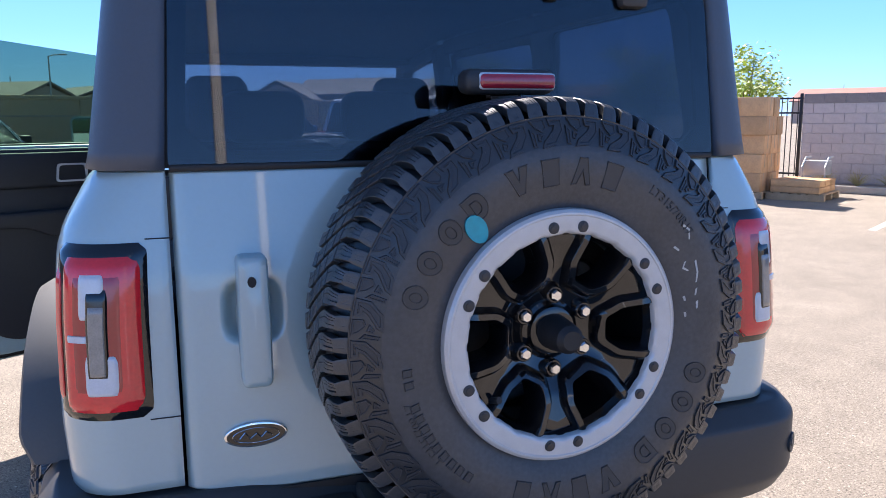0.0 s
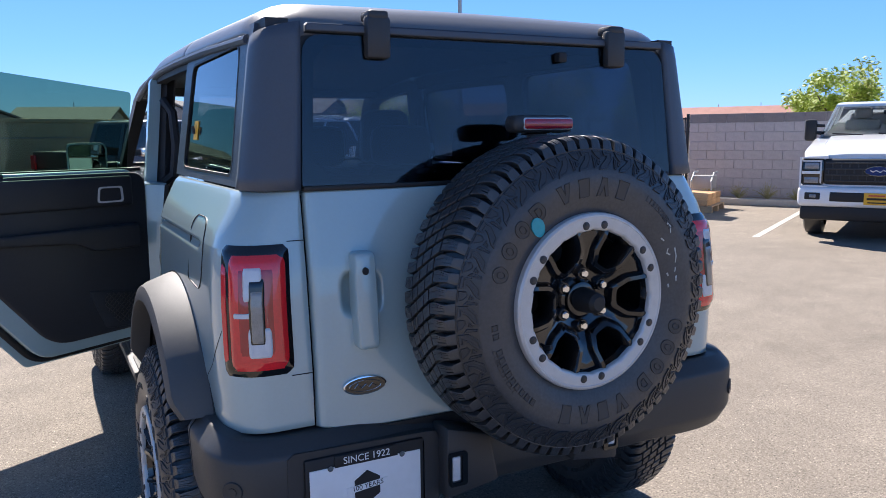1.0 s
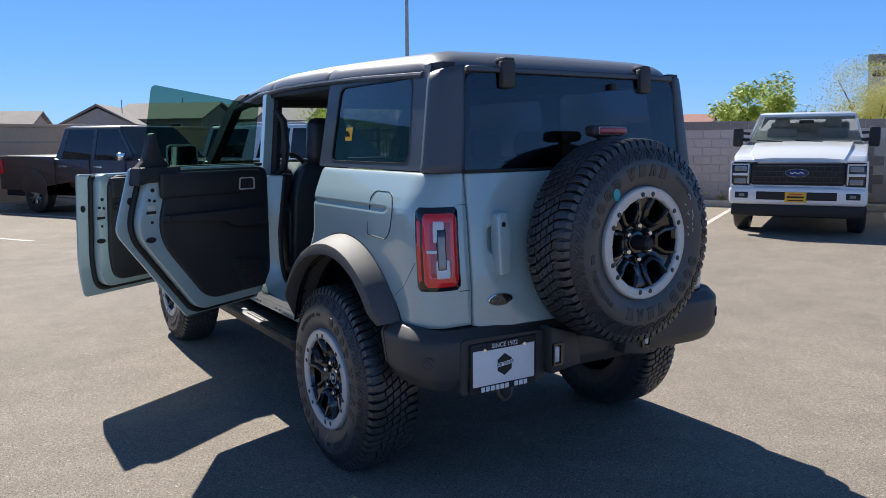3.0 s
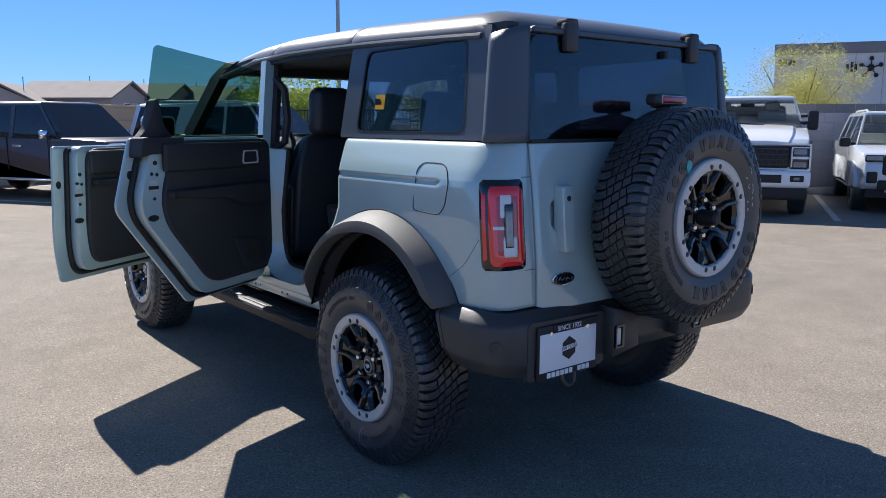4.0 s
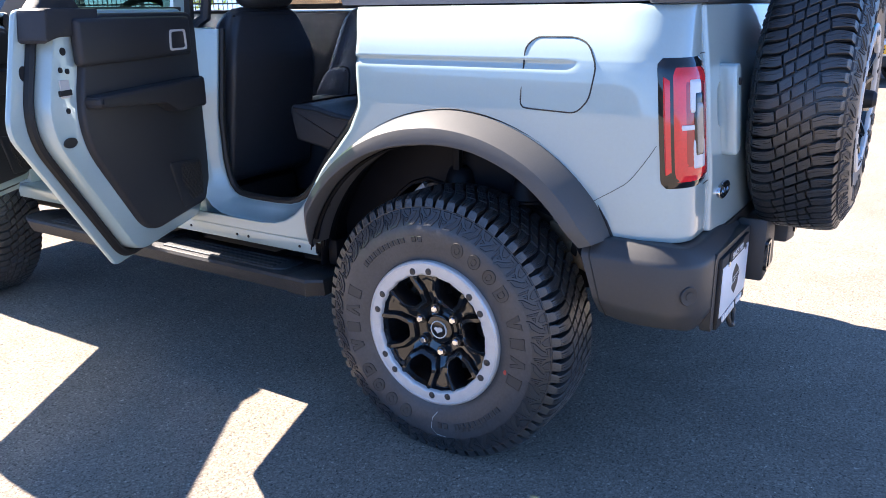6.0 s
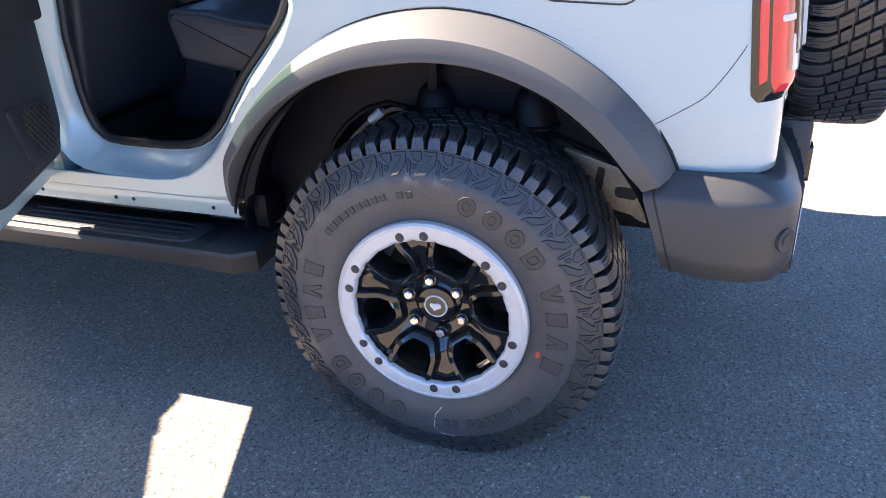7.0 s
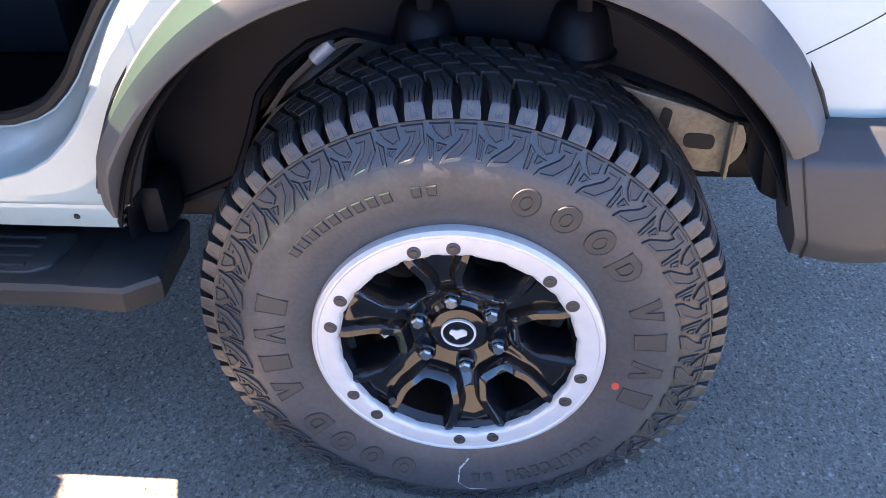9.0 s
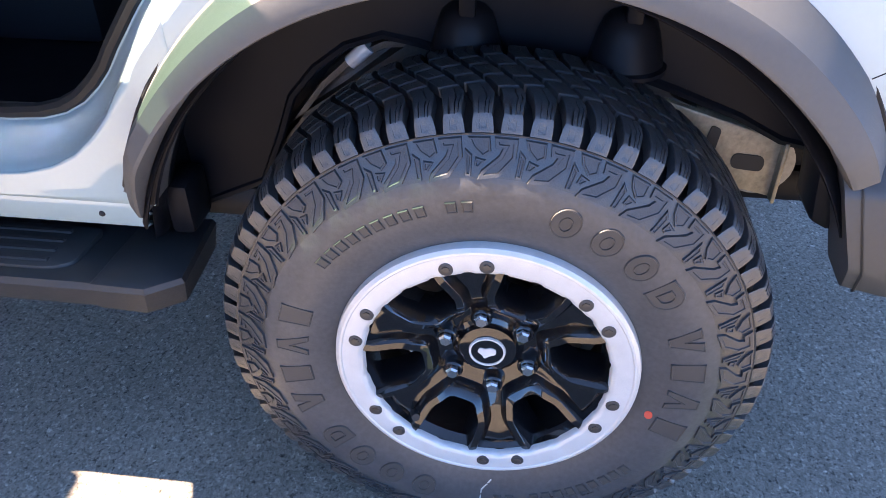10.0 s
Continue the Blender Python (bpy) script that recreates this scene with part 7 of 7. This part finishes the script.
    for sd in (-0.3, 0.32):
        bb = B()
        tube(bb, [(sd, -1.22, 1.475), (sd + 0.42, -1.30, 1.50)], 0.012, 5)
        part("wiper", bb, BLACK, e)
    return e


heavy_pickup("pickup_truck", 9.72, -0.92, "n", "white heavy-duty pickup truck parked nose out")
heavy_pickup("pickup_truck", 11.5, -6.7, "n", "white heavy-duty pickup truck in the far bay")


def crossover(name, a, bpos, heading, label):
    e = place_car(name, a, bpos, heading, label)
    L = -4.9
    side_body(e, SILVERCAR, [(-0.10, 0.42), (0.0, 0.5), (-0.02, 0.86), (-0.14, 1.02), (-1.05, 1.13), (-1.30, 1.12), (L + 0.1, 1.16), (L, 1.0), (L, 0.46)][::-1], 0.97, (-0.88, -3.85), 0.43, 0.13)
    greenhouse(e, SILVERCAR, (-1.05, L + 0.15), (-2.05, L + 0.55), 1.12, 1.73, 0.88, 0.68, [(-1.25, -2.1, 0.07), (-2.55, -2.6, 0.07), (-3.6, -3.6, 0.08), (L + 0.25, L + 0.6, 0.2)], SCREEN)
    slab(e, "grille", BLACK, -0.60, 0.60, -0.06, 0.03, 0.66, 1.0, r=0.05)
    for k in range(5):
        slab(e, "grille_bar", CHROME, -0.56 + 0.02 * abs(k - 2), 0.56 - 0.02 * abs(k - 2), 0.02, 0.045, 0.70 + 0.062 * k, 0.722 + 0.062 * k, r=0.004)
    blue_badge(e, 0.05, 0.86, 0.95)
    for sd in (-1, 1):
        x0, x1 = sorted((sd * 0.56, sd * 0.86))
        o = slab(e, "headlamp", GLOSS, x0, x1, -0.22, -0.005, 0.87, 0.99, r=0.03, label="slim clear headlamp")
        bb = B()
        rbox(bb, min(sd * 0.60, sd * 0.84), max(sd * 0.60, sd * 0.84), -0.05, 0.003, 0.90, 0.97, 0.01)
        part("lens", bb, LAMPLENS, o)
        x0, x1 = sorted((sd * 0.66, sd * 0.83))
        slab(e, "side_intake", BLACK, x0, x1, -0.10, 0.012, 0.52, 0.72, r=0.03)
    slab(e, "lower_grille", BLACK, -0.66, 0.66, -0.05, 0.035, 0.40, 0.58, r=0.03)
    slab(e, "skid_bar", SILVER, -0.55, 0.55, -0.02, 0.05, 0.38, 0.42, r=0.012)
    plate_yellow(e, 0.045, 0.60)
    wheels(e, 0.97, (-0.88, -3.85), 0.375)
    mirrors(e, 0.88, -1.55, 1.15, BLACK)
    slab(e, "underside", BLACK, -0.8, 0.8, L + 0.1, -0.15, 0.28, 0.48, r=0)
    bb = B()
    for sd in (-1, 1):
        bb = B()
        tube(bb, [(sd * 0.62, -2.2, 1.71), (sd * 0.62, -2.4, 1.755), (sd * 0.60, -4.1, 1.755), (sd * 0.60, -4.3, 1.71)], 0.02, 6)
        part("roof_rail", bb, SILVER, e)
    return e


crossover("crossover", 10.85, -3.65, "n", "silver-white crossover parked nose out")
crossover("crossover", 2.6, 9.9, "m", "silver-white crossover parked before the tan wall")

# dark pickup by the tan wall
e = place_car("dark_pickup_truck", 8.55, 9.95, "m", "dark brown crew-cab pickup truck by the tan wall")
L = -5.7
side_body(e, DARKCAR, [(-0.14, 0.46), (0.0, 0.55), (-0.03, 1.0), (-0.16, 1.14), (-1.25, 1.20), (-1.4, 1.18), (-3.75, 1.20), (-3.80, 1.26), (L, 1.26), (L, 0.5)][::-1], 0.98, (-0.95, -4.45), 0.46)
greenhouse(e, DARKCAR, (-1.2, -3.78), (-1.95, -3.55), 1.2, 1.90, 0.90, 0.72, [(-1.38, -2.02, 0.07), (-2.6, -2.62, 0.1), (-3.68, -3.5, 0.16)], CARGLASS)
wheels(e, 0.98, (-0.95, -4.45), 0.39)
mirrors(e, 0.90, -1.55, 1.24, CHROME)
for sd in (-1, 1):
    x0, x1 = sorted((sd * 0.62, sd * 0.95))
    slab(e, "headlamp", WHITELENS, x0, x1, -0.12, 0.012, 0.92, 1.10, r=0.03)
    x0, x1 = sorted((sd * 0.90, sd * 0.985))
    slab(e, "tail_lamp", RED, x0, x1, L - 0.01, L + 0.16, 0.86, 1.18, r=0.02, label="red tail lamp")
    for yh in (-2.35, -3.45):
        x0, x1 = sorted((sd * 0.965, sd * 1.0))
        slab(e, "door_handle", CHROME, x0, x1, yh - 0.12, yh + 0.12, 1.02, 1.06, r=0.01)
    for yd in (-1.55, -2.62, -3.72):
        x0, x1 = sorted((sd * 0.972, sd * 0.984))
        slab(e, "door_gap", BLACK, x0, x1, yd - 0.006, yd + 0.006, 0.58, 1.19, r=0)
    x0, x1 = sorted((sd * 0.86, sd * 1.0))
    slab(e, "side_step", CHROME, x0, x1, -3.7, -1.5, 0.36, 0.42, r=0.02)
slab(e, "grille", CHROME, -0.6, 0.6, -0.06, 0.02, 0.70, 1.08, r=0.03)
slab(e, "bumper", CHROME, -0.97, 0.97, -0.2, 0.06, 0.46, 0.66, r=0.05)
slab(e, "bed_well", BLACK, -0.82, 0.82, L + 0.1, -3.9, 1.2, 1.265, r=0)
slab(e, "underside", BLACK, -0.85, 0.85, L + 0.1, -0.2, 0.36, 0.5, r=0)

# white estate by the tan wall
e = place_car("full_size_suv", 11.55, 7.2, "m", "white full-size suv with roof rails by the tan wall")
L = -5.3
side_body(e, WHITECAR, [(-0.14, 0.46), (0.0, 0.55), (-0.03, 1.0), (-0.16, 1.12), (-1.2, 1.18), (-1.4, 1.16), (L + 0.06, 1.18), (L, 1.0), (L, 0.5)][::-1], 0.99, (-0.95, -4.05), 0.46)
greenhouse(e, WHITECAR, (-1.15, L + 0.08), (-1.95, L + 0.35), 1.17, 1.93, 0.91, 0.74, [(-1.35, -2.02, 0.07), (-2.55, -2.55, 0.07), (-3.72, -3.55, 0.42), (L + 0.16, L + 0.36, 0.12)], CARGLASS)
wheels(e, 0.99, (-0.95, -4.05), 0.39)
mirrors(e, 0.91, -1.55, 1.22, WHITECAR)
for sd in (-1, 1):
    bb = B()
    tube(bb, [(sd * 0.70, -2.0, 1.90), (sd * 0.70, -2.25, 1.96), (sd * 0.68, -4.4, 1.965), (sd * 0.68, -4.7, 1.91)], 0.025, 6)
    part("roof_rail", bb, SILVER, e)
    x0, x1 = sorted((sd * 0.86, sd * 0.985))
    slab(e, "tail_lamp", RED, x0, x1, L - 0.02, L + 0.22, 0.98, 1.20, r=0.02, label="red tail lamp")
    x0, x1 = sorted((sd * 0.62, sd * 0.95))
    slab(e, "headlamp", WHITELENS, x0, x1, -0.14, 0.012, 0.9, 1.08, r=0.03)
    for yd in (-1.5, -2.55, -3.6):
        x0, x1 = sorted((sd * 0.975, sd * 0.993))
        slab(e, "door_gap", BLACK, x0, x1, yd - 0.005, yd + 0.005, 0.58, 1.15, r=0)
slab(e, "grille", CHROME, -0.6, 0.6, -0.06, 0.02, 0.70, 1.06, r=0.03)
slab(e, "underside", BLACK, -0.85, 0.85, L + 0.1, -0.2, 0.34, 0.5, r=0)

# ---- goods by the fence ----
def pallet(a, bpos, name="pallet"):
    e = empty(name, (0, 0, 0), "weathered wooden pallet on the asphalt", "pallet", "pallets")
    e.matrix_world = LOT @ Matrix.Translation((a, bpos, 0))
    for k in range(7):
        bb = B()
        rbox(bb, -0.5, 0.5, -0.5 + 0.15 * k, -0.41 + 0.15 * k, 0.115, 0.135, 0.003, 1)
        part("board", bb, PALLET, e)
    for x in (-0.5, -0.045, 0.41):
        bb = B()
        rbox(bb, x, x + 0.09, -0.5, 0.5, 0.0, 0.115, 0.004, 1)
        part("bearer", bb, PALLET, e)
    return e


pallet(13.3, 3.55)
pallet(13.5, 2.55)
rnd = random.Random(8)
for k in range(5):
    for i in range(3):
        for j in range(2):
            if k == 4 and (i + j) % 3 == 2:
                continue
            bb = B()
            rbox(bb, -0.16, 0.16, -0.24, 0.24, 0, 0.335, 0.008, 2)
            o = part("carton", bb, CARD)
            o.matrix_world = LOT @ Matrix.Translation((12.97 + 0.33 * i + rnd.uniform(-0.03, 0.03), 3.30 + 0.49 * j + rnd.uniform(-0.03, 0.03), 0.137 + 0.338 * k)) @ Matrix.Rotation(rnd.uniform(-0.05, 0.05), 4, "Z")
            tagged(o, "brown cardboard carton stacked on a pallet", "carton", "stacked cartons")
            bb = B()
            rbox(bb, -0.025, 0.025, -0.2405, 0.2405, 0.1, 0.337, 0)
            part("tape", bb, PALLET, o)
for k in range(2):
    for i in range(3):
        bb = B()
        rbox(bb, -0.16, 0.16, -0.42, 0.42, 0, 0.11, 0.01, 2)
        o = part("carton", bb, CARD)
        o.matrix_world = LOT @ Matrix.Translation((13.15 + 0.34 * i, 2.55, 0.137 + 0.112 * k)) @ Matrix.Rotation(rnd.uniform(-0.06, 0.06), 4, "Z")
        tagged(o, "flat brown carton on a pallet", "carton", "stacked cartons")
# hand truck beside the cartons
e = empty("hand_truck", (0, 0, 0), "grey steel hand truck with black wheels", "hand truck")
e.matrix_world = LOT @ Matrix.Translation((13.9, 2.5, 0))
for sd in (-0.2, 0.2):
    bb = B()
    tube(bb, [(0.0, sd, 0.05), (0.0, sd, 0.55), (0.22, sd, 0.72), (0.5, sd, 0.72)], 0.018, 6)
    part("rail", bb, POLEMETAL, e)
    bb = B()
    tube(bb, [(0.12, sd - 0.03, 0.12), (0.12, sd + 0.03, 0.12)], 0.12, 16)
    part("wheel", bb, RUBBER, e)
bb = B()
rbox(bb, -0.25, 0.02, -0.22, 0.22, 0.02, 0.035, 0.003)
part("toe_plate", bb, POLEMETAL, e)
bb = B()
rbox(bb, 0.1, 0.45, -0.2, 0.2, 0.40, 0.66, 0.01)
part("bin", bb, POLEMETAL, e)

# ---- planting ----
def leaves(rnd, centres, n, size, spread):
    verts, faces = [], []
    for _ in range(n):
        c, r = rnd.choice(centres)
        d = Vector((rnd.gauss(0, 1), rnd.gauss(0, 1), rnd.gauss(0, 0.8)))
        p = Vector(c) + d.normalized() * r * (rnd.random() ** 0.45)
        u = Vector((rnd.gauss(0, 1), rnd.gauss(0, 1), rnd.gauss(0, 1))).normalized()
        w = u.orthogonal().normalized()
        s = size * rnd.uniform(0.6, 1.3)
        k = len(verts)
        verts += [tuple(p - u * s), tuple(p + w * s * 0.45), tuple(p + u * s), tuple(p - w * s * 0.45)]
        faces.append((k, k + 1, k + 2, k + 3))
    return verts, faces


def tree(name, at, height, spread, trunk_h, n, leaf, mat, seed, label, limbs=7, puff=0.55, low=0.0):
    rnd = random.Random(seed)
    e = empty(name, at, label, "tree")
    bb = B()
    tube(bb, [(0, 0, -0.02), (0.03, 0.02, trunk_h * 0.5), (0.0, 0.05, trunk_h)], 0.09 * height / 4, 8, 0.05 * height / 4)
    centres = []
    for k in range(limbs):
        a = 2 * math.pi * k / limbs + rnd.uniform(-0.4, 0.4)
        reach = spread * rnd.uniform(0.35, 0.95)
        top = trunk_h + (height - trunk_h) * rnd.uniform(0.25, 0.92)
        p0 = (0, 0.03, trunk_h * rnd.uniform(0.75, 1.0))
        p1 = (math.cos(a) * reach * 0.45, math.sin(a) * reach * 0.45, trunk_h + (top - trunk_h) * 0.45)
        p2 = (math.cos(a) * reach, math.sin(a) * reach, top)
        tube(bb, [p0, p1, p2], 0.045 * height / 4, 6, 0.012)
        for f in (0.45, 0.7, 1.0):
            q = Vector(p0).lerp(Vector(p2), f)
            for _ in range(3):
                c = q + Vector((rnd.uniform(-1, 1), rnd.uniform(-1, 1), rnd.uniform(-0.5, 0.8))) * spread * 0.38
                centres.append((tuple(c), spread * puff * rnd.uniform(0.4, 0.85)))
    part("trunk", bb, BARK, e)
    v, f = leaves(rnd, centres, n, leaf, spread)
    raw("crown", v, f, mat, e)
    return e


tree("tree", tuple(lot(17.9, 0.45)), 2.95, 1.0, 1.5, 17000, 0.058, LEAF, 5, "bushy green tree behind the block wall", limbs=10, puff=0.42)
tree("tree", tuple(lot(18.5, 5.4)), 3.05, 0.95, 1.3, 4600, 0.06, LEAF, 7, "slim sparse green tree behind the iron fence")
tree("palo_verde_tree", (18.99, 8.41, 0), 3.35, 1.55, 1.2, 52000, 0.024, LEAFPALE, 9, "feathery pale yellow-green desert tree behind the wall", limbs=12)
tree("tree", tuple(lot(20.2, -6.6)), 3.5, 1.5, 1.4, 15000, 0.06, LEAF, 11, "green tree behind the wall by a light pole", limbs=9)
tree("tree", tuple(lot(17.5, 12.5)), 2.9, 1.5, 1.2, 12000, 0.06, LEAF, 13, "broad green tree behind the fence", limbs=9)
tree("tree", tuple(lot(19.5, 8.5)), 3.3, 1.3, 1.2, 3600, 0.08, LEAF, 17, "green tree behind the fence", limbs=8)
tree("palo_verde_tree", tuple(lot(-6.0, 24.0)), 3.2, 1.9, 0.8, 9000, 0.045, LEAFPALE, 19, "pale green desert tree behind the tan wall", limbs=9)
for k, (a, bp, s) in enumerate(((15.45, 2.7, 0.36), (15.5, 2.1, 0.32), (15.45, 1.5, 0.34), (15.45, 0.95, 0.22), (15.5, -2.0, 0.25), (15.5, -8.0, 0.3))):
    rnd = random.Random(30 + k)
    e = tagged(new("dry_shrub"), "low dry yellow shrub in the gravel strip", "shrub", "dry shrubs")
    e.location = lot(a, bp, 0.1)
    bb = B()
    for j in range(90):
        an, t = rnd.uniform(0, 2 * math.pi), rnd.uniform(0.1, 1.0)
        q = Vector((math.cos(an) * t * s, math.sin(an) * t * s, s * rnd.uniform(0.5, 1.2) * (1.1 - 0.6 * t)))
        tube(bb, [(0, 0, 0), q * 0.55 + Vector((0, 0, 0.03)), q], 0.004, 3, 0.002)
    part("stem_tuft", bb, SHRUB, e)

# ---- lamp posts ----
def lamp_post(at, h, arm, label, r=0.07, mat=POLEMETAL):
    e = empty("street_lamp", at, label, "street lamp")
    bb = B()
    tube(bb, [(0, 0, -0.02), (0, 0, h)], r, 12, r * 0.7)
    part("pole", bb, mat, e)
    bb = B()
    rbox(bb, -0.12, 0.12, -0.12, 0.12, 0, 0.05, 0.01)
    part("base_plate", bb, mat, e)
    d = Vector(arm)
    bb = B()
    tube(bb, [(0, 0, h - 0.05), tuple(d * 0.5 + Vector((0, 0, h + 0.05))), tuple(d + Vector((0, 0, h + 0.05)))], 0.035, 8)
    part("arm", bb, mat, e)
    bb = B()
    an = math.atan2(d.y, d.x)
    rbox(bb, -0.05, 0.55, -0.14, 0.14, -0.04, 0.05, 0.02, 2, Matrix.Translation(d + Vector((0, 0, h + 0.05))) @ Matrix.Rotation(an, 4, "Z"))
    part("lamp_head", bb, mat, e)


lamp_post((12.3, 22.0, 0), 9.0, (0.9, 0.4, 0), "tall grey lamp post beyond the fence", 0.085)
lamp_post((19.9, 4.75, 0), 8.0, (-0.7, 0.5, 0), "white lamp post behind the block wall", 0.11, OFFICE)
lamp_post((0.21, -10.6, 0), 7.5, (0.8, 0.3, 0), "pale lamp post standing in the open lot", 0.09, OFFICE)
lamp_post((-18.5, 12.2, 0), 7.0, (0.8, 0.5, 0), "grey lamp post across the lot")
lamp_post((-7.5, 62.0, 0), 6.0, (0.8, -0.5, 0), "street lamp among the houses")

# ---- houses and the white office building ----
def house(at, turn, w, d, wall_h, ridge, roof, label, windows=2):
    e = empty("house", at, label, "house", "houses beyond the wall")
    e.rotation_euler = (0, 0, radians(turn))
    bb = B()
    prism(bb, [(-w / 2, -0.1), (w / 2, -0.1), (w / 2, wall_h), (0, ridge - 0.25), (-w / 2, wall_h)], "y", -d / 2, d / 2)
    part("wall", bb, STUCCO, e)
    for sd in (-1, 1):
        bb = B()
        s = (ridge - wall_h) / (w / 2)
        prism(bb, [(sd * (w / 2 + 0.5), wall_h - 0.5 * s + 0.05), (0, ridge), (0, ridge + 0.22), (sd * (w / 2 + 0.5), wall_h - 0.5 * s + 0.25)], "y", -d / 2 - 0.4, d / 2 + 0.4)
        part("roof", bb, roof, e)
    for k in range(windows):
        y = -d / 2 + d * (k + 0.6) / (windows + 0.2)
        for sd in (-1, 1):
            bb = B()
            x0, x1 = sorted((sd * (w / 2 - 0.05), sd * (w / 2 + 0.05)))
            rbox(bb, x0, x1, y - 0.75, y + 0.75, wall_h - 1.75, wall_h - 0.45, 0.02)
            wd = part("window", bb, WHITEMARK, e)
            bb = B()
            x0, x1 = sorted((sd * (w / 2), sd * (w / 2 + 0.07)))
            rbox(bb, x0, x1, y - 0.62, y + 0.62, wall_h - 1.63, wall_h - 0.57, 0.0)
            part("pane", bb, CARGLASS, wd)
    for x in (-1.0, 1.0):
        bb = B()
        rbox(bb, x - 0.7, x + 0.7, -d / 2 - 0.06, -d / 2 + 0.05, wall_h - 1.7, wall_h - 0.5, 0.02)
        wd = part("window", bb, WHITEMARK, e)
        bb = B()
        rbox(bb, x - 0.58, x + 0.58, -d / 2 - 0.09, -d / 2, wall_h - 1.6, wall_h - 0.6, 0)
        part("pane", bb, CARGLASS, wd)
    bb = B()
    tube(bb, [(w * 0.2, 0, ridge - 0.9), (w * 0.2, 0, ridge + 0.9)], 0.06, 6)
    part("vent_pipe", bb, POLEMETAL, e)


# bearings from the middle of the walk, metres off
for az, dist, turn, w, d, wh, rg, roof in ((-16, 95, 20, 10, 13, 3.6, 5.4, ROOFTILE), (-8, 100, 60, 10, 12, 3.6, 5.3, ROOFTILE), (-3, 110, 25, 10, 12, 3.4, 5.3, ROOFTILE), (3.0, 115, 70, 10, 12, 3.6, 5.4, ROOFTILE), (10.0, 100, -25, 7.4, 9, 3.6, 5.6, ROOFTILE), (14.2, 104, 45, 9, 12, 4.3, 6.2, ROOFTILE), (17.6, 110, 45, 9, 12, 4.4, 6.3, ROOFTILE), (21.0, 112, 45, 9, 12, 4.3, 6.2, ROOFTILE), (25.5, 118, 40, 11, 13, 4.2, 6.2, ROOFTILE), (30, 125, 40, 11, 13, 4.2, 6.0, ROOFRED), (46.6, 165, 30, 12, 13, 4.0, 6.1, ROOFRED), (49.3, 160, 30, 11, 13, 4.0, 6.0, ROOFRED), (57, 170, 30, 12, 13, 4.0, 6.0, ROOFRED)):
    house((-2.4 + dist * math.sin(radians(az)), -2.9 + dist * math.cos(radians(az)), 0), turn, w, d, wh, rg, roof, "stucco house with a tiled gable roof beyond the wall")

# long white building: its front faces the lot
OFF = 90.0
oa = Vector((-2.9 + OFF * math.sin(radians(61.2)), -2.6 + OFF * math.cos(radians(61.2)), 0))
off = empty("office_building", (0, 0, 0), "long white tilt-panel building with a grey parapet band", "building")
off.matrix_world = Matrix.Translation(oa) @ Matrix.Rotation(radians(-63), 4, "Z")
bb = B()
rbox(bb, 0, 15, 0, 30, 0, 9.55, 0)
part("wall", bb, OFFICE, off)
bb = B()
rbox(bb, 15, 60, 2.0, 30, 0, 8.9, 0)
part("wall", bb, OFFICE, off)
bb = B()
rbox(bb, -0.1, 15.1, -0.12, 30, 8.55, 9.65, 0)
part("parapet", bb, OFFICEDARK, off)
bb = B()
rbox(bb, 15.1, 60, 1.9, 30, 8.2, 9.0, 0)
part("parapet", bb, OFFICEDARK, off)
bb = B()
rbox(bb, -0.05, 60, -0.08, 2.0, 0, 2.9, 0)
part("plinth", bb, OFFICEDARK, off)
for k in range(4):
    bb = B()
    rbox(bb, 0.35 + 0.44 * k, 0.69 + 0.44 * k, -0.14, -0.05, 7.5, 8.1, 0.02)
    part("number_bar", bb, BLACK, off)
for k in range(5):
    bb = B()
    rbox(bb, 2.5 * k + 2.4, 2.5 * k + 2.43, -0.03, 0.02, 2.9, 8.55, 0)
    part("panel_joint", bb, OFFICEDARK, off)
bb = B()
for k in range(5):
    a = 2 * math.pi * k / 5 + 0.3
    tube(bb, [(8.8, -0.1, 7.1), (8.8 + 0.9 * math.cos(a), -0.1, 7.1 + 0.9 * math.sin(a))], 0.06, 5)
    bmesh.ops.create_uvsphere(bb, u_segments=10, v_segments=6, radius=0.22, matrix=Matrix.Translation((8.8 + 0.9 * math.cos(a), -0.1, 7.1 + 0.9 * math.sin(a))))
bmesh.ops.create_uvsphere(bb, u_segments=10, v_segments=6, radius=0.35, matrix=Matrix.Translation((8.8, -0.1, 7.1)))
part("sign_shape", bb, BLACK, off)
for k, x in enumerate((6.6, 7.0, 7.35)):
    bb = B()
    rbox(bb, x, x + 0.24, -0.12, -0.04, 6.7, 7.5 + 0.2 * (k == 1), 0.02)
    part("sign_bar", bb, BLACK, off)
